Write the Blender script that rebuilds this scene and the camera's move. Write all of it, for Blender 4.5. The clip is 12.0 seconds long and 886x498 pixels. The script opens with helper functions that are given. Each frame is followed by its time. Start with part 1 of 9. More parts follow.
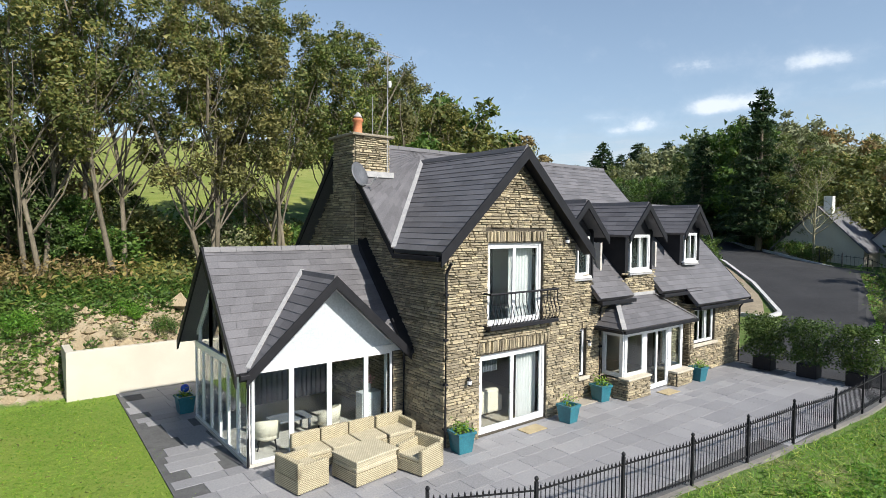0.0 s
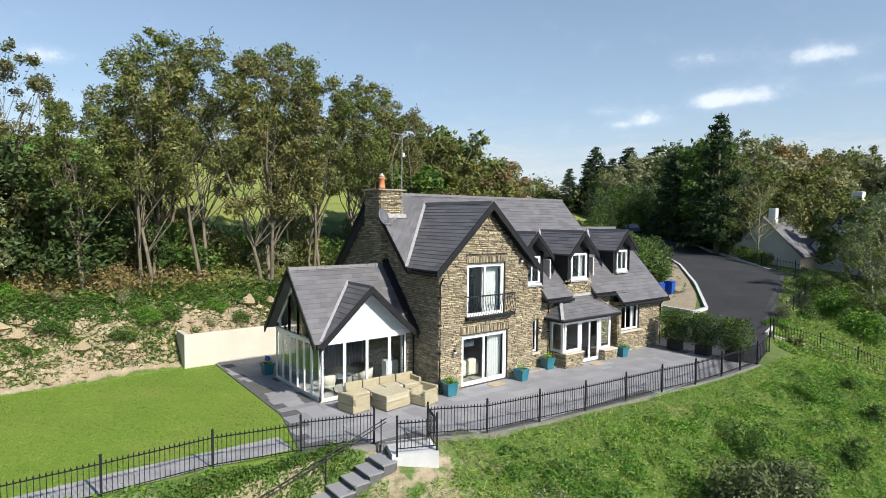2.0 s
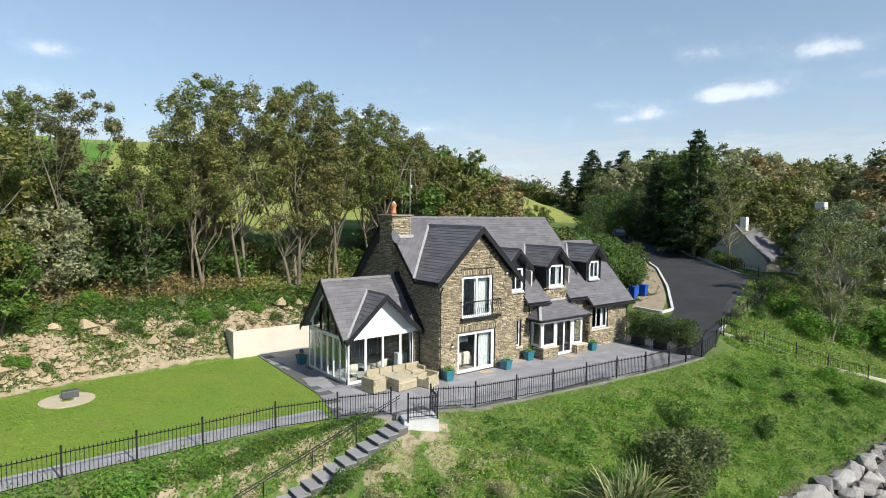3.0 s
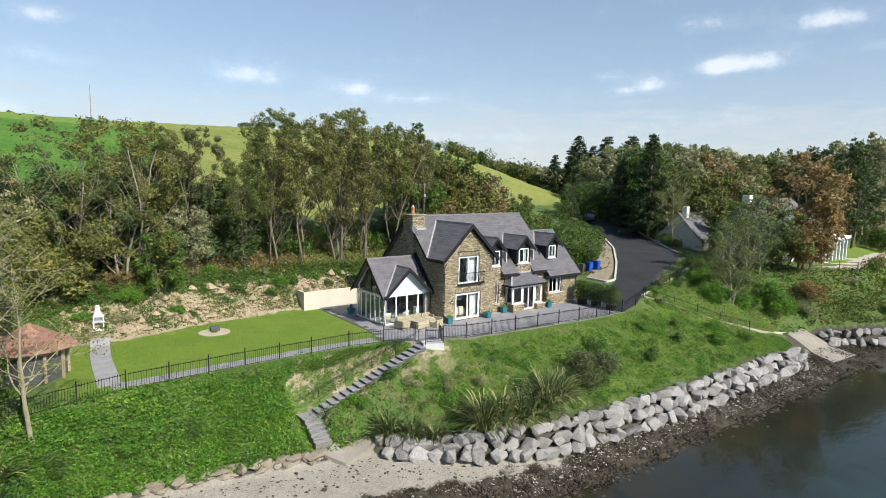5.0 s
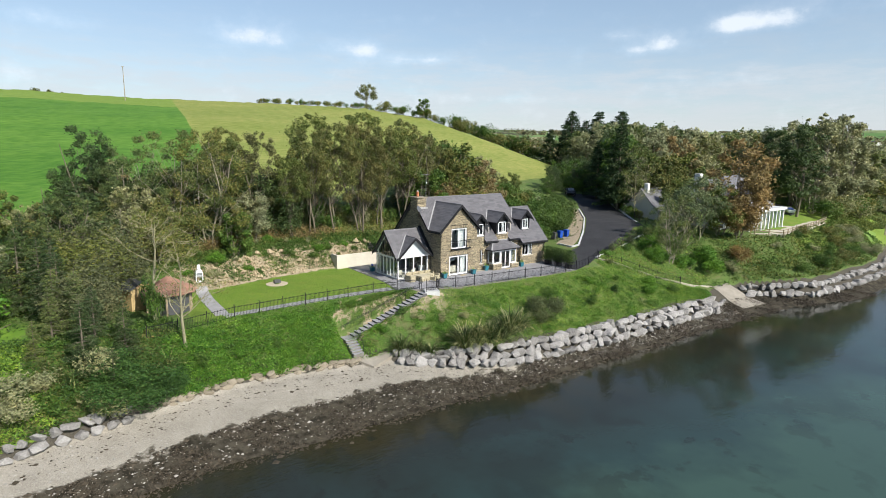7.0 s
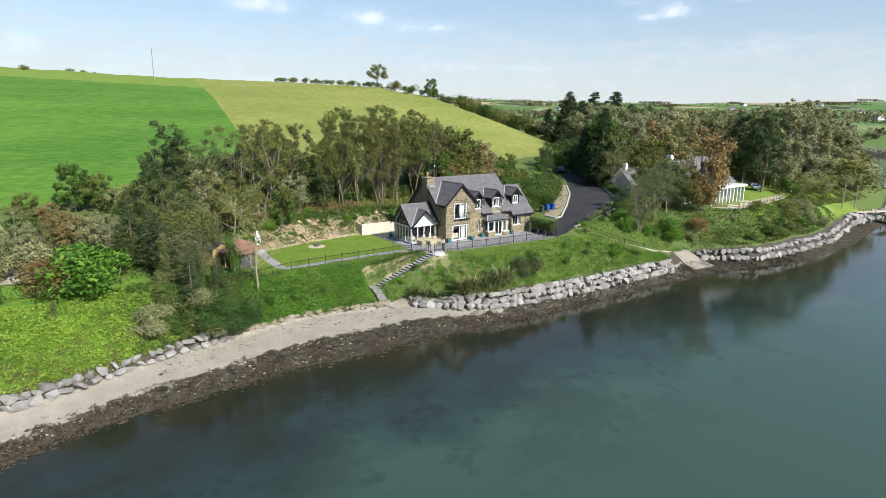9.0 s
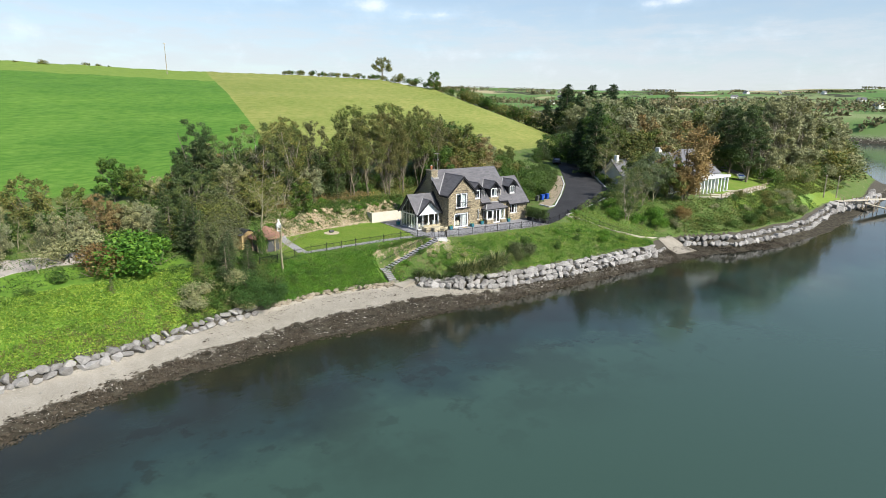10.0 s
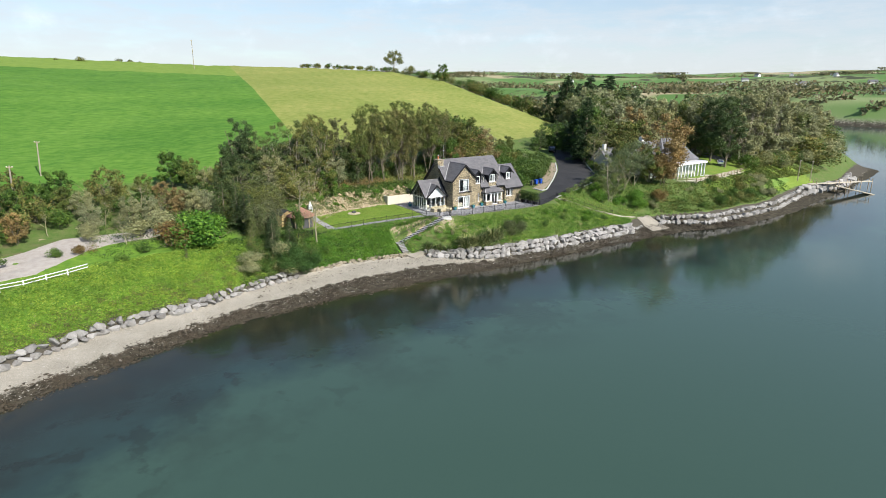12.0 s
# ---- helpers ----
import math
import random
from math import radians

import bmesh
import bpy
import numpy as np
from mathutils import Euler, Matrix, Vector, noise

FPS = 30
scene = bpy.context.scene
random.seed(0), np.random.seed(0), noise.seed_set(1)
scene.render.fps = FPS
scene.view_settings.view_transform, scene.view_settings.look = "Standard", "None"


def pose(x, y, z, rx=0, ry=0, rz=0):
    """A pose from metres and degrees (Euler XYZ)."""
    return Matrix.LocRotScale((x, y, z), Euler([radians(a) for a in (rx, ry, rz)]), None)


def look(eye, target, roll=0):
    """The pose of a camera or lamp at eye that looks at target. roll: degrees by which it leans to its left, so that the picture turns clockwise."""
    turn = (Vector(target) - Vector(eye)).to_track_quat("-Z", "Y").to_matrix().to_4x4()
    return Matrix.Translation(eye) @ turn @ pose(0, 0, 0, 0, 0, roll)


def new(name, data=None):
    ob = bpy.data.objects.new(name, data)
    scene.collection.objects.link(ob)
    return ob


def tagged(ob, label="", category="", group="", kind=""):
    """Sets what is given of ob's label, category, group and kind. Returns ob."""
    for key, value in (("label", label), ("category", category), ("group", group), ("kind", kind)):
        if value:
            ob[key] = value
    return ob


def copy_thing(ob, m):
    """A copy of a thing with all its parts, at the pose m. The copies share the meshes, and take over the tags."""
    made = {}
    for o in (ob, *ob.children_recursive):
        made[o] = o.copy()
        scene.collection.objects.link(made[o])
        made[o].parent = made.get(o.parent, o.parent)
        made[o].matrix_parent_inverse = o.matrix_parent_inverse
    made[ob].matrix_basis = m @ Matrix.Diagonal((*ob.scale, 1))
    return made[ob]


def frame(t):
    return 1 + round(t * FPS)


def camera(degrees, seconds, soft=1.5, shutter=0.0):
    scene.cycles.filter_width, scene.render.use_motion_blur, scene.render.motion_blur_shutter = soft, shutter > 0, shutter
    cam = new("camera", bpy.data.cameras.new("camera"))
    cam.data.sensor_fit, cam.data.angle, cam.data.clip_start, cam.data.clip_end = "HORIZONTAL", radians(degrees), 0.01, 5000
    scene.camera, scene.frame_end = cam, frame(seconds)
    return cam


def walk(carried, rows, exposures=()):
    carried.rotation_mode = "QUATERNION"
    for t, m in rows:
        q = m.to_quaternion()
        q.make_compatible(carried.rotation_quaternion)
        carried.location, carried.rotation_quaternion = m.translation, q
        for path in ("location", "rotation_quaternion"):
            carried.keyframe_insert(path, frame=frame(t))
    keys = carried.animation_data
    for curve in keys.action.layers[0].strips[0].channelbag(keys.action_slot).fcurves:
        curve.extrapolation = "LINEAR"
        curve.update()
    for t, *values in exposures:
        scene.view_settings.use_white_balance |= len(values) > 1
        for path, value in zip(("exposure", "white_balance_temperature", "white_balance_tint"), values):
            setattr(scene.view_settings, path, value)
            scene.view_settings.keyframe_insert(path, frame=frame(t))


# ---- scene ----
cam = camera(75.3, 12.0, soft=0.55)

PATH = [
    (0, (-9.523, -11.887, 6.007), (-8.284, -10.319, 5.923), 0.5),
    (0.5, (-10.5, -13.276, 6.312), (-9.263, -11.707, 6.224), 0.6),
    (1, (-11.754, -14.975, 6.611), (-10.519, -13.405, 6.519), 0.5),
    (1.5, (-13.247, -16.982, 6.968), (-12.015, -15.409, 6.869), 0.5),
    (2, (-14.855, -19.177, 7.486), (-13.626, -17.603, 7.381), 0.5),
    (2.5, (-16.641, -21.589, 8.211), (-15.416, -20.012, 8.099), 0.6),
    (3, (-18.688, -24.328, 8.998), (-17.468, -22.749, 8.873), 0.6),
    (3.2, (-19.613, -25.488, 9.316), (-18.393, -23.909, 9.183), 0.6),
    (4.8, (-28.176, -35.754, 11.366), (-26.953, -34.186, 11.152), 1.0),
    (5, (-29.116, -37.036, 11.601), (-27.894, -35.469, 11.375), 1.0),
    (5.5, (-31.463, -40.443, 12.362), (-30.245, -38.878, 12.103), 0.9),
    (6, (-33.761, -43.98, 13.124), (-32.553, -42.413, 12.833), 0.8),
    (6.5, (-36.129, -47.769, 13.977), (-34.93, -46.201, 13.655), 0.7),
    (7, (-38.559, -51.326, 14.805), (-37.371, -49.756, 14.453), 0.7),
    (9, (-48.124, -64.404, 17.673), (-46.965, -62.838, 17.221), 0.8),
    (9.5, (-50.589, -67.641, 18.416), (-49.436, -66.076, 17.942), 0.8),
    (10, (-53.021, -71.035, 19.214), (-51.875, -69.471, 18.723), 0.7),
    (10.5, (-55.28, -74.469, 19.957), (-54.144, -72.904, 19.45), 0.6),
    (11, (-57.437, -77.925, 20.59), (-56.31, -76.358, 20.069), 0.5),
    (11.5, (-59.535, -81.278, 21.171), (-58.418, -79.706, 20.64), 0.3),
    (12, (-61.549, -84.517, 21.822), (-60.442, -82.942, 21.281), 0.2),
]
walk(cam, [(t, look(eye, target, roll)) for t, eye, target, roll in PATH], ((0.0, 0.46), (3.0, 0.44), (5.0, 0.39), (7.0, 0.39), (9.0, 0.48), (12.0, 0.52)))

# ---- light ----
SUN_TO = Vector((0.18, -1.25, 1.0)).normalized()
world = bpy.data.worlds.new("world")
scene.world = world
world.use_nodes = True
wn = world.node_tree
sky = wn.nodes.new("ShaderNodeTexSky")
sky.sky_type, sky.sun_disc = "NISHITA", False
sky.sun_elevation = math.asin(SUN_TO.z)
sky.sun_rotation = math.atan2(SUN_TO.x, SUN_TO.y)
sky.air_density, sky.dust_density, sky.ozone_density = 1.0, 0.4, 2.0
wn.links.new(sky.outputs[0], wn.nodes["Background"].inputs[0])
wn.nodes["Background"].inputs[1].default_value = 0.10
sun = new("sun", bpy.data.lights.new("sun", "SUN"))
sun.data.energy, sun.data.angle, sun.data.color = 5.0, radians(0.53), (1.0, 0.955, 0.88)
sun.matrix_world = look(Vector((0, 0, 60)) + SUN_TO * 40, (0, 0, 60))


# ---- materials ----
def nodes_of(name, rough=0.8, metal=0.0, spec=0.5):
    m = bpy.data.materials.new(name)
    m.use_nodes = True
    b = m.node_tree.nodes["Principled BSDF"]
    b.inputs["Roughness"].default_value, b.inputs["Metallic"].default_value = rough, metal
    b.inputs["Specular IOR Level"].default_value = spec
    return m, m.node_tree, b


def node(nt, kind, **values):
    n = nt.nodes.new(kind)
    for k, v in values.items():
        n.inputs[k].default_value = v
    return n


def blend(nt, fac, a, b, how="MIX"):
    n = nt.nodes.new("ShaderNodeMix")
    n.data_type, n.blend_type = "RGBA", how
    for sock, v in ((n.inputs[0], fac), (n.inputs[6], a), (n.inputs[7], b)):
        if isinstance(v, bpy.types.NodeSocket):
            nt.links.new(v, sock)
        elif isinstance(v, (int, float)):
            sock.default_value = v
        else:
            sock.default_value = (*v, 1)
    return n.outputs[2]


def noise_fac(nt, scale, detail=4, lo=0.35, hi=0.65, stretch=None, kind="world"):
    if kind == "world":
        src = nt.nodes.new("ShaderNodeNewGeometry").outputs["Position"]
    else:
        src = nt.nodes.new("ShaderNodeTexCoord").outputs["Object"]
    if stretch:
        mp = nt.nodes.new("ShaderNodeMapping")
        mp.inputs["Scale"].default_value = stretch
        nt.links.new(src, mp.inputs["Vector"])
        src = mp.outputs[0]
    n = node(nt, "ShaderNodeTexNoise", Scale=scale, Detail=detail, Roughness=0.6)
    nt.links.new(src, n.inputs["Vector"])
    r = nt.nodes.new("ShaderNodeMapRange")
    r.inputs[1].default_value, r.inputs[2].default_value = lo, hi
    nt.links.new(n.outputs[0], r.inputs[0])
    return r.outputs[0]


def bump(nt, b, height, strength=0.4, distance=0.02):
    n = node(nt, "ShaderNodeBump", Strength=strength, Distance=distance)
    nt.links.new(height, n.inputs["Height"])
    nt.links.new(n.outputs[0], b.inputs["Normal"])


def rand_out(nt, kind):
    if kind == "object":
        return nt.nodes.new("ShaderNodeObjectInfo").outputs["Random"]
    return nt.nodes.new("ShaderNodeNewGeometry").outputs["Random Per Island"]


def surface(name, c1, c2, scale=2.0, fine=30.0, rough=0.8, bumps=0.3, dist=0.01, rand=None, spread=0.3, c3=None, metal=0.0,
            spec=0.5, stretch=None, kind="world"):
    """Two-scale colour: c1 to c2 by broad noise, darkened and lightened by fine noise; rand varies it piece by piece."""
    m, nt, b = nodes_of(name, rough, metal, spec)
    col = blend(nt, noise_fac(nt, scale, 5, stretch=stretch, kind=kind), c1, c2)
    if rand:
        r = rand_out(nt, rand)
        ramp = nt.nodes.new("ShaderNodeValToRGB")
        e = ramp.color_ramp.elements
        e[0].color, e[1].color = (*[v * (1 - spread) for v in c1], 1), (*[min(1, v * (1 + spread)) for v in c2], 1)
        if c3:
            mid = e.new(0.5)
            mid.color = (*c3, 1)
        nt.links.new(r, ramp.inputs[0])
        col = blend(nt, 0.6, col, ramp.outputs[0])
    f = noise_fac(nt, fine, 6, 0.25, 0.75, stretch=stretch, kind=kind)
    col = blend(nt, 0.35, col, blend(nt, f, [v * 0.55 for v in c1], [min(1, v * 1.4) for v in c2]))
    nt.links.new(col, b.inputs["Base Color"])
    if bumps:
        bump(nt, b, f, bumps, dist)
    return m


def leaf_mat(name, c1, c2, c3, rough=0.55):
    """Foliage: tone varies leaf by leaf, some light passes through."""
    m, nt, b = nodes_of(name, rough, 0, 0.3)
    r = rand_out(nt, "island")
    ramp = nt.nodes.new("ShaderNodeValToRGB")
    e = ramp.color_ramp.elements
    e[0].color, e[1].color = (*c1, 1), (*c3, 1)
    mid = e.new(0.55)
    mid.color = (*c2, 1)
    nt.links.new(r, ramp.inputs[0])
    broad = noise_fac(nt, 0.35, 3)
    col = blend(nt, broad, blend(nt, 1.0, ramp.outputs[0], (0.72, 0.76, 0.75), "MULTIPLY"), blend(nt, 1.0, ramp.outputs[0], (1.12, 1.06, 1.0), "MULTIPLY"))
    col = blend(nt, noise_fac(nt, 1.3, 3, 0.5, 0.75), col, blend(nt, 1.0, col, (1.18, 1.05, 0.92), "MULTIPLY"))
    ob = nt.nodes.new("ShaderNodeObjectInfo").outputs["Random"]
    col = blend(nt, ob, col, blend(nt, 1.0, col, (1.18, 1.10, 0.95), "MULTIPLY"))
    nt.links.new(col, b.inputs["Base Color"])
    t = nt.nodes.new("ShaderNodeBsdfTranslucent")
    nt.links.new(col, t.inputs[0])
    mix = nt.nodes.new("ShaderNodeMixShader")
    mix.inputs[0].default_value = 0.24
    nt.links.new(b.outputs[0], mix.inputs[1])
    nt.links.new(t.outputs[0], mix.inputs[2])
    nt.links.new(mix.outputs[0], nt.nodes["Material Output"].inputs[0])
    return m


def glass_mat(name, tint=(0.90, 0.94, 0.94)):
    m = bpy.data.materials.new(name)
    m.use_nodes = True
    nt = m.node_tree
    nt.nodes.remove(nt.nodes["Principled BSDF"])
    tr, gl, mix = nt.nodes.new("ShaderNodeBsdfTransparent"), nt.nodes.new("ShaderNodeBsdfGlossy"), nt.nodes.new("ShaderNodeMixShader")
    tr.inputs[0].default_value = (*tint, 1)
    gl.inputs["Roughness"].default_value = 0.0
    lw = node(nt, "ShaderNodeLayerWeight", Blend=0.5)
    pw, ma = nt.nodes.new("ShaderNodeMath"), nt.nodes.new("ShaderNodeMath")
    pw.operation, ma.operation = "POWER", "MULTIPLY_ADD"
    pw.inputs[1].default_value, ma.inputs[1].default_value, ma.inputs[2].default_value = 4.0, 0.9, 0.045
    nt.links.new(lw.outputs["Facing"], pw.inputs[0])
    nt.links.new(pw.outputs[0], ma.inputs[0])
    nt.links.new(ma.outputs[0], mix.inputs[0])
    nt.links.new(tr.outputs[0], mix.inputs[1])
    nt.links.new(gl.outputs[0], mix.inputs[2])
    nt.links.new(mix.outputs[0], nt.nodes["Material Output"].inputs[0])
    return m


M_STONE = surface("wall_stone", (0.12, 0.098, 0.068), (0.50, 0.42, 0.27), 3.0, 40, 0.9, 0.8, 0.02, "island", 0.5, (0.27, 0.24, 0.185))
M_STONE_PIECE = surface("wall_stone_piece", (0.12, 0.098, 0.068), (0.50, 0.42, 0.27), 3.0, 40, 0.9, 0.8, 0.02, "object", 0.5, (0.27, 0.24, 0.185))
M_MORTAR = surface("mortar", (0.045, 0.038, 0.028), (0.075, 0.062, 0.046), 4, 50, 0.95, 0.4)
M_SLATE = surface("roof_slate", (0.085, 0.082, 0.087), (0.15, 0.145, 0.152), 1.2, 25, 0.52, 0.25, 0.006, "island", 0.25)
M_SLATE_PIECE = surface("roof_slate_piece", (0.085, 0.082, 0.087), (0.15, 0.145, 0.152), 1.2, 25, 0.52, 0.25, 0.006, "object", 0.25)
M_BLACK = surface("black_paint", (0.010, 0.010, 0.012), (0.018, 0.018, 0.021), 3, 40, 0.55, 0.1, 0.003, spec=0.25)
M_LEAD = surface("lead_flashing", (0.28, 0.28, 0.29), (0.42, 0.41, 0.40), 5, 30, 0.6, 0.2)
M_WHITE = surface("white_upvc", (0.68, 0.69, 0.70), (0.74, 0.74, 0.74), 2, 20, 0.35, 0.0)
M_CREAM = surface("cream_render", (0.50, 0.46, 0.38), (0.60, 0.56, 0.47), 0.7, 60, 0.9, 0.4, 0.008)
M_GREYRENDER = surface("grey_concrete", (0.42, 0.42, 0.42), (0.56, 0.56, 0.55), 1.5, 40, 0.9, 0.4, 0.008)
M_GLASS = glass_mat("window_glass")
M_PAVE = surface("paving_stone", (0.20, 0.20, 0.213), (0.31, 0.306, 0.315), 0.55, 22, 0.62, 0.25, 0.006, "object", 0.12, (0.25, 0.248, 0.258))
# joints of the paving; also painted on the step risers as their shade
M_GROUT_RISER_SHADE = surface("paving_joint_and_riser_shade", (0.07, 0.07, 0.072), (0.12, 0.12, 0.12), 3, 40, 0.9, 0.2)
M_ASPHALT = surface("asphalt", (0.017, 0.017, 0.019), (0.034, 0.034, 0.036), 0.5, 60, 0.85, 0.4, 0.008)
M_PATH = surface("grey_gravel", (0.24, 0.235, 0.24), (0.36, 0.355, 0.36), 1.5, 40, 0.9, 0.5, 0.01)
M_ROCK = surface("grey_boulder", (0.125, 0.116, 0.104), (0.36, 0.347, 0.328), 1.6, 9, 0.88, 0.9, 0.06, "object", 0.4)
M_STEP = surface("weathered_step", (0.15, 0.14, 0.122), (0.25, 0.234, 0.21), 1.5, 30, 0.9, 0.4)
M_TEAL = surface("teal_glaze", (0.015, 0.11, 0.15), (0.03, 0.17, 0.21), 4, 25, 0.35, 0.15, 0.004)


def weave_mat(name, dark, light):
    """Wickerwork: over-and-under strands as a fine check with relief."""
    m, nt, b = nodes_of(name, 0.75, 0, 0.3)
    src = nt.nodes.new("ShaderNodeTexCoord").outputs["Object"]
    mp = nt.nodes.new("ShaderNodeMapping")
    mp.inputs["Scale"].default_value = (26, 26, 38)
    mp.inputs["Location"].default_value = (0.31, 0.27, 0.23)
    nt.links.new(src, mp.inputs[0])
    ck = node(nt, "ShaderNodeTexChecker", Scale=1.0)
    nt.links.new(mp.outputs[0], ck.inputs["Vector"])
    tone = blend(nt, noise_fac(nt, 6, 4), [v * 0.8 for v in light], light)
    col = blend(nt, ck.outputs["Fac"], dark, tone)
    nt.links.new(col, b.inputs["Base Color"])
    bump(nt, b, ck.outputs["Fac"], 0.7, 0.012)
    return m


M_RATTAN = weave_mat("rattan", (0.27, 0.23, 0.145), (0.56, 0.50, 0.345))
M_CUSHION = surface("cream_fabric", (0.62, 0.56, 0.44), (0.72, 0.66, 0.54), 3, 60, 0.9, 0.3, 0.004)
M_TERRACOTTA = surface("terracotta", (0.42, 0.14, 0.06), (0.55, 0.22, 0.10), 4, 30, 0.8, 0.2)
M_BARK = surface("bark", (0.085, 0.072, 0.05), (0.21, 0.18, 0.128), 3, 14, 0.95, 0.8, 0.03, stretch=(1, 1, 0.25))
M_BARK_PALE = surface("pale_bark", (0.22, 0.19, 0.14), (0.36, 0.32, 0.25), 3, 14, 0.95, 0.8, 0.03, stretch=(1, 1, 0.25))
M_BARK_LICHEN = surface("lichened_bark", (0.19, 0.175, 0.105), (0.37, 0.34, 0.215), 3, 14, 0.95, 0.8, 0.03, stretch=(1, 1, 0.25))
M_LEAF_WOOD = leaf_mat("wood_leaves", (0.0678, 0.0996, 0.0282), (0.144, 0.173, 0.0499), (0.254, 0.234, 0.0812))
M_LEAF_MOSS = leaf_mat("moss_green_leaves", (0.0565, 0.0951, 0.0233), (0.106, 0.159, 0.0378), (0.212, 0.222, 0.0655))
M_LEAF_DARKGREEN = leaf_mat("evergreen_leaves", (0.0314, 0.0634, 0.0221), (0.0576, 0.101, 0.0343), (0.089, 0.136, 0.0504))
M_LEAF_OLIVE = leaf_mat("shaggy_needles", (0.0671, 0.11, 0.0365), (0.129, 0.18, 0.0566), (0.211, 0.241, 0.0888))
M_LEAF_GREEN = leaf_mat("green_leaves", (0.0342, 0.0838, 0.0165), (0.0685, 0.145, 0.0256), (0.137, 0.221, 0.0451))
M_LEAF_BRIGHT = leaf_mat("bright_leaves", (0.09, 0.189, 0.0264), (0.16, 0.306, 0.0396), (0.29, 0.405, 0.077))
M_LEAF_HERB = leaf_mat("herb_leaves", (0.0459, 0.128, 0.0151), (0.0859, 0.224, 0.0238), (0.184, 0.333, 0.0432))
M_LEAF_DARK = leaf_mat("conifer_needles", (0.0176, 0.0428, 0.0184), (0.0332, 0.0673, 0.0265), (0.0489, 0.0868, 0.0326))
M_LEAF_BROWN = leaf_mat("autumn_leaves", (0.155, 0.122, 0.0569), (0.246, 0.187, 0.0866), (0.343, 0.277, 0.127))
M_LEAF_SILVER = leaf_mat("grey_green_leaves", (0.0864, 0.112, 0.0612), (0.13, 0.155, 0.0864), (0.187, 0.205, 0.119))
M_GRASS = leaf_mat("rough_grass", (0.0847, 0.2, 0.0258), (0.16, 0.328, 0.0418), (0.358, 0.408, 0.12))
M_BLADE = leaf_mat("flax_blades", (0.05, 0.075, 0.02), (0.12, 0.14, 0.045), (0.28, 0.25, 0.12))
M_WEED = surface("seaweed", (0.026, 0.020, 0.012), (0.075, 0.058, 0.037), 2, 20, 0.7, 0.6, 0.03, "island", 0.3)
M_WOOD = surface("weathered_timber", (0.26, 0.20, 0.13), (0.40, 0.32, 0.22), 2, 30, 0.85, 0.4, 0.01, stretch=(6, 6, 0.6))
M_SHINGLE = surface("red_brown_shingle", (0.22, 0.11, 0.075), (0.36, 0.20, 0.14), 2, 30, 0.9, 0.4, 0.01, "island", 0.35)


# ---- plain builders ----
def part(name, bm, material, parent=None, label="", smooth=False):
    me = bpy.data.meshes.new(name)
    bm.to_mesh(me)
    bm.free()
    me.materials.append(material)
    if smooth:
        me.polygons.foreach_set("use_smooth", [True] * len(me.polygons))
    ob = new(name, me)
    if parent:
        ob.parent = parent
    return tagged(ob, label)


def raw(name, verts, faces, material, parent=None, label="", smooth=False):
    """A mesh object from number arrays; faces all triangles or all quads."""
    me = bpy.data.meshes.new(name)
    v, f = np.asarray(verts, np.float32), np.asarray(faces, np.int32)
    me.vertices.add(len(v))
    me.vertices.foreach_set("co", v.ravel())
    me.loops.add(f.size)
    me.loops.foreach_set("vertex_index", f.ravel())
    me.polygons.add(len(f))
    me.polygons.foreach_set("loop_start", np.arange(0, f.size, f.shape[1], dtype=np.int32))
    me.polygons.foreach_set("loop_total", np.full(len(f), f.shape[1], np.int32))
    me.polygons.foreach_set("use_smooth", np.full(len(f), smooth))
    me.update(calc_edges=True)
    me.materials.append(material)
    ob = new(name, me)
    if parent:
        ob.parent = parent
    return tagged(ob, label)


def empty(name, m=None, parent=None):
    ob = new(name)
    if parent:
        ob.parent = parent
    if m is not None:
        ob.matrix_basis = m
    return ob


def box(bm, x0, x1, y0, y1, z0, z1, bevel=0.0, m=None):
    r = bmesh.ops.create_cube(bm, size=1)
    vs = r["verts"]
    for v in vs:
        v.co = Vector((x0 if v.co.x < 0 else x1, y0 if v.co.y < 0 else y1, z0 if v.co.z < 0 else z1))
    if bevel:
        es = list({e for v in vs for e in v.link_edges})
        r = bmesh.ops.bevel(bm, geom=es, offset=bevel, segments=2, affect="EDGES", profile=0.5)
        vs = list({v for f in r["faces"] for v in f.verts} | {v for v in vs if v.is_valid})
    if m is not None:
        bmesh.ops.transform(bm, matrix=m, verts=vs)
    return bm


def boxes(*dims, bevel=0.0, m=None):
    bm = bmesh.new()
    for d in dims:
        box(bm, *d, bevel=bevel, m=m)
    return bm


def poly_prism(bm, pts, vec):
    """A solid from a flat outline, pushed along vec."""
    a = [bm.verts.new(p) for p in pts]
    b = [bm.verts.new(Vector(p) + Vector(vec)) for p in pts]
    n = len(pts)
    bm.faces.new(a)
    bm.faces.new(b[::-1])
    for i in range(n):
        bm.faces.new((a[(i + 1) % n], a[i], b[i], b[(i + 1) % n]))
    bmesh.ops.recalc_face_normals(bm, faces=bm.faces[:])
    return bm


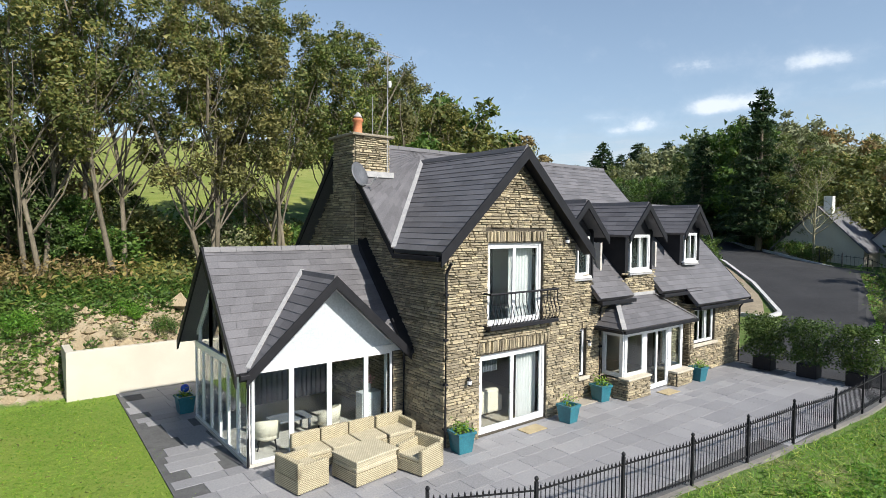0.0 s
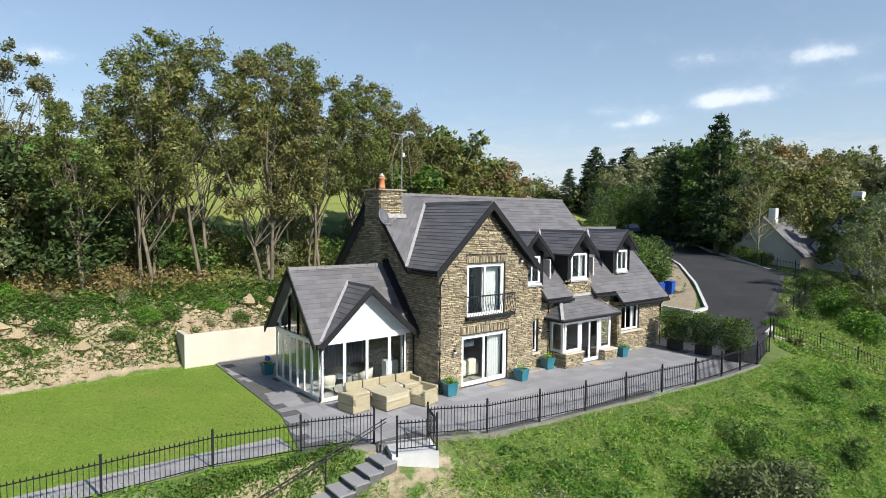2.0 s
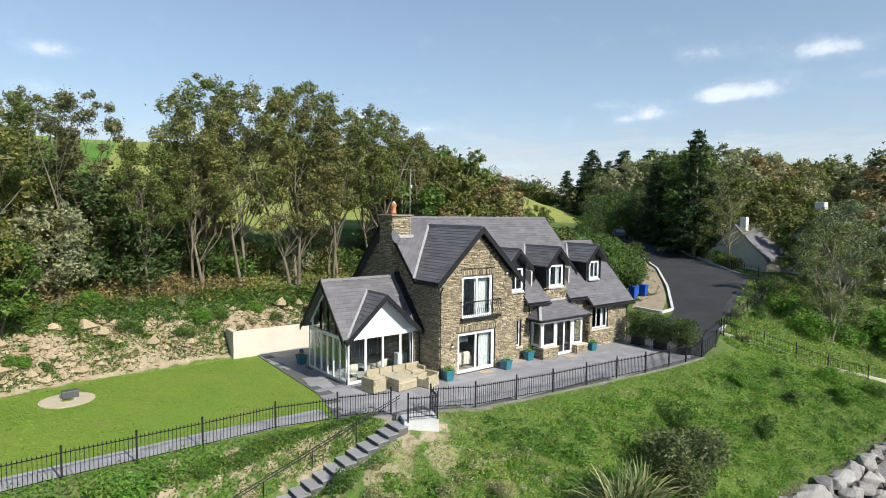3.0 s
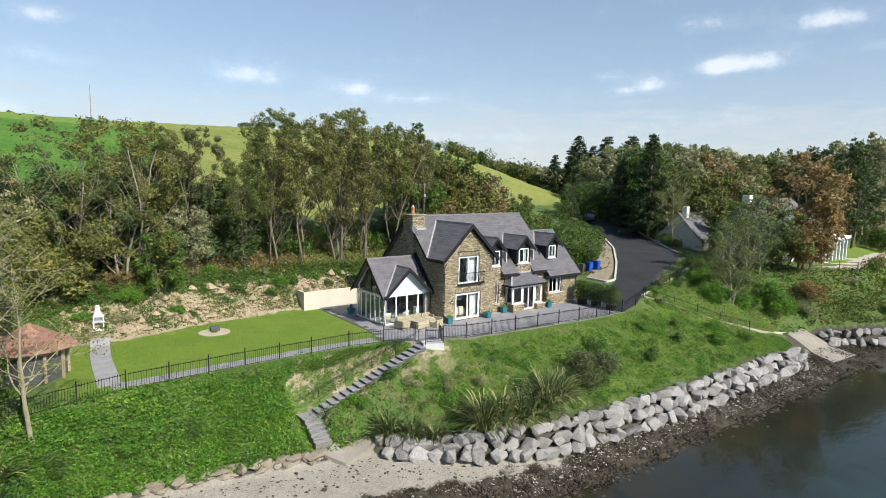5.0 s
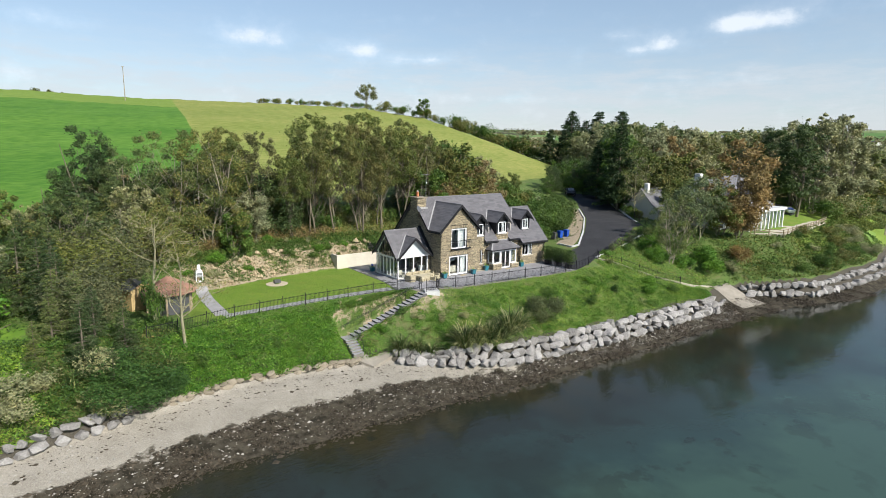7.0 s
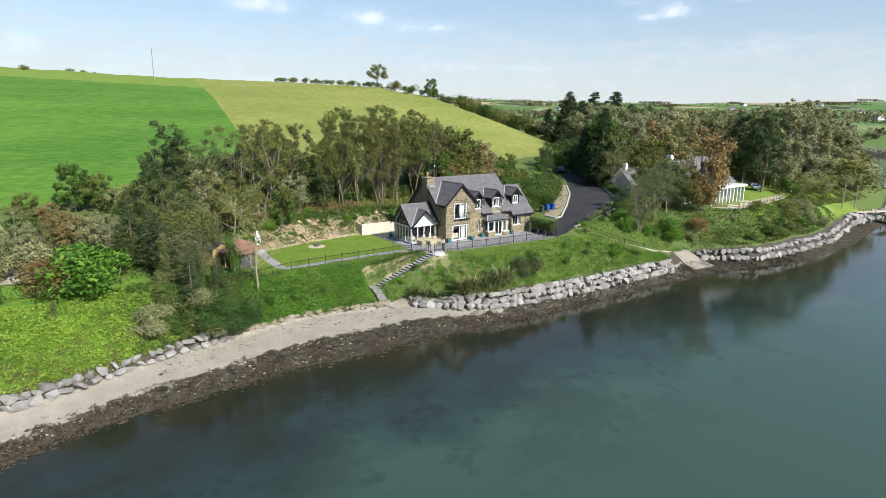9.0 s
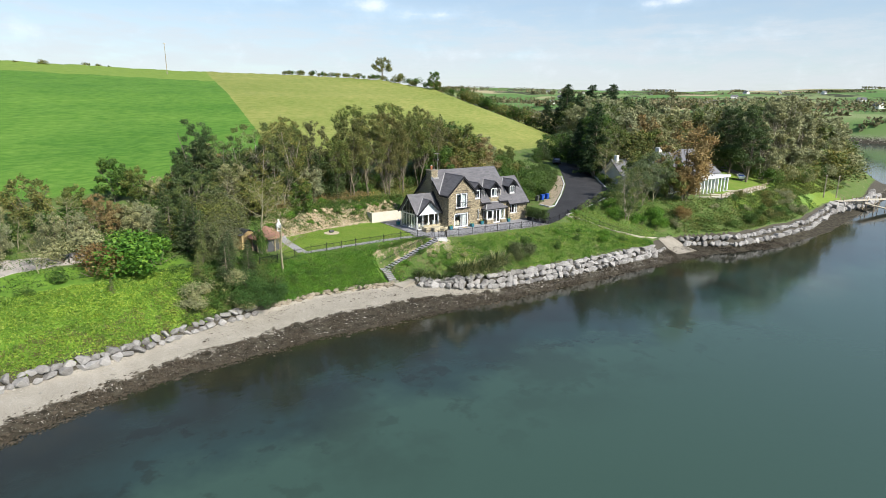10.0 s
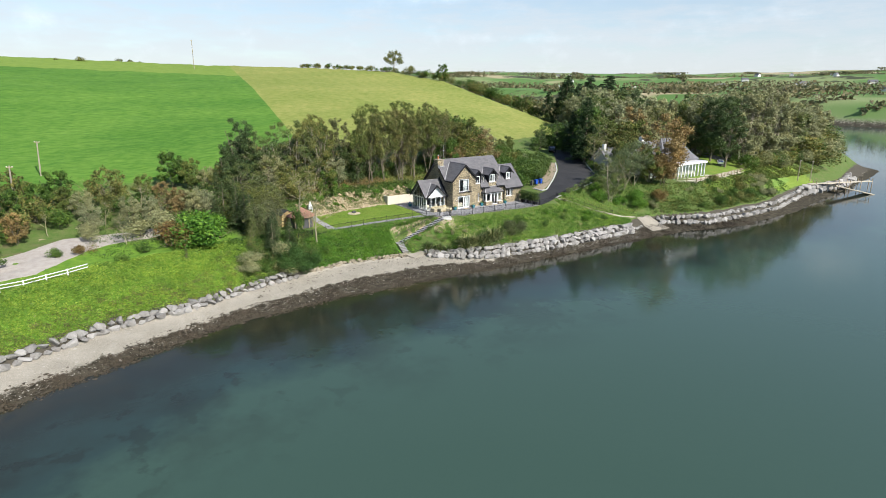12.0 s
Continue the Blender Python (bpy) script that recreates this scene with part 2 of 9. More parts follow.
def tube(bm, pts, r0, r1=None, sides=8):
    """A round bar through the points, its radius running from r0 to r1."""
    pts = [Vector(p) for p in pts]
    r1 = r0 if r1 is None else r1
    rings = []
    for i, p in enumerate(pts):
        d = (pts[min(i + 1, len(pts) - 1)] - pts[max(i - 1, 0)]).normalized()
        q = d.to_track_quat("Z", "Y")
        r = r0 + (r1 - r0) * i / max(1, len(pts) - 1)
        rings.append([bm.verts.new(p + q @ Vector((r * math.cos(a), r * math.sin(a), 0))) for a in [2 * math.pi * k / sides for k in range(sides)]])
    for a, b in zip(rings, rings[1:]):
        for k in range(sides):
            bm.faces.new((a[k], a[(k + 1) % sides], b[(k + 1) % sides], b[k]))
    bm.faces.new(rings[0][::-1])
    bm.faces.new(rings[-1])
    return bm


def lathe(bm, profile, sides=16, m=None):
    """A turned shape from (radius, height) pairs."""
    rings = [[bm.verts.new((r * math.cos(2 * math.pi * k / sides), r * math.sin(2 * math.pi * k / sides), z)) for k in range(sides)] for r, z in profile]
    for a, b in zip(rings, rings[1:]):
        for k in range(sides):
            bm.faces.new((a[k], a[(k + 1) % sides], b[(k + 1) % sides], b[k]))
    bm.faces.new(rings[0][::-1])
    bm.faces.new(rings[-1])
    if m is not None:
        bmesh.ops.transform(bm, matrix=m, verts=[v for r in rings for v in r])
    return bm


# ---- the lie of the land ----
SEA = -6.4


def along(knots):
    xs, ys = [k[0] for k in knots], [k[1] for k in knots]
    return lambda x: np.interp(x, xs, ys)


y_water = along([(-300, -90), (-110, -45), (-68, -24), (-46, -15.8), (-30, -14.6), (-10, -16), (12, -17.1), (43, -18.7), (60, -23), (83, -23), (116, -18), (162, -11), (185, -6), (215, 25), (240, 170), (470, 190), (500, -400), (2000, -600)])
y_foot = along([(-300, -84), (-110, -38), (-68, -18), (-57, -13), (-49, -12), (-40, -8.6), (-30, -6.3), (-24, -5.2), (-18, -6.4), (-12, -7.8), (-7.3, -11.6), (-2.4, -14), (5, -14.8), (13, -15.4), (24, -15.6), (33, -15.8), (38, -14.5), (45, -14.6), (52, -20), (61, -20.8), (80, -20.8), (105, -15.6), (131, -15.5), (181, -4), (215, 28), (240, 174), (470, 194), (500, -396), (2000, -590)])
z_foot = along([(-68, -5.1), (-12, -5.0), (-2, -5.6), (33, -5.7), (60, -5.6), (200, -5.8)])
y_rock = along([(-300, -82), (-110, -36), (-68, -16.6), (-57, -11.8), (-49, -10.8), (-40, -7.6), (-30, -5.4), (-24, -4.4), (-18, -5.5), (-12, -6.6), (-7.3, -9.8), (-2.4, -12.2), (5, -13.1), (13, -13.7), (24, -13.9), (33, -14.2), (38, -12), (45, -12.2), (52, -18), (61, -18.8), (80, -18.8), (105, -13.6), (131, -13), (181, 0), (215, 32), (240, 178), (470, 198), (500, -390), (2000, -580)])
z_rock = along([(-68, -3.9), (-49, -4.0), (-36, -3.9), (-24, -3.8), (-14, -4.2), (-10, -4.4), (-2, -3.8), (30, -3.9), (36, -4.4), (45, -4.4), (50, -3.6), (105, -3.6), (131, -4.2), (200, -4)])
y_top = along([(-300, -76), (-110, -31), (-75, -14), (-60, -8.5), (-45, -5.5), (-36, -3.4), (-30, -2.6), (-12, -2.2), (-7.5, -2.8), (-3.3, -4.2), (1, -5.3), (8, -6), (13, -6.3), (17, -6.4), (20, -6.0), (24, -6.4), (30, -9.4), (36, -11.6), (41, -10.2), (46, -10.6), (55, -12.5), (60, -13.8), (80, -14.5), (93, -13.5), (105, -9), (130, -7), (180, 6), (215, 38), (240, 182), (470, 202), (500, -380), (2000, -560)])
z_top = along([(-75, -1.9), (-60, -1.6), (-45, -1.6), (-36, -0.9), (-30, -0.2), (-25, -0.06), (17, -0.06), (21, -0.2), (24, -0.9), (30, -2.9), (36, -4.1), (41, -4.1), (46, -2.6), (55, -1.2), (80, -1.2), (93, -1.2), (105, -1.5), (130, -1), (180, 0), (300, 0.5)])
y_plat = along([(-300, -74), (-110, -29), (-75, -10), (-60, -4.5), (-45, -2.5), (-36, -2.6), (-30, -2.2), (-12, -1.9), (-7.5, -2.5), (-3.3, -3.9), (1, -5), (8, -5.7), (13, -6), (17, -6), (20, -4.9), (23.5, -3.5), (30, -1), (39, 2), (43, 0), (50, -8.2), (55, -9), (60, -12.1), (72, -10.9), (89, -8), (105, -5), (130, -2), (180, 12), (215, 48), (240, 190), (470, 210), (500, -370), (2000, -540)])
z_plat = along([(-75, -0.6), (-60, -0.5), (-45, -0.5), (-36, -0.3), (-30, -0.08), (-25, -0.04), (17, -0.04), (20, 0.1), (23.5, 0.35), (30, 1.6), (39, 2.8), (43, 2.6), (50, 1.2), (89, 1.0), (110, 1.0), (180, 2), (300, 2)])
y_back = along([(-300, -40), (-110, 0), (-75, 9), (-60, 11), (-40, 10), (-30, 9), (-24, 8.6), (-20, 9.6), (-15, 11), (-8, 11.3), (0, 11.6), (10, 12), (17, 12), (22, 13), (30, 14), (43, 18), (55, 14), (70, 16), (90, 20), (120, 16), (180, 30), (215, 70), (240, 210), (470, 230), (500, -340), (2000, -500)])
z_back = along([(-75, 0.9), (-60, 0.9), (-40, 0.6), (-30, 0.15), (-24, -0.06), (17, -0.06), (22, 0.6), (30, 2.0), (43, 3.9), (50, 4.0), (55, 3.4), (70, 3.6), (90, 4.5), (120, 4), (180, 5), (300, 4)])
rise = along([(-75, 0.6), (-50, 0.8), (-32, 1.4), (-24, 2.6), (-18, 3.4), (-6, 3.2), (2, 2.8), (12, 2.4), (18, 2.2), (26, 1.6), (45, 0.8), (80, 1), (300, 1)])
y_edge = along([(-110, 34), (-60, 36), (20, 36), (50, 44), (80, 56), (110, 70), (180, 60), (215, 110), (240, 250), (470, 270), (500, -300), (2000, -450)])
z_edge = along([(-110, 4.5), (-60, 5), (-30, 6.5), (0, 8.0), (30, 8.5), (60, 8), (90, 7), (130, 6), (300, 6)])
y_crest = along([(-300, 230), (-73, 200), (0, 190), (45, 165), (70, 142), (80, 120), (105, 92), (140, 100), (200, 130), (240, 300), (470, 330), (500, -240), (2000, -380)])
z_crest = along([(-300, 36), (-73, 33), (0, 31), (45, 30), (70, 28.5), (80, 25), (105, 11), (140, 8.5), (200, 7), (300, 7)])


def rolling(x, y, size, seed):
    """Smooth unevenness of about the given size, from -1 to 1."""
    a, b = x / size + seed, y / size - 2 * seed
    return (np.sin(a * 1.7 + 1.3 * np.sin(b * 1.1)) + np.sin(b * 2.1 + 1.7 * np.sin(a * 0.9 + seed)) + np.sin((a + b) * 3.1 + seed)) / 3


def land(x, y):
    """Height of the ground over arrays of x and y."""
    x, y = np.asarray(x, float), np.asarray(y, float)
    z = np.full(np.broadcast(x, y).shape, SEA - 3.0)
    lines = [(y_water(x) - 45, SEA - 3.4 + 0 * x), (y_water(x), SEA + 0 * x), (y_foot(x), z_foot(x)), (y_rock(x), z_rock(x)), (y_top(x), z_top(x)),
             (y_plat(x), z_plat(x)), (y_back(x), z_back(x)), (y_back(x) + 3.4, z_back(x) + rise(x)), (y_edge(x), np.maximum(z_edge(x), z_back(x) + rise(x))),
             (0.5 * (y_edge(x) + y_crest(x)), 0.42 * z_edge(x) + 0.58 * z_crest(x)), (y_crest(x), z_crest(x)), (y_crest(x) + 160, z_crest(x) * 0.8), (y_crest(x) + 400, 10 + 0 * x)]
    z = np.where(y < lines[0][0], lines[0][1], z)
    for (ya, za), (yb, zb) in zip(lines, lines[1:]):
        f = np.clip((y - ya) / np.maximum(yb - ya, 0.05), 0, 1)
        z = np.where(y >= ya, za + (zb - za) * f, z)
    flat = ((x > -27) & (x < 17.5) & (y > y_plat(x) - 0.3) & (y < y_back(x) + 0.2)) | ((x > 15) & (x < 62) & (y > y_plat(x) - 0.5) & (y < y_back(x) + 12))
    rough = np.where(y < y_foot(x), 0.07, np.where(flat, 0.0, 0.22)) * np.clip((y - y_water(x) + 2) / 4, 0.2, 1)
    z = z + rough * (0.6 * rolling(x, y, 2.3, 0.4) + 0.7 * rolling(x, y, 6.1, 2.2))
    stair_z = -0.42 - (-5.2 - x) * 0.366
    z = np.where((x < -5.2) & (x > -14.9) & (np.abs(y + 3.9) < 0.75), np.minimum(z, stair_z), z)
    z = np.where((x < -13.2) & (x > -15.1) & (y < -3.9) & (y > -6.9), np.minimum(z, -3.75 + (y + 4.3) * 0.55), z)
    far = np.hypot(x + 60, y + 80)
    hills = np.clip((far - 520) * 0.034, 0, 62) + np.clip((far - 700) / 600, 0, 1) * 16 * rolling(x, y, 330, 1.0)
    land_far = np.clip((y - y_water(x) - 40) / 200, 0, 1) * np.clip((y - y_crest(x) - 150) / 200, 0, 1) + np.clip((x - 520) / 200, 0, 1)
    return z + hills * np.clip(land_far, 0, 1)


def spot(x, y):
    return float(land(x, y))


def ground_at(x, y):
    """Height of the ground's surface between its grid lines near the house."""
    u, v = (x + 76) / 0.6, (y + 27) / 0.5
    i, j = np.floor(u), np.floor(v)
    f, g = u - i, v - j
    xa, ya = -76 + 0.6 * i, -27 + 0.5 * j
    return (land(xa, ya) * (1 - f) + land(xa + 0.6, ya) * f) * (1 - g) + (land(xa, ya + 0.5) * (1 - f) + land(xa + 0.6, ya + 0.5) * f) * g


def weed_share(x):
    """How far up the beach the seaweed lies."""
    return np.interp(x, [-60, -30, -6, 5], [0.32, 0.42, 0.55, 1.0])


def lines_for(knots):
    """Grid lines: (start, step) pairs, each step holding until the next start."""
    out = []
    for (a, step), (b, _) in zip(knots, knots[1:]):
        out += list(np.arange(a, b, step))
    return np.array(out + [knots[-1][0]])


def build_ground():
    gx = lines_for([(-4200, 400), (-1000, 100), (-300, 25), (-120, 4), (-76, 0.6), (48, 0.8), (64, 2), (120, 4), (260, 20), (700, 60), (1600, 200), (4200, 0)])
    gy = lines_for([(-1500, 300), (-300, 60), (-60, 6), (-27, 0.5), (20, 1.0), (42, 4), (230, 20), (700, 60), (1600, 200), (4600, 0)])
    X, Y = np.meshgrid(gx, gy)
    Z = land(X, Y)
    ny, nx = X.shape
    idx = np.arange(nx * ny).reshape(ny, nx)
    faces = np.stack([idx[:-1, :-1], idx[:-1, 1:], idx[1:, 1:], idx[1:, :-1]], -1).reshape(-1, 4)
    ob = raw("ground", np.stack([X, Y, Z], -1).reshape(-1, 3), faces, ground_mat(), smooth=True)
    x, y = X.ravel(), Y.ravel()
    soft = lambda v, w: np.clip(v / w + 0.5, 0, 1)  # noqa: E731
    zones = {
        "lawn": soft(y - y_plat(x) - 0.2, 0.3) * soft(y_back(x) - 0.2 - y, 0.5) * soft(x + 27, 1.0) * soft(-5.5 - x, 0.5),
        "earth": np.maximum(soft(y - y_back(x) + 0.1, 0.5) * soft(y_back(x) + 2.9 - y, 1.6) * soft(x + 26, 4) * soft(-2 - x, 2), 0.5 * soft(y - y_top(x) + 3.0, 1.0) * soft(y_top(x) + 0.2 - y, 0.4) * soft(x + 16, 3) * soft(-3.2 - x, 1.5)),
        "beach": soft(y_foot(x) + 0.5 - y, 0.6),
        "weed": soft(y_water(x) + weed_share(x) * (y_foot(x) - y_water(x)) + 0.3 - y, 2.6),
        "pasture": soft(y - y_edge(x) + 4, 6.0),
        "hay": soft(x + 11 - (y - 46) * 0.17, 1.5),
        "upper": soft(y - y_crest(x) + 34 + 0.12 * (x + 40), 2.0),
        "boulder_bed": soft(y - y_foot(x) - 0.1, 0.3) * soft(y_rock(x) + 0.1 - y, 0.3),
        "distance": soft(np.hypot(x + 60, y + 80) - 480, 120),
        "neighbour": soft(x - 62, 4) * np.maximum(soft(y - y_top(x) + 1.5, 2), soft(x - 88, 5) * soft(y - y_rock(x) - 0.4, 0.8)) * soft(y_back(x) + 6 - y, 4) * soft(118 - x, 8),
        "bright": soft(-38 - x, 8) * soft(y - y_rock(x) - 0.3, 0.6) * soft(6 - y, 4),
    }
    for k, v in zones.items():
        a = ob.data.attributes.new(k, "FLOAT", "POINT")
        a.data.foreach_set("value", v.astype(np.float32))
    return tagged(ob, "sloping coastal ground of lawn, rough bank, shingle beach and pasture", "ground", kind="structure")


def ground_mat():
    m, nt, b = nodes_of("ground_cover", 0.95, 0, 0.2)

    def zone(name, ragged=0.5, scale=2.0):
        a = nt.nodes.new("ShaderNodeAttribute")
        a.attribute_name = name
        s = nt.nodes.new("ShaderNodeMath")
        s.operation = "MULTIPLY_ADD"
        nt.links.new(noise_fac(nt, scale, 5, 0.2, 0.8), s.inputs[0])
        s.inputs[1].default_value = ragged
        s.inputs[2].default_value = -ragged / 2
        t = nt.nodes.new("ShaderNodeMath")
        t.operation = "ADD"
        nt.links.new(a.outputs["Fac"], t.inputs[0])
        nt.links.new(s.outputs[0], t.inputs[1])
        r = nt.nodes.new("ShaderNodeMapRange")
        r.inputs[1].default_value, r.inputs[2].default_value = 0.4, 0.6
        nt.links.new(t.outputs[0], r.inputs[0])
        return r.outputs[0]

    fine = noise_fac(nt, 9, 6, 0.3, 0.7)
    mid = noise_fac(nt, 0.9, 5)
    broad = noise_fac(nt, 0.12, 4)
    rough_c = blend(nt, mid, blend(nt, fine, (0.05, 0.10, 0.02), (0.10, 0.17, 0.035)), blend(nt, fine, (0.07, 0.13, 0.025), (0.16, 0.17, 0.07)))
    rough_c = blend(nt, noise_fac(nt, 0.5, 5, 0.55, 0.75), rough_c, (0.17, 0.135, 0.08))
    bright_c = blend(nt, mid, (0.085, 0.18, 0.022), (0.15, 0.26, 0.03))
    blades = noise_fac(nt, 26, 4, 0.3, 0.7)
    lawn_c = blend(nt, blend(nt, 0.5, mid, broad), blend(nt, fine, (0.085, 0.17, 0.018), (0.14, 0.24, 0.03)), blend(nt, fine, (0.15, 0.225, 0.03), (0.235, 0.285, 0.06)))
    lawn_c = blend(nt, 0.35, lawn_c, blend(nt, blades, (0.06, 0.13, 0.015), (0.24, 0.31, 0.06)))
    lawn_c = blend(nt, noise_fac(nt, 0.22, 4, 0.55, 0.75), lawn_c, (0.22, 0.25, 0.06))
    rows = noise_fac(nt, 0.6, 3, 0.3, 0.7, stretch=(1.0, 6.0, 1.0))
    tufts = noise_fac(nt, 0.7, 6, 0.36, 0.66, stretch=(0.7, 1.6, 1.0))
    swathes = noise_fac(nt, 0.05, 5, 0.35, 0.65, stretch=(0.6, 1.6, 1.0))
    green_c = blend(nt, blend(nt, 0.7, rows, swathes), blend(nt, tufts, (0.04, 0.12, 0.014), (0.075, 0.185, 0.022)), blend(nt, tufts, (0.075, 0.18, 0.02), (0.14, 0.25, 0.042)))
    hay_c = blend(nt, blend(nt, 0.6, rows, swathes), blend(nt, tufts, (0.13, 0.185, 0.032), (0.20, 0.235, 0.055)), blend(nt, tufts, (0.20, 0.235, 0.055), (0.31, 0.295, 0.095)))
    upper_c = blend(nt, tufts, (0.13, 0.21, 0.035), (0.19, 0.265, 0.05))
    far_c = blend(nt, noise_fac(nt, 0.006, 2, 0.45, 0.55), (0.095, 0.185, 0.05), (0.19, 0.24, 0.10))
    far_c = blend(nt, noise_fac(nt, 0.0043, 2, 0.56, 0.6), far_c, (0.36, 0.31, 0.19))
    far_c = blend(nt, noise_fac(nt, 0.012, 4, 0.56, 0.6), far_c, (0.05, 0.058, 0.03))
    earth_c = blend(nt, noise_fac(nt, 1.4, 6), blend(nt, fine, (0.20, 0.15, 0.09), (0.36, 0.29, 0.19)), blend(nt, fine, (0.42, 0.37, 0.28), (0.30, 0.24, 0.15)))
    pebbles = nt.nodes.new("ShaderNodeTexVoronoi")
    pebbles.inputs["Scale"].default_value = 7.0
    nt.links.new(nt.nodes.new("ShaderNodeNewGeometry").outputs["Position"], pebbles.inputs["Vector"])
    beach_c = blend(nt, noise_fac(nt, 0.5, 6), (0.21, 0.19, 0.15), (0.33, 0.30, 0.245))
    grit = noise_fac(nt, 14, 3, 0.3, 0.7)
    beach_c = blend(nt, 0.5, beach_c, blend(nt, grit, (0.13, 0.115, 0.09), (0.50, 0.47, 0.41)))
    weed_c = blend(nt, noise_fac(nt, 1.3, 6, 0.4, 0.6), (0.022, 0.019, 0.012), (0.072, 0.063, 0.045))
    shallow = blend(nt, noise_fac(nt, 0.25, 5, 0.45, 0.6), (0.09, 0.085, 0.05), (0.035, 0.033, 0.02))
    col = blend(nt, zone("bright", 0.6, 0.7), rough_c, bright_c)
    col = blend(nt, zone("earth", 1.5, 0.8), col, earth_c)
    col = blend(nt, zone("pasture", 0.5, 0.5), col, blend(nt, zone("hay", 0.25, 0.4), blend(nt, zone("upper", 0.1, 0.4), green_c, upper_c), hay_c))
    col = blend(nt, zone("neighbour", 0.4), col, lawn_c)
    col = blend(nt, zone("lawn", 0.25), col, lawn_c)
    col = blend(nt, zone("distance", 0.4, 0.05), col, far_c)
    col = blend(nt, zone("beach", 0.4), col, blend(nt, zone("weed", 1.1, 0.7), beach_c, weed_c))
    col = blend(nt, zone("boulder_bed", 0.3), col, blend(nt, fine, (0.045, 0.04, 0.032), (0.10, 0.09, 0.07)))
    nt.links.new(col, b.inputs["Base Color"])
    h = blend(nt, 0.5, fine, pebbles.outputs["Distance"])
    bump(nt, b, h, 0.6, 0.06)
    return m


ground = build_ground()


def water_mat():
    m, nt, b = nodes_of("sea_water", 0.07, 0, 0.5)
    b.inputs["IOR"].default_value = 1.33
    a = nt.nodes.new("ShaderNodeAttribute")
    a.attribute_name = "deep"
    ragged = noise_fac(nt, 0.09, 5, 0.2, 0.8)
    s = nt.nodes.new("ShaderNodeMath")
    s.operation = "MULTIPLY_ADD"
    nt.links.new(ragged, s.inputs[0])
    s.inputs[1].default_value = 0.5
    nt.links.new(a.outputs["Fac"], s.inputs[2])
    r = nt.nodes.new("ShaderNodeValToRGB")
    e = r.color_ramp.elements
    e[0].position, e[0].color = 0.2, (0.030, 0.027, 0.015, 1)
    e[1].position, e[1].color = 1.0, (0.040, 0.075, 0.058, 1)
    for pos, c in ((0.42, (0.019, 0.023, 0.017)), (0.78, (0.024, 0.044, 0.040))):
        mid = e.new(pos)
        mid.color = (*c, 1)
    nt.links.new(s.outputs[0], r.inputs[0])
    patches = blend(nt, 1.0, noise_fac(nt, 0.30, 6, 0.56, 0.62), noise_fac(nt, 0.08, 5, 0.5, 0.62), "LIGHTEN")
    near = nt.nodes.new("ShaderNodeMapRange")
    near.inputs[1].default_value, near.inputs[2].default_value, near.inputs[3].default_value, near.inputs[4].default_value = 0.05, 1.15, 0.85, 0.0
    nt.links.new(a.outputs["Fac"], near.inputs[0])
    mul = nt.nodes.new("ShaderNodeMath")
    mul.operation = "MULTIPLY"
    nt.links.new(patches, mul.inputs[0])
    nt.links.new(near.outputs[0], mul.inputs[1])
    col = blend(nt, mul.outputs[0], r.outputs[0], (0.017, 0.019, 0.014))
    nt.links.new(col, b.inputs["Base Color"])
    ripple = node(nt, "ShaderNodeTexNoise", Scale=1.1, Detail=5.0, Roughness=0.55)
    mp = nt.nodes.new("ShaderNodeMapping")
    mp.inputs["Scale"].default_value = (0.8, 1.6, 1.0)
    nt.links.new(nt.nodes.new("ShaderNodeNewGeometry").outputs["Position"], mp.inputs[0])
    nt.links.new(mp.outputs[0], ripple.inputs["Vector"])
    bump(nt, b, ripple.outputs[0], 0.16, 0.08)
    return m


def build_water():
    gx = lines_for([(-4200, 400), (-400, 40), (-120, 3), (130, 10), (300, 40), (700, 400), (4200, 0)])
    gy = lines_for([(-3000, 300), (-300, 30), (-90, 3), (-6, 12), (240, 100), (700, 0)])
    X, Y = np.meshgrid(gx, gy)
    ny, nx = X.shape
    idx = np.arange(nx * ny).reshape(ny, nx)
    faces = np.stack([idx[:-1, :-1], idx[:-1, 1:], idx[1:, 1:], idx[1:, :-1]], -1).reshape(-1, 4)
    ob = raw("water", np.stack([X, Y, 0 * X + SEA], -1).reshape(-1, 3), faces, water_mat(), smooth=True)
    a = ob.data.attributes.new("deep", "FLOAT", "POINT")
    a.data.foreach_set("value", np.clip((y_water(X) - Y).ravel() / 26, 0, 1.2).astype(np.float32))
    return tagged(ob, "calm green-blue estuary water with dark weed patches", "water", kind="structure")


water = build_water()

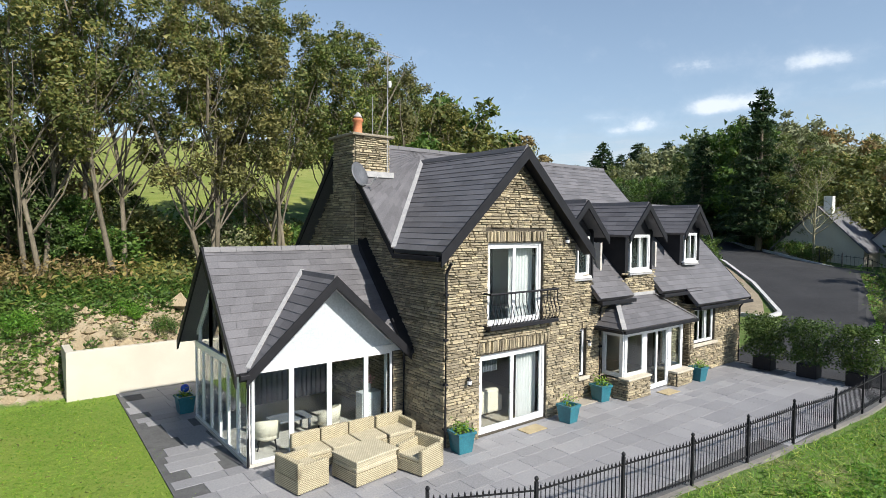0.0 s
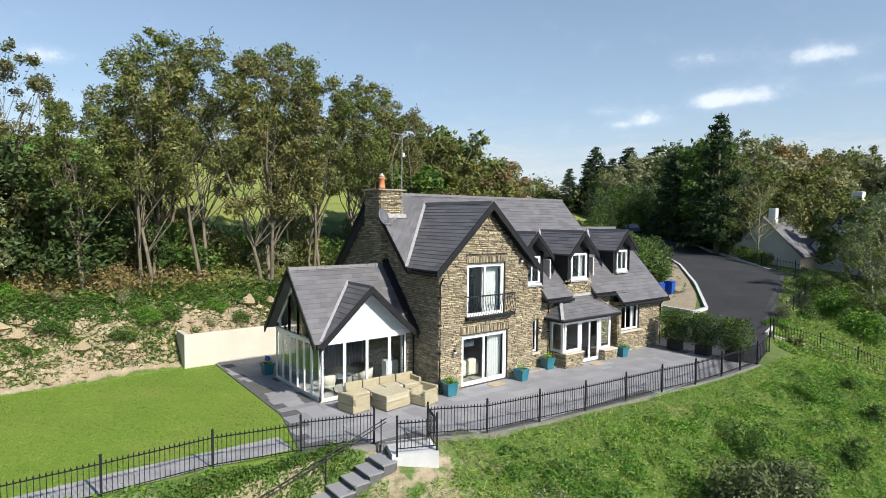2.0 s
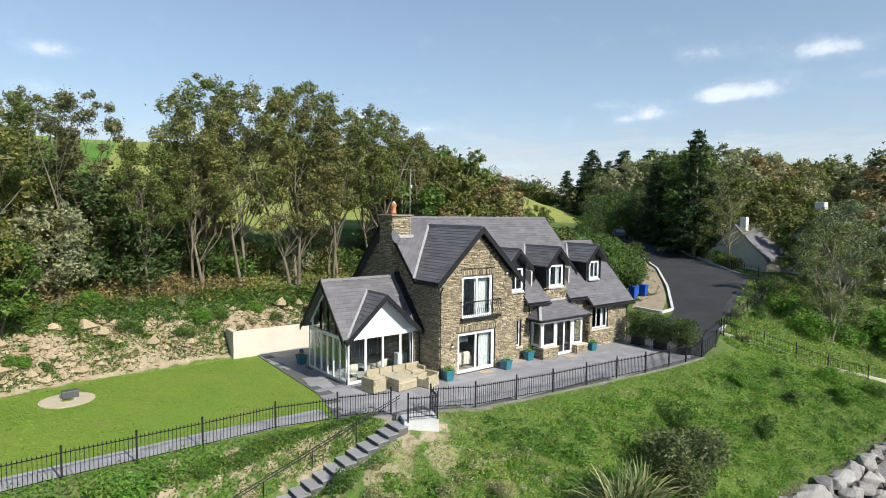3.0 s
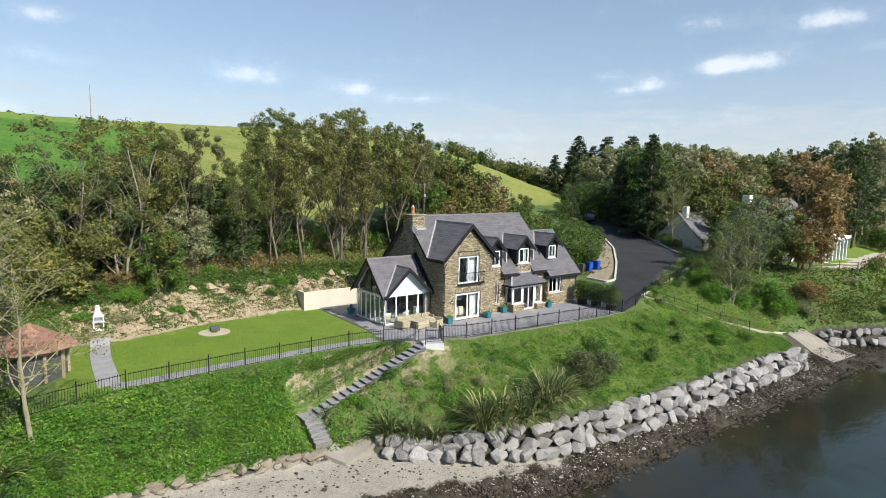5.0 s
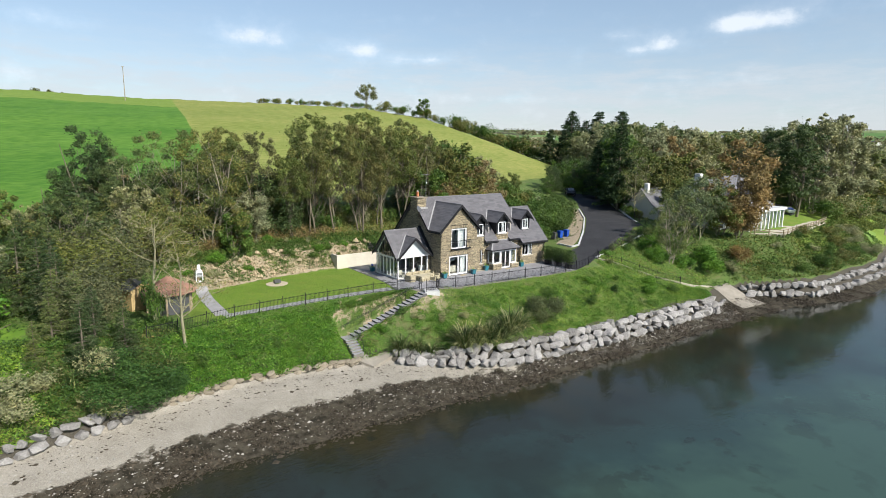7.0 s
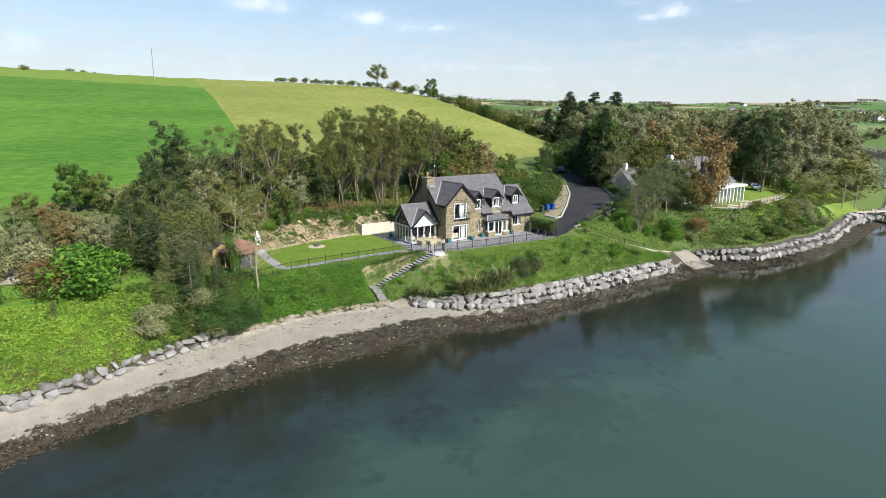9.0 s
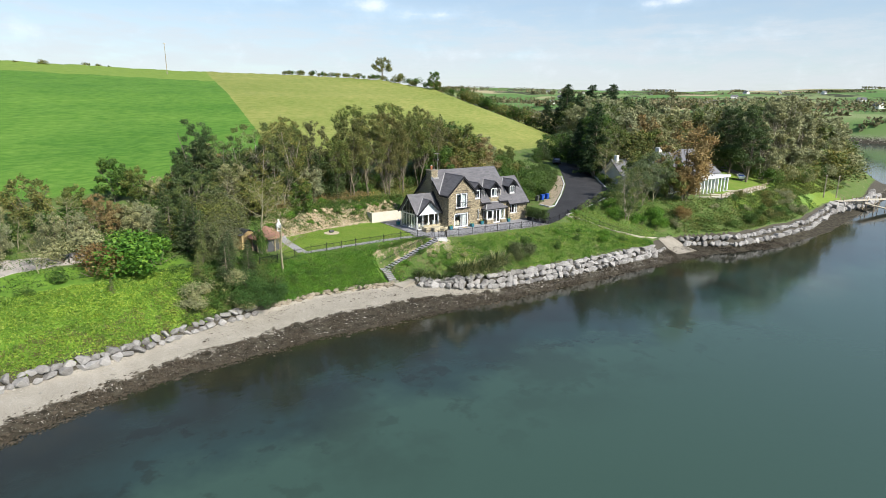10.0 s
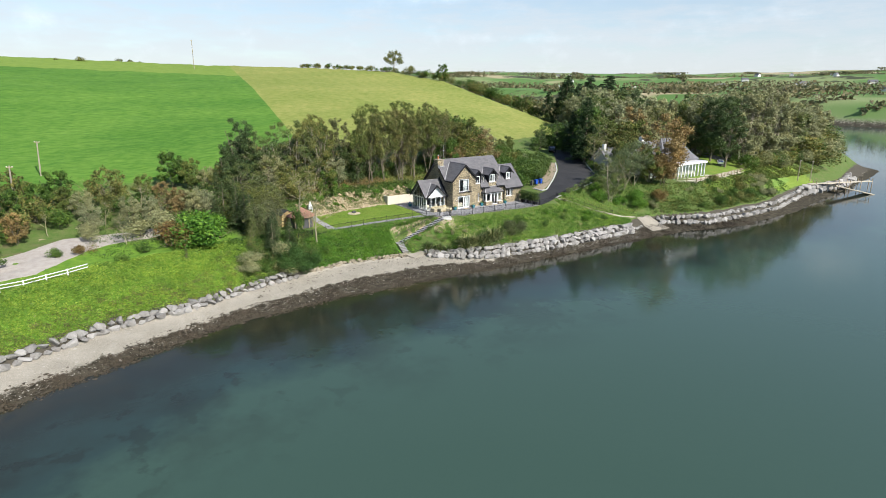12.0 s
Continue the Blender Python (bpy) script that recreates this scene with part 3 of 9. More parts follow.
# ---- stone, slate and opening builders ----
def frustums(cells, depth_rng=(0.012, 0.075), chamfer=0.018, rng=None):
    """Flat-fronted blocks with chamfered edges for cells (u0, u1, v0, v1): coordinates u, v, out, and quads."""
    rng = rng or np.random.default_rng(5)
    c = np.asarray(cells, float)
    n = len(c)
    out = rng.uniform(*depth_rng, n)
    j = lambda s: rng.uniform(-2.2 * s, 2.2 * s, n)  # noqa: E731
    u0, u1, v0, v1 = c.T
    back = [(u0, v0), (u1, v0), (u1, v1), (u0, v1)]
    ch = np.minimum(chamfer, 0.2 * np.minimum(u1 - u0, v1 - v0))
    front = [(u0 + ch + j(0.004), v0 + ch + j(0.003)), (u1 - ch + j(0.004), v0 + ch + j(0.003)), (u1 - ch + j(0.004), v1 - ch + j(0.003)), (u0 + ch + j(0.004), v1 - ch + j(0.003))]
    V = np.stack([np.stack([u, v, 0 * u - 0.004], -1) for u, v in back] + [np.stack([u, v, out + j(0.006)], -1) for u, v in front], 1)
    q = np.array([(4, 5, 6, 7), (0, 1, 5, 4), (1, 2, 6, 5), (2, 3, 7, 6), (3, 0, 4, 7)])
    F = (np.arange(n)[:, None, None] * 8 + q[None]).reshape(-1, 4)
    return V.reshape(-1, 3), F


def stone_cells(u0, u1, v0, top, openings, rng, soldiers=()):
    """Random courses of long flat stones between u0 and u1 up to top(u), leaving the openings out."""
    cells, v = [], v0
    vmax = max(top(u) for u in np.linspace(u0, u1, 21))
    holes = list(openings) + list(soldiers)
    while v < vmax - 0.03:
        h = rng.uniform(0.038, 0.105)
        u = u0
        while u < u1 - 0.02:
            w = rng.uniform(0.1, 0.46) * (0.75 if h < 0.06 else 1)
            e = min(u + w, u1)
            if u1 - e < 0.1:
                e = u1
            a, b = u, e
            mid_v = v + h / 2
            for (p, q, r, s) in holes:
                if r - 0.02 < mid_v < s + 0.02:
                    if p <= a < q:
                        a = q
                    if p < b <= q:
                        b = p
                    if a < p and b > q:
                        b = p
            if b - a > 0.04:
                t = min(top(a + 0.02), top(b - 0.02))
                v1 = min(v + h, t)
                if v1 - v > 0.024:
                    cells.append((a + 0.006, b - 0.006, v + 0.005, v1 - 0.005))
                e2 = b if b >= e else b
            u = e
            for (p, q, r, s) in holes:
                if r - 0.02 < mid_v < s + 0.02 and p < u < q:
                    u = q
        v += h
    for (p, q, r, s) in soldiers:
        u = p
        while u < q - 0.02:
            w = rng.uniform(0.05, 0.09)
            cells.append((u + 0.004, min(u + w, q) - 0.004, r + rng.uniform(0, 0.03), s - rng.uniform(0, 0.04)))
            u += w
    return cells


def placed(V, origin, udir, vdir, odir):
    o, u, v, w = (np.array(a, float) for a in (origin, udir, vdir, odir))
    return o + V[:, :1] * u + V[:, 1:2] * v + V[:, 2:3] * w


def wall_columns(u0, u1, v0, top, openings, peak=None):
    """Outlines in (u, v) that tile the wall round its openings."""
    us = sorted({u0, u1, *(a for o in openings for a in o[:2] if u0 < a < u1), *(peak or ())})
    out = []
    for a, b in zip(us, us[1:]):
        mid = (a + b) / 2
        lo = v0
        for o in sorted([o for o in openings if o[0] < mid < o[1]], key=lambda o: o[2]):
            if o[2] > lo + 1e-3:
                out.append([(a, lo), (b, lo), (b, o[2]), (a, o[2])])
            lo = o[3]
        out.append([(a, lo), (b, lo), (b, top(b)), (a, top(a))])
    return out


def stone_wall(parent, name, origin, udir, odir, u0, u1, v0, top, openings=(), peak=None, thick=0.3, seed=1, soldiers=(), pieces=None, label=""):
    """A wall with openings through it, faced with separate stones. pieces: a test on (u, v) for stones that are objects of their own."""
    rng = np.random.default_rng(seed)
    vdir = (0, 0, 1)
    o, u, w = Vector(origin), Vector(udir), Vector(odir)
    bm = bmesh.new()
    for outline in wall_columns(u0, u1, v0, top, openings, peak):
        poly_prism(bm, [o + u * a + Vector((0, 0, b)) for a, b in outline], -w * thick)
    base = part(name, bm, M_MORTAR, parent, label)
    cells = stone_cells(u0, u1, v0, top, openings, rng, soldiers)
    own = [c for c in cells if pieces and pieces((c[0] + c[1]) / 2, (c[2] + c[3]) / 2)][:150]
    mine = set(own)
    rest = [c for c in cells if c not in mine]
    if rest:
        V, F = frustums(rest, rng=rng)
        tagged(raw("stone_facing", placed(V, o, u, vdir, w), F, M_STONE, base), kind="stuff")
    return base, own, (o, u, w)


def stone_pieces(jobs):
    """The stones nearest the camera's way as single pieces that share a few meshes."""
    rng = np.random.default_rng(77)
    kinds = []
    for k in range(5):
        V, F = frustums([(-0.5, 0.5, -0.5, 0.5)], (0.8, 1.2), 0.05, rng)
        V = V * [1, 1, 1]
        ob = raw("stone", V, F, M_STONE_PIECE)
        kinds.append(ob.data)
        bpy.data.objects.remove(ob)
    for base, own, (o, u, w) in jobs:
        turn = Matrix((u, (0, 0, 1), w)).transposed().to_4x4()
        for a, b, c, d in own:
            ob = new("stone", kinds[rng.integers(5)])
            ob.parent = base
            at = o + u * ((a + b) / 2) + Vector((0, 0, (c + d) / 2))
            ob.matrix_basis = Matrix.Translation(at) @ turn @ Matrix.Diagonal((b - a, d - c, float(rng.uniform(0.018, 0.07)), 1))


SLATE_JOBS = []


def slate_roof(parent, name, a, b, c, d, course=0.24, width=0.42, thick=0.12, seed=3, own=0, label="", clip=None):
    """A roof slope: a, b along the eave, c above b, d above a. Each slate overlaps the course below."""
    rng = np.random.default_rng(seed)
    a, b, c, d = (Vector(p) for p in (a, b, c, d))
    n = (b - a).cross(d - a).normalized()
    if n.z < 0:
        n = -n
    bm = bmesh.new()
    poly_prism(bm, [a, b, c, d], -n * thick)
    base = part(name, bm, M_SLATE, parent, label)
    rows = max(1, round((d - a).length / course))
    verts, faces, mine = [], [], []
    for i in range(rows):
        f0, f1 = i / rows, min(1, (i + 1.25) / rows)
        l0, r0, l1, r1 = a.lerp(d, f0), b.lerp(c, f0), a.lerp(d, f1), b.lerp(c, f1)
        cols = max(1, round((r0 - l0).length / width))
        cuts = [0] + [min(1, (k + 0.5 * (i % 2) + rng.uniform(-0.03, 0.03)) / cols) for k in range(1 - (i % 2), cols)] + [1]
        for p, q in zip(cuts, cuts[1:]):
            if q - p < 0.02:
                continue
            g = 0.004 / max(0.1, (r0 - l0).length)
            pts = [l0.lerp(r0, p + g), l0.lerp(r0, q - g), l1.lerp(r1, q - g), l1.lerp(r1, p + g)]
            if clip and not clip(sum(pts, Vector()) / 4):
                continue
            lift = (0.022 + rng.uniform(-0.003, 0.004), 0.006)
            quad = [pts[0] + n * lift[0], pts[1] + n * lift[0], pts[2] + n * lift[1], pts[3] + n * lift[1], pts[0] + n * (lift[0] - 0.014), pts[1] + n * (lift[0] - 0.014)]
            if len(mine) < own:
                mine.append(quad)
            else:
                k = len(verts)
                verts += quad
                faces += [(k, k + 1, k + 2, k + 3), (k + 4, k + 5, k + 1, k)]
    if verts:
        tagged(raw("slating", [tuple(v) for v in verts], faces, M_SLATE, base), kind="stuff")
    if mine:
        SLATE_JOBS.append((base, mine))
    return base


def slate_pieces():
    for base, quads in SLATE_JOBS:
        for q in quads:
            raw("slate", [tuple(v) for v in q], [(0, 1, 2, 3), (4, 5, 1, 0)], M_SLATE_PIECE, base)


M_ROOM = surface("room_wall", (0.45, 0.42, 0.37), (0.52, 0.49, 0.44), 1, 20, 0.9, 0)
M_CARPET = surface("carpet", (0.30, 0.27, 0.22), (0.38, 0.34, 0.28), 2, 60, 0.95, 0.3)
M_CURTAIN = surface("white_curtain", (0.70, 0.69, 0.67), (0.80, 0.79, 0.77), 2, 20, 0.9, 0)
M_BLIND = surface("dark_blind", (0.10, 0.115, 0.14), (0.16, 0.175, 0.20), 2, 20, 0.8, 0)


def window_at(parent, name, origin, udir, odir, w, h, leaves, frame_w=0.07, rail=None, label="", sill=None, handles=False):
    """A white window or door set: outer frame, leaves split at given widths, a pane in each. The origin is its lower corner."""
    o, u, n = Vector(origin), Vector(udir), Vector(odir)
    turn = Matrix((u, n, (0, 0, 1))).transposed().to_4x4()
    m = Matrix.Translation(o) @ turn
    win = empty(name, m, parent)
    tagged(win, label)
    f = frame_w
    bm = boxes((0, w, -0.04, 0.04, 0, f), (0, w, -0.04, 0.04, h - f, h), (0, f, -0.04, 0.04, f, h - f), (w - f, w, -0.04, 0.04, f, h - f))
    part("window_frame", bm, M_WHITE, win)
    total, x = sum(leaves), f
    for k, share in enumerate(leaves):
        lw = (w - 2 * f) * share / total
        y = 0.012 if k % 2 == 0 else -0.014
        s = f * 0.8
        bm = boxes((x, x + lw, y - 0.025, y + 0.025, f, f + s), (x, x + lw, y - 0.025, y + 0.025, h - f - s, h - f), (x, x + s, y - 0.025, y + 0.025, f + s, h - f - s), (x + lw - s, x + lw, y - 0.025, y + 0.025, f + s, h - f - s))
        if rail:
            box(bm, x + s, x + lw - s, y - 0.02, y + 0.02, rail - 0.03, rail + 0.03)
        part("sash", bm, M_WHITE, win)
        bm = boxes((x + s - 0.01, x + lw - s + 0.01, y - 0.004, y + 0.004, f + s - 0.01, h - f - s + 0.01))
        part("pane", bm, M_GLASS, win).visible_shadow = False
        if handles:
            bm = bmesh.new()
            tube(bm, [(x + lw - s / 2, 0.05, h * 0.45), (x + lw - s / 2, 0.09, h * 0.45), (x + lw - s / 2 - 0.11, 0.09, h * 0.45)], 0.011, sides=6)
            part("handle", bm, M_LEAD, win)
        x += lw
    if sill:
        part("sill", boxes((-0.08, w + 0.08, -0.05, sill, -0.09, -0.005), bevel=0.012), M_WHITE, win)
    return win


def curtain(name, x0, x1, y, z0, z1, waves=9, material=None, label="", along_y=False):
    bm = bmesh.new()
    n = waves * 8
    rows = []
    for z in (z0, (z0 + z1) / 2, z1):
        rows.append([])
        for i in range(n + 1):
            t = x0 + (x1 - x0) * i / n
            d = 0.04 * math.sin(2 * math.pi * waves * i / n) * (1.15 if z == z0 else 1)
            rows[-1].append(bm.verts.new((y + d, t, z) if along_y else (t, y + d, z)))
    for a, b in zip(rows, rows[1:]):
        for i in range(n):
            bm.faces.new((a[i], a[i + 1], b[i + 1], b[i]))
    return tagged(part(name, bm, material or M_CURTAIN, smooth=True), label or "white pleated curtain hanging inside a window", "curtain")


# ---- the stone house ----
house = empty("house")
tagged(house, "two-storey stone house with steep dark slate roofs and dormers", "house")
PIECES = []
G = 5.3            # gable width
RID = 2.65
MAIN_Y = 0.6       # main front wall
ROOF = lambda y: 8.72 - 1.04 * (5.2 - y)  # noqa: E731
gtop = lambda u: 8.05 - 0.965 * abs(u - RID) - 0.05  # noqa: E731
DOOR, BALC = (1.2, 4.0, 0.04, 2.33), (1.48, 3.78, 3.12, 5.5)
b0 = stone_wall(house, "gable_wall", (0, 0, 0), (1, 0, 0), (0, -1, 0), 0, G, 0.0, gtop, [DOOR, BALC], (RID,), 0.32, 11,
                [(1.1, 4.1, 2.36, 2.72), (1.4, 3.9, 5.52, 5.86)], lambda u, v: v < 3.0 or u < 1.4, "coursed rustic stone gable wall with tan and grey stones")
PIECES.append(b0)
side_top = lambda u: 5.05 if u < 1.9 else min(ROOF(u) - 0.12, ROOF(10.4 - u) - 0.12)  # noqa: E731
b1 = stone_wall(house, "side_wall", (0, 0, 0), (0, 1, 0), (-1, 0, 0), 0.0, 9.9, 0.0, side_top, [], (1.9, 1.91, 5.2), 0.32, 12, pieces=lambda u, v: u < 1.9 and v < 4.0)
PIECES.append(b1)
main_top = lambda u: 3.55 if not (5.2 < u < 7.0 or 8.75 < u < 11.1) else 4.35  # noqa: E731
SLIT, BAYGAP = (6.36, 6.74, 0.8, 2.45), (7.55, 11.45, 0.0, 2.45)
b2 = stone_wall(house, "front_wall", (0, MAIN_Y, 0), (1, 0, 0), (0, -1, 0), G - 0.1, 13.2, 0.0, main_top, [SLIT, BAYGAP], None, 0.32, 13, [(6.28, 6.82, 2.47, 2.7)])
PIECES.append(b2)
ANNEX_Y, AX0, AX1 = 0.05, 12.75, 17.0
AWIN = (13.0, 14.75, 1.2, 2.65)
stone_wall(house, "annex_wall", (0, ANNEX_Y, 0), (1, 0, 0), (0, -1, 0), AX0, AX1, 0.0, lambda u: 2.88, [AWIN], None, 0.32, 14, [(12.95, 14.8, 2.67, 2.86)])
stone_wall(house, "annex_side_wall", (AX1, 0, 0), (0, -1, 0), (1, 0, 0), -7.1, -ANNEX_Y, 0.0, lambda u: min(ROOF(-u) - 0.1, ROOF(7.2 + u) - 0.1), [], (-3.6,), 0.3, 15)
stone_wall(house, "gable_return_wall", (G, 0, 0), (0, 1, 0), (1, 0, 0), 0.0, 2.2, 0.0, lambda u: 5.0, [], None, 0.3, 16)
stone_wall(house, "annex_return_wall", (AX0, 0, 0), (0, 1, 0), (-1, 0, 0), ANNEX_Y, MAIN_Y + 0.3, 0.0, lambda u: 2.88, [], None, 0.3, 17)
part("back_wall", boxes((0.3, 13.5, 9.7, 10.0, 0, 3.6), (13.5, 17, 7.0, 7.3, 0, 3.2)), M_MORTAR, house)
part("upper_end_wall", poly_prism(bmesh.new(), [(13.5, 0.9, 3.0), (13.5, 9.7, 3.0), (13.5, 5.2, 8.5)], (0.2, 0, 0)), M_MORTAR, house)

# floors, ceilings and partitions inside
part("ground_floor", boxes((0.05, 12.9, 0.05, 9.8, -0.25, 0.03), (12.9, 16.8, 0.3, 7.0, -0.25, 0.03)), M_CARPET, house)
part("upper_floor", boxes((0.32, 4.96, 0.33, 9.6, 2.75, 2.98), (4.964, 13.4, 0.96, 9.6, 2.75, 2.98)), M_ROOM, house)
part("partition", boxes((0.4, 13.0, 5.0, 5.1, 0.03, 2.7), (5.35, 5.45, 0.9, 5.0, 0.03, 2.7), (0.4, 5.2, 4.2, 4.3, 2.98, 5.2), (12.3, 12.4, 1.0, 5.0, 0.03, 2.7), (5.35, 13.0, 3.9, 4.0, 2.98, 5.6), (8.0, 8.1, 1.0, 3.9, 2.98, 5.4), (11.6, 11.7, 1.0, 3.9, 2.98, 5.4)), M_ROOM, house)

# roofs
E0, E1 = -0.44, 5.74
gz = lambda x: 8.25 - 0.955 * abs(x - RID)  # noqa: E731
yv = lambda z: 5.2 - (8.72 - z) / 1.04  # noqa: E731
slate_roof(house, "gable_roof_slope", (E0, -0.38, gz(E0)), (E0, yv(gz(E0)), gz(E0)), (RID, yv(8.25), 8.25), (RID, -0.38, 8.25), 0.23, 0.9, 0.14, 21, own=120, label="dark slate gable roof slope")
slate_roof(house, "gable_roof_slope", (E1, -0.38, gz(E1)), (E1, yv(gz(E1)), gz(E1)), (RID, yv(8.25), 8.25), (RID, -0.38, 8.25), 0.23, 0.9, 0.14, 22)
MX0, MX1, EY = -0.42, 13.75, 0.28
slate_roof(house, "main_roof_slope", (MX0, yv(gz(E0)) + 0.02, gz(E0)), (RID, yv(8.25), 8.25), (RID, 5.2, 8.72), (MX0, 5.2, 8.72), 0.25, 0.5, 0.14, 23)
slate_roof(house, "main_roof_slope", (E1, EY + 1.0, ROOF(EY + 1.0)), (MX1, EY + 1.0, ROOF(EY + 1.0)), (MX1, 5.2, 8.72), (RID, 5.2, 8.72), 0.25, 0.5, 0.14, 24,
           clip=lambda p: not (p.x < RID + (8.25 - p.z) / 0.955 and p.z < 8.2), own=120)
# the fill between the right valley and the ridge
poly = poly_prism(bmesh.new(), [(RID, yv(8.25), 8.25), (E1, yv(gz(E1)), gz(E1)), (E1 + 0.5, EY + 1.0, ROOF(EY + 1.0)), (E1 + 0.6, 5.15, 8.66), (RID, 5.2, 8.72)], (0, 0, -0.1))
part("roof_fill", poly, M_SLATE, house)
back_eave = (10.15, ROOF(10.4 - 10.15))
slate_roof(house, "back_roof_slope", (MX1, *back_eave), (MX0, *back_eave), (MX0, 5.2, 8.72), (MX1, 5.2, 8.72), 0.35, 0.9, 0.14, 25)
AE = -0.34
slate_roof(house, "annex_roof_slope", (AX0 - 0.1, AE, ROOF(AE) - 0.04), (AX1 + 0.22, AE, ROOF(AE) - 0.04), (AX1 + 0.22, 3.6, ROOF(3.6) - 0.04), (AX0 - 0.1, 3.6, ROOF(3.6) - 0.04), 0.25, 0.5, 0.14, 26, own=60)
slate_roof(house, "annex_back_slope", (AX1 + 0.22, 7.4, ROOF(AE)), (MX1, 7.4, ROOF(AE)), (MX1, 3.6, ROOF(3.6) - 0.04), (AX1 + 0.22, 3.6, ROOF(3.6) - 0.04), 0.35, 0.9, 0.14, 27)
# lower strips of the main roof between the dormers
for k, (xa, xb) in enumerate([(6.95, 8.95), (10.85, MX1)]):
    slate_roof(house, "eave_slope", (xa, EY - 0.1, ROOF(EY - 0.1)), (xb, EY - 0.1, ROOF(EY - 0.1)), (xb, EY + 1.05, ROOF(EY + 1.05)), (xa, EY + 1.05, ROOF(EY + 1.05)), 0.25, 0.5, 0.14, 28 + k)
    bm = boxes((xa - 0.02, xb + 0.02, EY - 0.2, EY - 0.06, ROOF(EY) - 0.33, ROOF(EY) - 0.2), bevel=0.02)
    part("gutter", bm, M_BLACK, house)
    part("soffit", boxes((xa, xb, EY - 0.06, MAIN_Y, ROOF(EY) - 0.3, ROOF(EY) - 0.26)), M_BLACK, house)
part("gutter", boxes((AX0 - 0.1, AX1 + 0.25, AE - 0.11, AE + 0.02, ROOF(AE) - 0.27, ROOF(AE) - 0.14), bevel=0.02), M_BLACK, house)
part("soffit", boxes((AX0 - 0.1, AX1 + 0.2, AE + 0.02, ANNEX_Y, ROOF(AE) - 0.28, ROOF(AE) - 0.24)), M_BLACK, house)
part("gutter", boxes((E0 - 0.1, E0 + 0.02, -0.3, yv(gz(E0)) - 0.05, gz(E0) - 0.24, gz(E0) - 0.12), bevel=0.02), M_BLACK, house)
part("soffit", boxes((E0 + 0.02, 0.0, -0.05, yv(gz(E0)), gz(E0) - 0.26, gz(E0) - 0.22)), M_BLACK, house)


def barge(parent, p0, p1, depth=0.3, thick=0.05, out=(0, -1, 0)):
    p0, p1, o = Vector(p0), Vector(p1), Vector(out)
    bm = poly_prism(bmesh.new(), [p0, p1, p1 - Vector((0, 0, depth)), p0 - Vector((0, 0, depth))], o * thick)
    return part("bargeboard", bm, M_BLACK, parent)


barge(house, (RID, -0.38, 8.28), (E0 - 0.06, -0.38, gz(E0) - 0.03), 0.36)
barge(house, (RID, -0.38, 8.28), (E1 + 0.06, -0.38, gz(E1) - 0.03), 0.36)
part("verge_soffit", poly_prism(bmesh.new(), [(E0, -0.36, gz(E0) - 0.2), (RID, -0.36, 8.05), (RID, 0.0, 8.05), (E0, 0.0, gz(E0) - 0.2)], (0, 0, -0.02)), M_BLACK, house)
part("verge_soffit", poly_prism(bmesh.new(), [(E1, -0.36, gz(E1) - 0.2), (RID, -0.36, 8.05), (RID, 0.0, 8.05), (E1, 0.0, gz(E1) - 0.2)], (0, 0, -0.02)), M_BLACK, house)
barge(house, (MX0, 5.2, 8.75), (MX0, yv(gz(E0)), gz(E0)), 0.26, 0.04, (-1, 0, 0))
barge(house, (MX0, 5.2, 8.75), (MX0, back_eave[0], back_eave[1]), 0.26, 0.04, (-1, 0, 0))
barge(house, (MX1, 5.2, 8.74), (MX1, EY - 0.1, ROOF(EY - 0.1)), 0.24, 0.04, (1, 0, 0))
barge(house, (AX1 + 0.22, 3.6, ROOF(3.6)), (AX1 + 0.22, AE, ROOF(AE)), 0.24, 0.04, (1, 0, 0))


def ridge(parent, p0, p1, w=0.13):
    """Half-round ridge tiles laid end to end."""
    p0, p1 = Vector(p0), Vector(p1)
    d = (p1 - p0)
    n = max(1, round(d.length / 0.45))
    side = d.normalized().cross(Vector((0, 0, 1)))
    for i in range(n):
        a, b = p0 + d * (i / n) + d.normalized() * 0.004, p0 + d * ((i + 1) / n) - d.normalized() * 0.004
        bm = poly_prism(bmesh.new(), [a - side * w + Vector((0, 0, -0.11)), a - side * w * 0.45 + Vector((0, 0, 0.03)), a + side * w * 0.45 + Vector((0, 0, 0.03)), a + side * w + Vector((0, 0, -0.11))], b - a)
        part("ridge_tile", bm, M_SLATE, parent)


ridge(house, (RID, -0.36, 8.28), (RID, yv(8.25), 8.28))
ridge(house, (MX0, 5.2, 8.75), (MX1, 5.2, 8.75))
ridge(house, (MX1, 3.6, ROOF(3.6) - 0.01), (AX1 + 0.2, 3.6, ROOF(3.6) - 0.01))


def valley(parent, p0, p1, up=0.03, w=0.07):
    p0, p1 = Vector(p0), Vector(p1)
    d = (p1 - p0).normalized()
    s = d.cross(Vector((0, 0, 1))).normalized()
    bm = poly_prism(bmesh.new(), [p0 - s * w + Vector((0, 0, up)), p0 + s * w + Vector((0, 0, up)), p1 + s * w + Vector((0, 0, up)), p1 - s * w + Vector((0, 0, up))], (0, 0, 0.03))
    return part("lead_valley", bm, M_LEAD, parent, "pale grey lead valley strip")


valley(house, (E0, yv(gz(E0)), gz(E0)), (RID, yv(8.25), 8.25), 0.05)
valley(house, (E1, yv(gz(E1)), gz(E1)), (RID, yv(8.25), 8.25), 0.05)


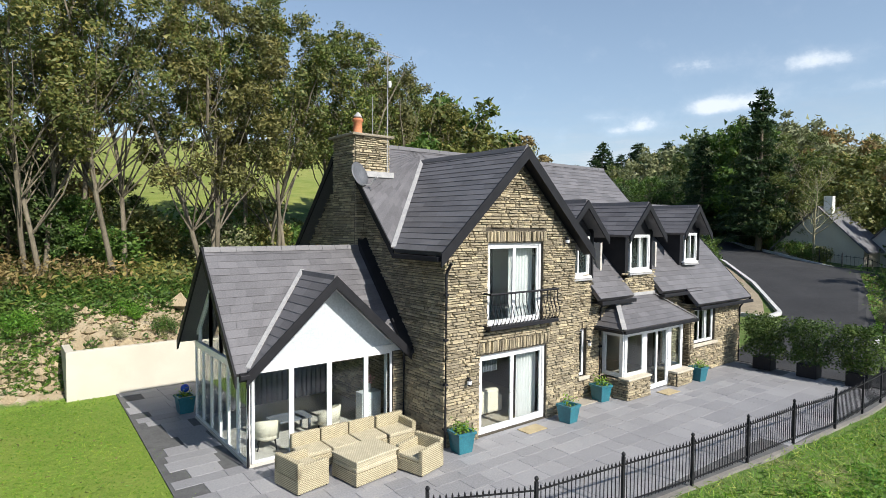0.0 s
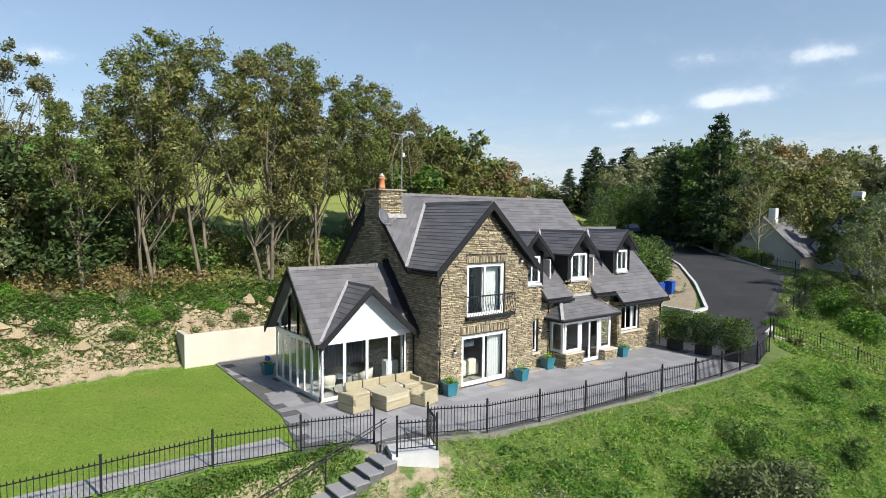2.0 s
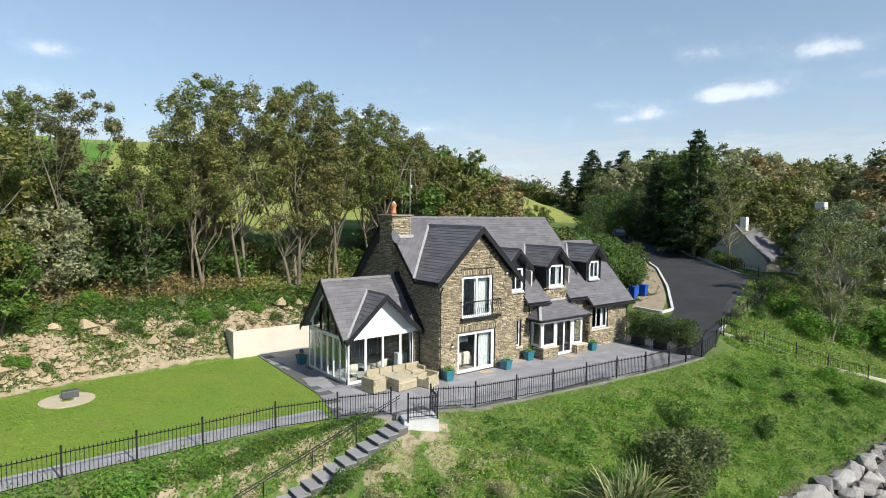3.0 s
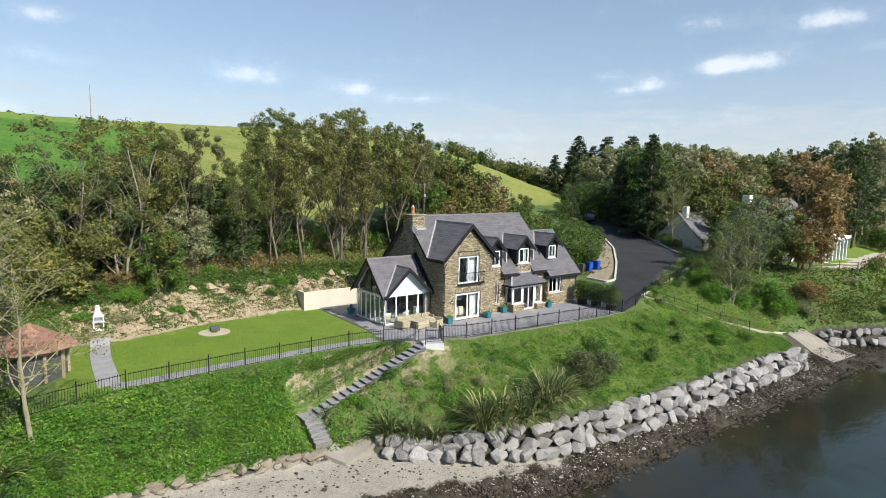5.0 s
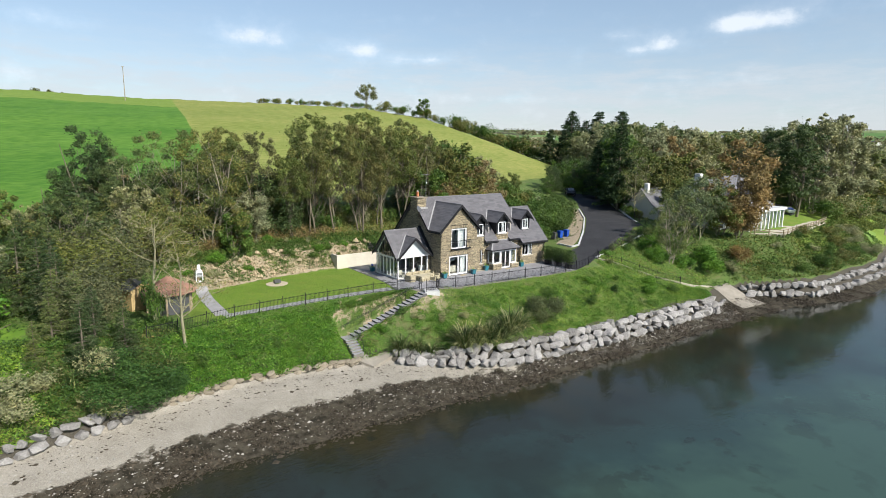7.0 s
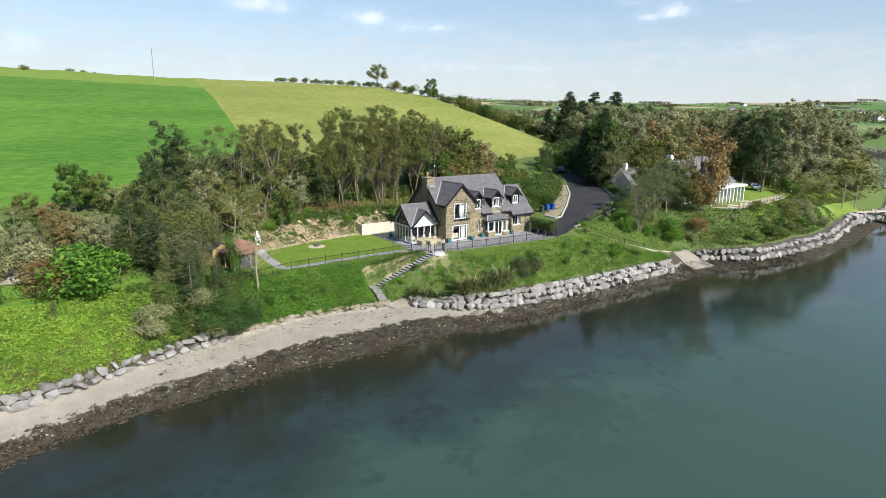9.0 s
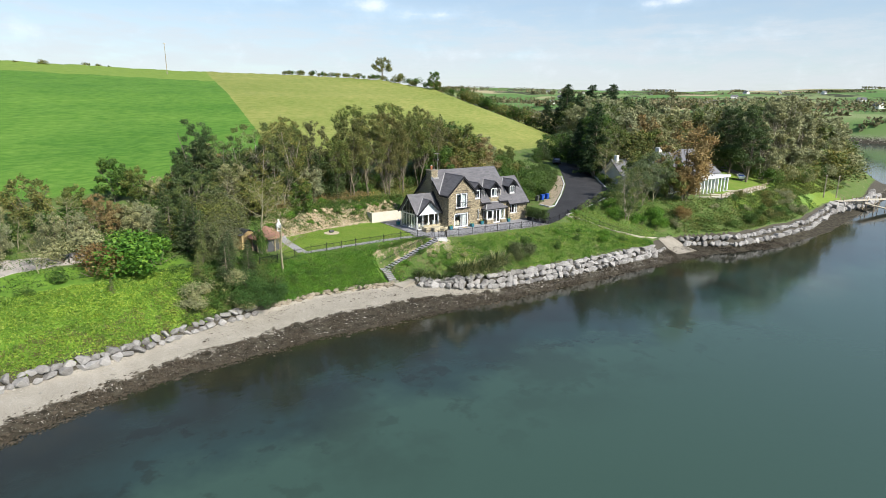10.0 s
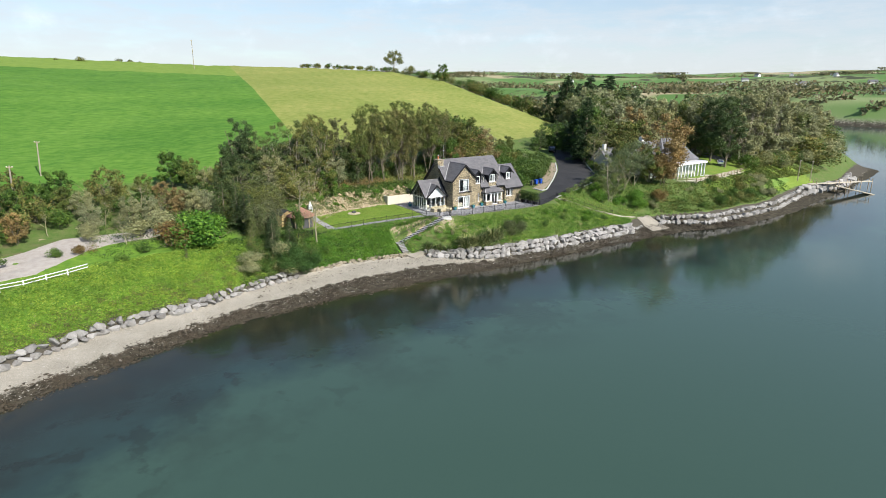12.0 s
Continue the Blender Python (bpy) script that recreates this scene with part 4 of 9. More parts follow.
def dormer(xc, y, wx0, wx1, wz0, wz1, ridge_z, half, eave_z, seed):
    """A gabled dormer: cheeks, slate roof running back to the main slope, bargeboards and a white window."""
    d = empty("dormer", None, house)
    back = lambda z: yv(z) + 0.1  # noqa: E731
    fy = y - 0.38
    s = (ridge_z - eave_z) / half
    for k, sg in ((0, -1), (1, 1)):
        slate_roof(d, "dormer_roof", (xc + sg * half, fy, eave_z), (xc + sg * half, back(eave_z), eave_z), (xc, back(ridge_z), ridge_z), (xc, fy, ridge_z), 0.24, 0.8, 0.1, seed + k)
        p0, p1 = Vector((xc, fy, ridge_z + 0.03)), Vector((xc + sg * (half + 0.05), fy, eave_z - 0.03))
        bm = poly_prism(bmesh.new(), [p0, p1, p1 - Vector((0, 0, 0.26)), p0 - Vector((0, 0, 0.26))], (0, -0.05, 0))
        part("dormer_bargeboard", bm, M_BLACK, d)
        w = half - 0.36
        bm = poly_prism(bmesh.new(), [(xc + sg * w, y, wz0 - 0.15), (xc + sg * w, y, eave_z + 0.25), (xc + sg * w, back(eave_z + 0.25), eave_z + 0.25), (xc + sg * w, back(wz0 - 0.15), wz0 - 0.15)], (sg * 0.08, 0, 0))
        part("dormer_cheek", bm, M_BLACK, d)
        valley(d, (xc + sg * half, back(eave_z) - 0.1, eave_z), (xc, back(ridge_z) - 0.1, ridge_z), 0.06, 0.05)
    w = half - 0.3
    bm = bmesh.new()
    poly_prism(bm, [(xc - w, y + 0.05, wz1), (xc + w, y + 0.05, wz1), (xc, y + 0.05, wz1 + w * s + 0.05)], (0, 0.08, 0))
    for a, b in ((xc - w, wx0), (wx1, xc + w)):
        if b - a > 0.02:
            box(bm, a, b, y + 0.03, y + 0.12, wz0 - 0.05, wz1)
    part("dormer_face", bm, M_BLACK, d)
    ridge(house, (xc, fy + 0.02, ridge_z + 0.03), (xc, back(ridge_z), ridge_z + 0.03), 0.1)
    window_at(house, "dormer_window", (wx0, y, wz0), (1, 0, 0), (0, -1, 0), wx1 - wx0, wz1 - wz0, (1, 1), 0.06, sill=0.1)
    part("lead_apron", boxes((wx0 - 0.1, wx1 + 0.1, y - 0.12, y, wz0 - 0.16, wz0 - 0.1)), M_LEAD, d)


dormer(6.2, MAIN_Y, 5.62, 6.78, 4.3, 5.65, 6.85, 1.15, 5.68, 40)
dormer(9.85, MAIN_Y, 9.2, 10.5, 4.35, 5.7, 6.88, 1.18, 5.68, 44)
dormer(14.2, 0.95, 13.7, 14.7, 4.55, 5.75, 6.9, 1.1, 5.75, 48)

# doors and windows
window_at(house, "sliding_door", (DOOR[0], 0.12, DOOR[2]), (1, 0, 0), (0, -1, 0), DOOR[1] - DOOR[0], DOOR[3] - DOOR[2], (1, 1), 0.1, label="white sliding patio door with one leaf drawn back", handles=True)
window_at(house, "balcony_door", (BALC[0], 0.12, BALC[2]), (1, 0, 0), (0, -1, 0), BALC[1] - BALC[0], BALC[3] - BALC[2], (1, 1), 0.09, label="white glazed upper door behind a railing")
window_at(house, "slit_window", (SLIT[0], MAIN_Y + 0.15, SLIT[2]), (1, 0, 0), (0, -1, 0), SLIT[1] - SLIT[0], SLIT[3] - SLIT[2], (1,), 0.05)
window_at(house, "annex_window", (AWIN[0], ANNEX_Y + 0.13, AWIN[2]), (1, 0, 0), (0, -1, 0), AWIN[1] - AWIN[0], AWIN[3] - AWIN[2], (1, 1, 1), 0.06)
M_SILL = surface("stone_sill", (0.42, 0.38, 0.30), (0.52, 0.47, 0.38), 3, 30, 0.9, 0.3)
part("stone_sill", boxes((AWIN[0] - 0.15, AWIN[1] + 0.15, ANNEX_Y - 0.1, ANNEX_Y + 0.12, AWIN[2] - 0.12, AWIN[2]), bevel=0.015), M_SILL, house)
part("stone_sill", boxes((SLIT[0] - 0.1, SLIT[1] + 0.12, MAIN_Y - 0.1, MAIN_Y + 0.12, SLIT[2] - 0.12, SLIT[2]), bevel=0.015), M_SILL, house)
part("stone_sill", boxes((BALC[0] - 0.1, BALC[1] + 0.1, -0.12, 0.1, BALC[2] - 0.1, BALC[2] - 0.005), bevel=0.015), M_BLACK, house)

# the bay porch
BY, BX0, BX1, BF0, BF1 = -0.25, 7.55, 11.45, 8.3, 10.85
bay = empty("bay_porch", None, house)
tagged(bay, "glazed entrance bay under a hipped slate roof")
window_at(bay, "bay_door", (8.95, BY, 0.05), (1, 0, 0), (0, -1, 0), 1.65, 2.25, (1, 1), 0.09, label="white double glazed entrance doors", handles=True)
window_at(bay, "bay_window", (7.75, BY, 0.72), (1, 0, 0), (0, -1, 0), 1.2, 1.58, (1,), 0.08)
window_at(bay, "bay_window", (10.6, BY, 0.55), (1, 0, 0), (0, -1, 0), 0.95, 1.75, (1,), 0.08)
window_at(bay, "bay_side_window", (7.72, MAIN_Y, 0.72), (0, -1, 0), (-1, 0, 0), 0.85, 1.58, (1,), 0.08)
window_at(bay, "bay_side_window", (11.58, BY, 0.55), (0, 1, 0), (1, 0, 0), 0.85, 1.75, (1,), 0.08)
for nm, xa, xb, hh, ya in (("low_wall", 7.6, 8.93, 0.68, -0.55), ("low_wall", 10.62, 11.72, 0.5, -0.62)):
    bb = stone_wall(bay, nm, (0, ya, 0), (1, 0, 0), (0, -1, 0), xa, xb, 0.0, lambda u, hh=hh: hh, [], None, 0.3, 18)
    rngs = np.random.default_rng(4)
    for ud, od, ox in (((0, -1, 0), (-1, 0, 0), xa), ((0, 1, 0), (1, 0, 0), xb)):
        cells = stone_cells(0, 0.9, 0.0, lambda u, hh=hh: hh, [], rngs)
        V, F = frustums(cells, rng=rngs)
        org = (ox, MAIN_Y - 0.28, 0) if ud[1] < 0 else (ox, ya + 0.02, 0)
        tagged(raw("stone_facing", placed(V, org, ud, (0, 0, 1), od), F, M_STONE, bb[0]), kind="stuff")
    part("low_wall_core", boxes((xa + 0.01, xb - 0.01, ya + 0.02, MAIN_Y - 0.01, 0, hh - 0.01)), M_MORTAR, bay)
    part("coping", boxes((xa - 0.05, xb + 0.05, ya - 0.06, BY + 0.1, hh, hh + 0.07), bevel=0.02), M_SILL, bay)
ez, rz = 2.5, 3.42
ex0, ex1, ey = 7.2, 11.95, -0.62
rx0, rx1 = 8.35, 10.75
slate_roof(bay, "bay_roof", (ex0, ey, ez), (ex1, ey, ez), (rx1, MAIN_Y - 0.02, rz), (rx0, MAIN_Y - 0.02, rz), 0.26, 0.6, 0.07, 60, own=20)
slate_roof(bay, "bay_roof", (ex0, MAIN_Y - 0.01, ez), (ex0, ey, ez), (rx0, MAIN_Y - 0.02, rz), (rx0, MAIN_Y - 0.01, rz), 0.26, 0.6, 0.07, 61)
slate_roof(bay, "bay_roof", (ex1, ey, ez), (ex1, MAIN_Y - 0.01, ez), (rx1, MAIN_Y - 0.01, rz), (rx1, MAIN_Y - 0.02, rz), 0.26, 0.6, 0.07, 62)
for p, q in (((ex0, ey, ez), (rx0, MAIN_Y - 0.05, rz)), ((ex1, ey, ez), (rx1, MAIN_Y - 0.05, rz))):
    valley(bay, p, q, 0.03, 0.08)
part("lead_flashing", boxes((rx0 - 0.2, rx1 + 0.2, MAIN_Y - 0.1, MAIN_Y - 0.03, rz - 0.02, rz + 0.1)), M_LEAD, bay)
part("gutter", boxes((ex0 - 0.04, ex1 + 0.04, ey - 0.1, ey - 0.005, ez - 0.13, ez - 0.02), (ex0 - 0.1, ex0 - 0.005, ey, MAIN_Y, ez - 0.13, ez - 0.02), (ex1 + 0.005, ex1 + 0.1, ey, MAIN_Y, ez - 0.13, ez - 0.02), bevel=0.015), M_BLACK, bay)
part("bay_ceiling", boxes((ex0 + 0.1, ex1 - 0.1, ey + 0.05, MAIN_Y - 0.02, ez - 0.12, ez - 0.08)), M_WHITE, bay)

M_LEDGE = surface("tan_ledge_stone", (0.17, 0.14, 0.10), (0.31, 0.27, 0.20), 2, 12, 0.9, 0.8, 0.04, "object", 0.3)
# chimney
CX0, CX1, CY0, CY1 = -0.46, 0.8, 4.1, 5.5
chim = empty("chimney", None, house)
part("chimney_body", boxes((CX0, CX1, CY0, CY1, 4.9, 8.8)), M_MORTAR, chim)
rngs = np.random.default_rng(9)
for org, ud, od, w in (((CX0, CY0, 0), (1, 0, 0), (0, -1, 0), CX1 - CX0), ((CX0, CY1, 0), (0, -1, 0), (-1, 0, 0), CY1 - CY0), ((CX1, CY0, 0), (0, 1, 0), (1, 0, 0), CY1 - CY0)):
    cells = stone_cells(0, w, 4.9, lambda u: 8.8, [], rngs)
    V, F = frustums(cells, rng=rngs)
    tagged(raw("stone_facing", placed(V, org, ud, (0, 0, 1), od), F, M_STONE, chim), kind="stuff")
part("capstone", boxes((CX0 - 0.14, CX1 + 0.14, CY0 - 0.14, CY1 + 0.14, 8.8, 8.88), bevel=0.02), M_LEDGE, chim)
part("chimney_pot", lathe(bmesh.new(), [(0.16, 0), (0.18, 0.06), (0.15, 0.1), (0.14, 0.42), (0.18, 0.46), (0.18, 0.54), (0.12, 0.56)], 18, pose(0.05, 4.8, 8.92)), M_TERRACOTTA, chim, "terracotta chimney pot", True)
part("cowl", lathe(bmesh.new(), [(0.13, 0), (0.14, 0.04), (0.03, 0.18)], 14, pose(0.05, 4.8, 9.5)), M_LEAD, chim)
part("lead_flashing", boxes((CX0 + 0.35, CX1 + 0.12, CY0 - 0.14, CY0 - 0.03, ROOF(CY0) - 0.06, ROOF(CY0) + 0.12)), M_LEAD, chim)


def downpipe(x, y, z0, z1, kick=0.0):
    bm = bmesh.new()
    pts = [(x, y, z0), (x, y, z1 - 0.3), (x, y - kick, z1)] if kick else [(x, y, z0), (x, y, z1)]
    tube(bm, pts, 0.04, sides=8)
    for z in np.arange(z0 + 0.5, z1 - 0.3, 1.2):
        box(bm, x - 0.055, x + 0.055, y - 0.05, y + 0.06, z - 0.03, z + 0.03)
    return part("downpipe", bm, M_BLACK, house)


downpipe(-0.07, -0.08, 0.05, 5.0, 0.2)
downpipe(7.42, MAIN_Y - 0.08, 0.05, 3.4, 0.2)
downpipe(AX1 - 0.15, ANNEX_Y - 0.09, 0.0, 2.75, 0.2)
downpipe(12.9, MAIN_Y - 0.15, 2.9, 3.45)

# ---- the sunroom ----
SX0, SX1, SY0, SY1, SRY, SRZ = -4.6, -0.02, 1.95, 6.5, 4.12, 5.3
sr_slope = (SRZ - 2.47) / (SRY - 1.52)
sunroom = empty("sunroom")
tagged(sunroom, "white-framed glazed sunroom with a slate roof beside the stone house", "sunroom")
zr = lambda y: SRZ - sr_slope * abs(y - SRY)  # noqa: E731
part("floor_slab", boxes((SX0 - 0.05, SX1, SY0 - 0.05, SY1 + 0.05, -0.2, 0.06), bevel=0.01), surface("pale_floor_tile", (0.50, 0.47, 0.42), (0.58, 0.55, 0.50), 2, 20, 0.4, 0.05), sunroom)
part("back_panel", boxes((SX0 + 0.1, SX1, SY1 - 0.1, SY1, 0.06, 2.35)), M_ROOM, sunroom)
SLR = -5.06
slate_roof(sunroom, "sunroom_roof_slope", (SX1 - 0.32, 2 * SRY - 1.52, zr(1.52)), (SLR, 2 * SRY - 1.52, zr(1.52)), (SLR, SRY, SRZ), (SX1 - 0.32, SRY, SRZ), 0.3, 0.9, 0.13, 71)
ridge(sunroom, (SLR, SRY, SRZ + 0.03), (SX1 - 0.3, SRY, SRZ + 0.03))
part("abutment_flashing", poly_prism(bmesh.new(), [(SX1 - 0.34, 1.45, zr(1.45) - 0.12), (SX1 - 0.34, SRY, SRZ + 0.02), (SX1 - 0.34, SRY, SRZ + 0.3), (SX1 - 0.34, 1.45, zr(1.45) + 0.16)], (0.33, 0, 0)), M_BLACK, sunroom)
barge(sunroom, (SLR, SRY, SRZ + 0.05), (SLR, 1.48, zr(1.48)), 0.28, 0.05, (-1, 0, 0))
barge(sunroom, (SLR, SRY, SRZ + 0.05), (SLR, 2 * SRY - 1.48, zr(1.48)), 0.28, 0.05, (-1, 0, 0))
FGX, FGH, FGW = -2.5, 4.62, 2.28     # front gable: middle, ridge height, half width
FGY = 1.42
fz = lambda x: FGH - (FGH - 2.5) * abs(x - FGX) / FGW  # noqa: E731
by = lambda z: SRY - (SRZ - z) / sr_slope  # noqa: E731
SXR = SX1 - 0.32
slate_roof(sunroom, "sunroom_roof_slope", (SLR, 1.52, zr(1.52)), (FGX - FGW, 1.52, zr(1.52)), (FGX, by(FGH), FGH), (SLR, by(FGH), FGH), 0.25, 0.5, 0.13, 70, own=40)
slate_roof(sunroom, "sunroom_roof_slope", (FGX + FGW, 1.52, zr(1.52)), (SXR, 1.52, zr(1.52)), (SXR, by(FGH), FGH), (FGX, by(FGH), FGH), 0.25, 0.5, 0.13, 74)
slate_roof(sunroom, "sunroom_roof_slope", (SLR, by(FGH), FGH), (SXR, by(FGH), FGH), (SXR, SRY, SRZ), (SLR, SRY, SRZ), 0.25, 0.5, 0.13, 75)
for sg, sd in ((-1, 72), (1, 73)):
    x1 = FGX + sg * FGW
    slate_roof(sunroom, "gablet_roof_slope", (x1, FGY, 2.5), (x1, by(2.5) + 0.03, 2.5), (FGX, by(FGH) + 0.03, FGH), (FGX, FGY, FGH), 0.26, 1.1, 0.1, sd)
    barge(sunroom, (FGX, FGY, FGH + 0.04), (x1 + sg * 0.08, FGY, 2.46), 0.3)
    valley(sunroom, (x1, by(2.5), 2.5), (FGX, by(FGH), FGH), 0.06, 0.06)
ridge(sunroom, (FGX, FGY + 0.02, FGH + 0.03), (FGX, by(FGH), FGH + 0.03), 0.09)
M_PANEL = surface("white_board", (0.46, 0.50, 0.52), (0.53, 0.565, 0.58), 1.2, 20, 0.45, 0.05)
w = FGW - 0.14
part("gable_panel", poly_prism(bmesh.new(), [(FGX - w, SY0 - 0.02, 2.56), (FGX + w, SY0 - 0.02, 2.56), (FGX, SY0 - 0.02, fz(FGX - w) - 2.5 + 2.56 + 0.0 + (FGH - 2.5) * w / FGW - (fz(FGX - w) - 2.5))], (0, 0.05, 0)), M_PANEL, sunroom, "white triangular gable panel")
for sg in (-1, 1):
    bm = poly_prism(bmesh.new(), [(FGX + sg * w, SY0 - 0.05, 2.56), (FGX, SY0 - 0.05, 2.56 + (FGH - 2.5) * w / FGW), (FGX, SY0 - 0.05, 2.46 + (FGH - 2.5) * w / FGW), (FGX + sg * (w - 0.11), SY0 - 0.05, 2.56)], (0, 0.04, 0))
    part("gable_trim", bm, M_WHITE, sunroom)
part("head_beam", boxes((SX0, SX1, SY0 - 0.06, SY0 + 0.06, 2.36, 2.56), (SX0 - 0.06, SX0 + 0.06, SY0, SY1, 2.3, 2.42), bevel=0.008), M_WHITE, sunroom)
part("fascia", boxes((SX0 - 0.4, FGX - FGW + 0.1, 1.45, 1.5, 2.28, 2.48), (FGX + FGW - 0.1, SX1 - 0.1, 1.45, 1.5, 2.28, 2.48)), M_BLACK, sunroom)
part("gutter", boxes((SX0 - 0.42, FGX - FGW, 1.34, 1.45, 2.34, 2.46), bevel=0.02), M_BLACK, sunroom)
part("gutter", boxes((FGX + FGW, SX1 - 0.05, 1.34, 1.45, 2.34, 2.46), bevel=0.02), M_BLACK, sunroom)
fx = [-4.55, -3.52, -2.45, -1.32, -0.46]
pier = part("stone_pier", boxes((-0.42, -0.03, SY0 - 0.02, SY0 + 0.3, 0.0, 2.36)), M_MORTAR, sunroom)
rngp = np.random.default_rng(31)
cells = stone_cells(0, 0.39, 0.0, lambda u: 2.34, [], rngp)
V, F = frustums(cells, rng=rngp)
tagged(raw("stone_facing", placed(V, (-0.42, SY0 - 0.02, 0), (1, 0, 0), (0, 0, 1), (0, -1, 0)), F, M_STONE, pier), kind="stuff")
for a, b in zip(fx, fx[1:]):
    win = window_at(sunroom, "glazed_door", (a, SY0, 0.07), (1, 0, 0), (0, -1, 0), b - a, 2.3, (1,), 0.036)
sy = [SY0 + 0.05, 2.75, 3.5, 4.2, 4.95, 5.75, SY1]
for a, b in zip(sy, sy[1:]):
    window_at(sunroom, "glazed_side", (SX0, b, 0.07), (0, -1, 0), (-1, 0, 0), b - a, 2.22, (1,), 0.034)
for k, (a, b) in enumerate(zip((2.15, 3.2, SRY, 5.05), (3.2, SRY, 5.05, 6.1))):
    z0 = 2.45
    pts = [(SX0, a, z0), (SX0, b, z0), (SX0, b, max(z0 + 0.01, zr(b) - 0.3)), (SX0, a, max(z0 + 0.01, zr(a) - 0.3))]
    part("gable_pane", poly_prism(bmesh.new(), pts, (0.01, 0, 0)), M_GLASS, sunroom).visible_shadow = False
    for yy in (a, b):
        part("mullion", boxes((SX0 - 0.04, SX0 + 0.05, yy - 0.035, yy + 0.035, z0, max(z0 + 0.05, zr(yy) - 0.25))), M_WHITE, sunroom)
for ya, yb in ((SRY, 1.95), (SRY, 2 * SRY - 1.95)):
    bm = poly_prism(bmesh.new(), [(SX0 - 0.05, ya, zr(ya) - 0.2), (SX0 - 0.05, yb, zr(yb) - 0.2), (SX0 - 0.05, yb, zr(yb) - 0.32), (SX0 - 0.05, ya, zr(ya) - 0.32)], (0.1, 0, 0))
    part("gable_rafter", bm, M_WHITE, sunroom)
bm = bmesh.new()
tube(bm, [(SX0 - 0.07, SY0 - 0.1, 0.05), (SX0 - 0.07, SY0 - 0.1, 2.15), (SX0 - 0.07, 1.4, 2.36)], 0.04)
part("downpipe", bm, M_BLACK, sunroom)
bm = bmesh.new()
tube(bm, [(SX1 - 0.08, SY0 - 0.12, 0.05), (SX1 - 0.08, SY0 - 0.12, 2.2), (SX1 - 0.1, 1.4, 2.36)], 0.04)
part("downpipe", bm, M_BLACK, sunroom)


# ---- setting round the house ----
def sheet(name, left, right, material, lift=0.03, cross=6, steps=10, label="", category=""):
    """A strip of paving that follows the ground between two lines of plan points."""
    def sample(pts, n):
        pts = np.array(pts, float)
        d = np.r_[0, np.cumsum(np.hypot(*np.diff(pts, axis=0).T))]
        t = np.linspace(0, d[-1], n)
        return np.stack([np.interp(t, d, pts[:, 0]), np.interp(t, d, pts[:, 1])], -1)
    A, B = sample(left, steps), sample(right, steps)
    P = np.stack([A + (B - A) * k / cross for k in range(cross + 1)], 1)
    Z = land(P[..., 0], P[..., 1]) + lift
    top = np.concatenate([P, Z[..., None]], -1)
    n, m = Z.shape
    idx = np.arange(n * m).reshape(n, m)
    f = np.stack([idx[:-1, :-1], idx[1:, :-1], idx[1:, 1:], idx[:-1, 1:]], -1).reshape(-1, 4)
    low = top.reshape(-1, 3) - [0, 0, 0.25]
    rim = []
    for line in (idx[:, 0], idx[0, ::-1], idx[:, -1][::-1], idx[-1]):
        rim += [(a, b, b + n * m, a + n * m) for a, b in zip(line, line[1:])]
    ob = raw(name, np.concatenate([top.reshape(-1, 3), low]), np.concatenate([f, np.array(rim)]), material)
    return tagged(ob, label, category, kind="structure")


PATIO = [(-6.15, 10.8), (-6.45, 1.5), (-7.35, -2.3), (-3.3, -3.75), (-1.45, -4.65), (0.9, -4.98), (8.0, -5.68), (13, -5.98), (16.6, -5.95), (16.9, 0.1), (16.9, 0.5), (0, 1.0), (0, 10.8)]
patio = part("pavement", poly_prism(bmesh.new(), [(x, y, -0.015) for x, y in PATIO], (0, 0, -0.3)), M_GROUT_RISER_SHADE)
tagged(patio, "grey stone flagged terrace with mixed paving slabs", "pavement", kind="structure")
part("kerb", boxes((-0.1, 0.1, -0.1, 0.1, -0.3, -0.02)), M_GREYRENDER, patio)
rail_line = PATIO[2:9]
for (xa, ya), (xb, yb) in zip(rail_line, rail_line[1:]):
    d = Vector((xb - xa, yb - ya, 0))
    s = Vector((d.y, -d.x, 0)).normalized()
    a, b = Vector((xa, ya, 0.012)), Vector((xb, yb, 0.012))
    part("edging_stone", poly_prism(bmesh.new(), [a + s * 0.11, b + s * 0.11, b - s * 0.02, a - s * 0.02], (0, 0, -0.45)), M_STEP, patio)

sheet("path", [(-7.4, -0.55), (-12, -0.35), (-18, -0.5), (-24.6, -0.9)], [(-7.4, -1.75), (-12, -1.55), (-18, -1.6), (-24.6, -1.95)], M_PATH, 0.035, 4, 16, "grey gravel path between lawn and railings", "path")
sheet("path_branch", [(-25.2, -0.9), (-24.9, 5), (-24.4, 9.2)], [(-24.0, -0.95), (-23.7, 5), (-23.2, 9.2)], M_PATH, 0.04, 4, 10, "pale paved garden path to the barbecue", "path")
drive = sheet("driveway", [(16.95, 0.6), (20, 1.0), (25.6, 1.4), (32, 5.6), (38.6, 10.7), (44, 16.4), (48, 21.5), (53, 27.5)], [(16.7, -5.85), (20, -4.85), (23.4, -3.4), (33, -1.4), (40.8, 0.4), (45.8, 7.3), (55.5, 20.5), (58, 25)], M_ASPHALT, 0.04, 14, 40, "dark asphalt driveway climbing away from the terrace", "driveway")


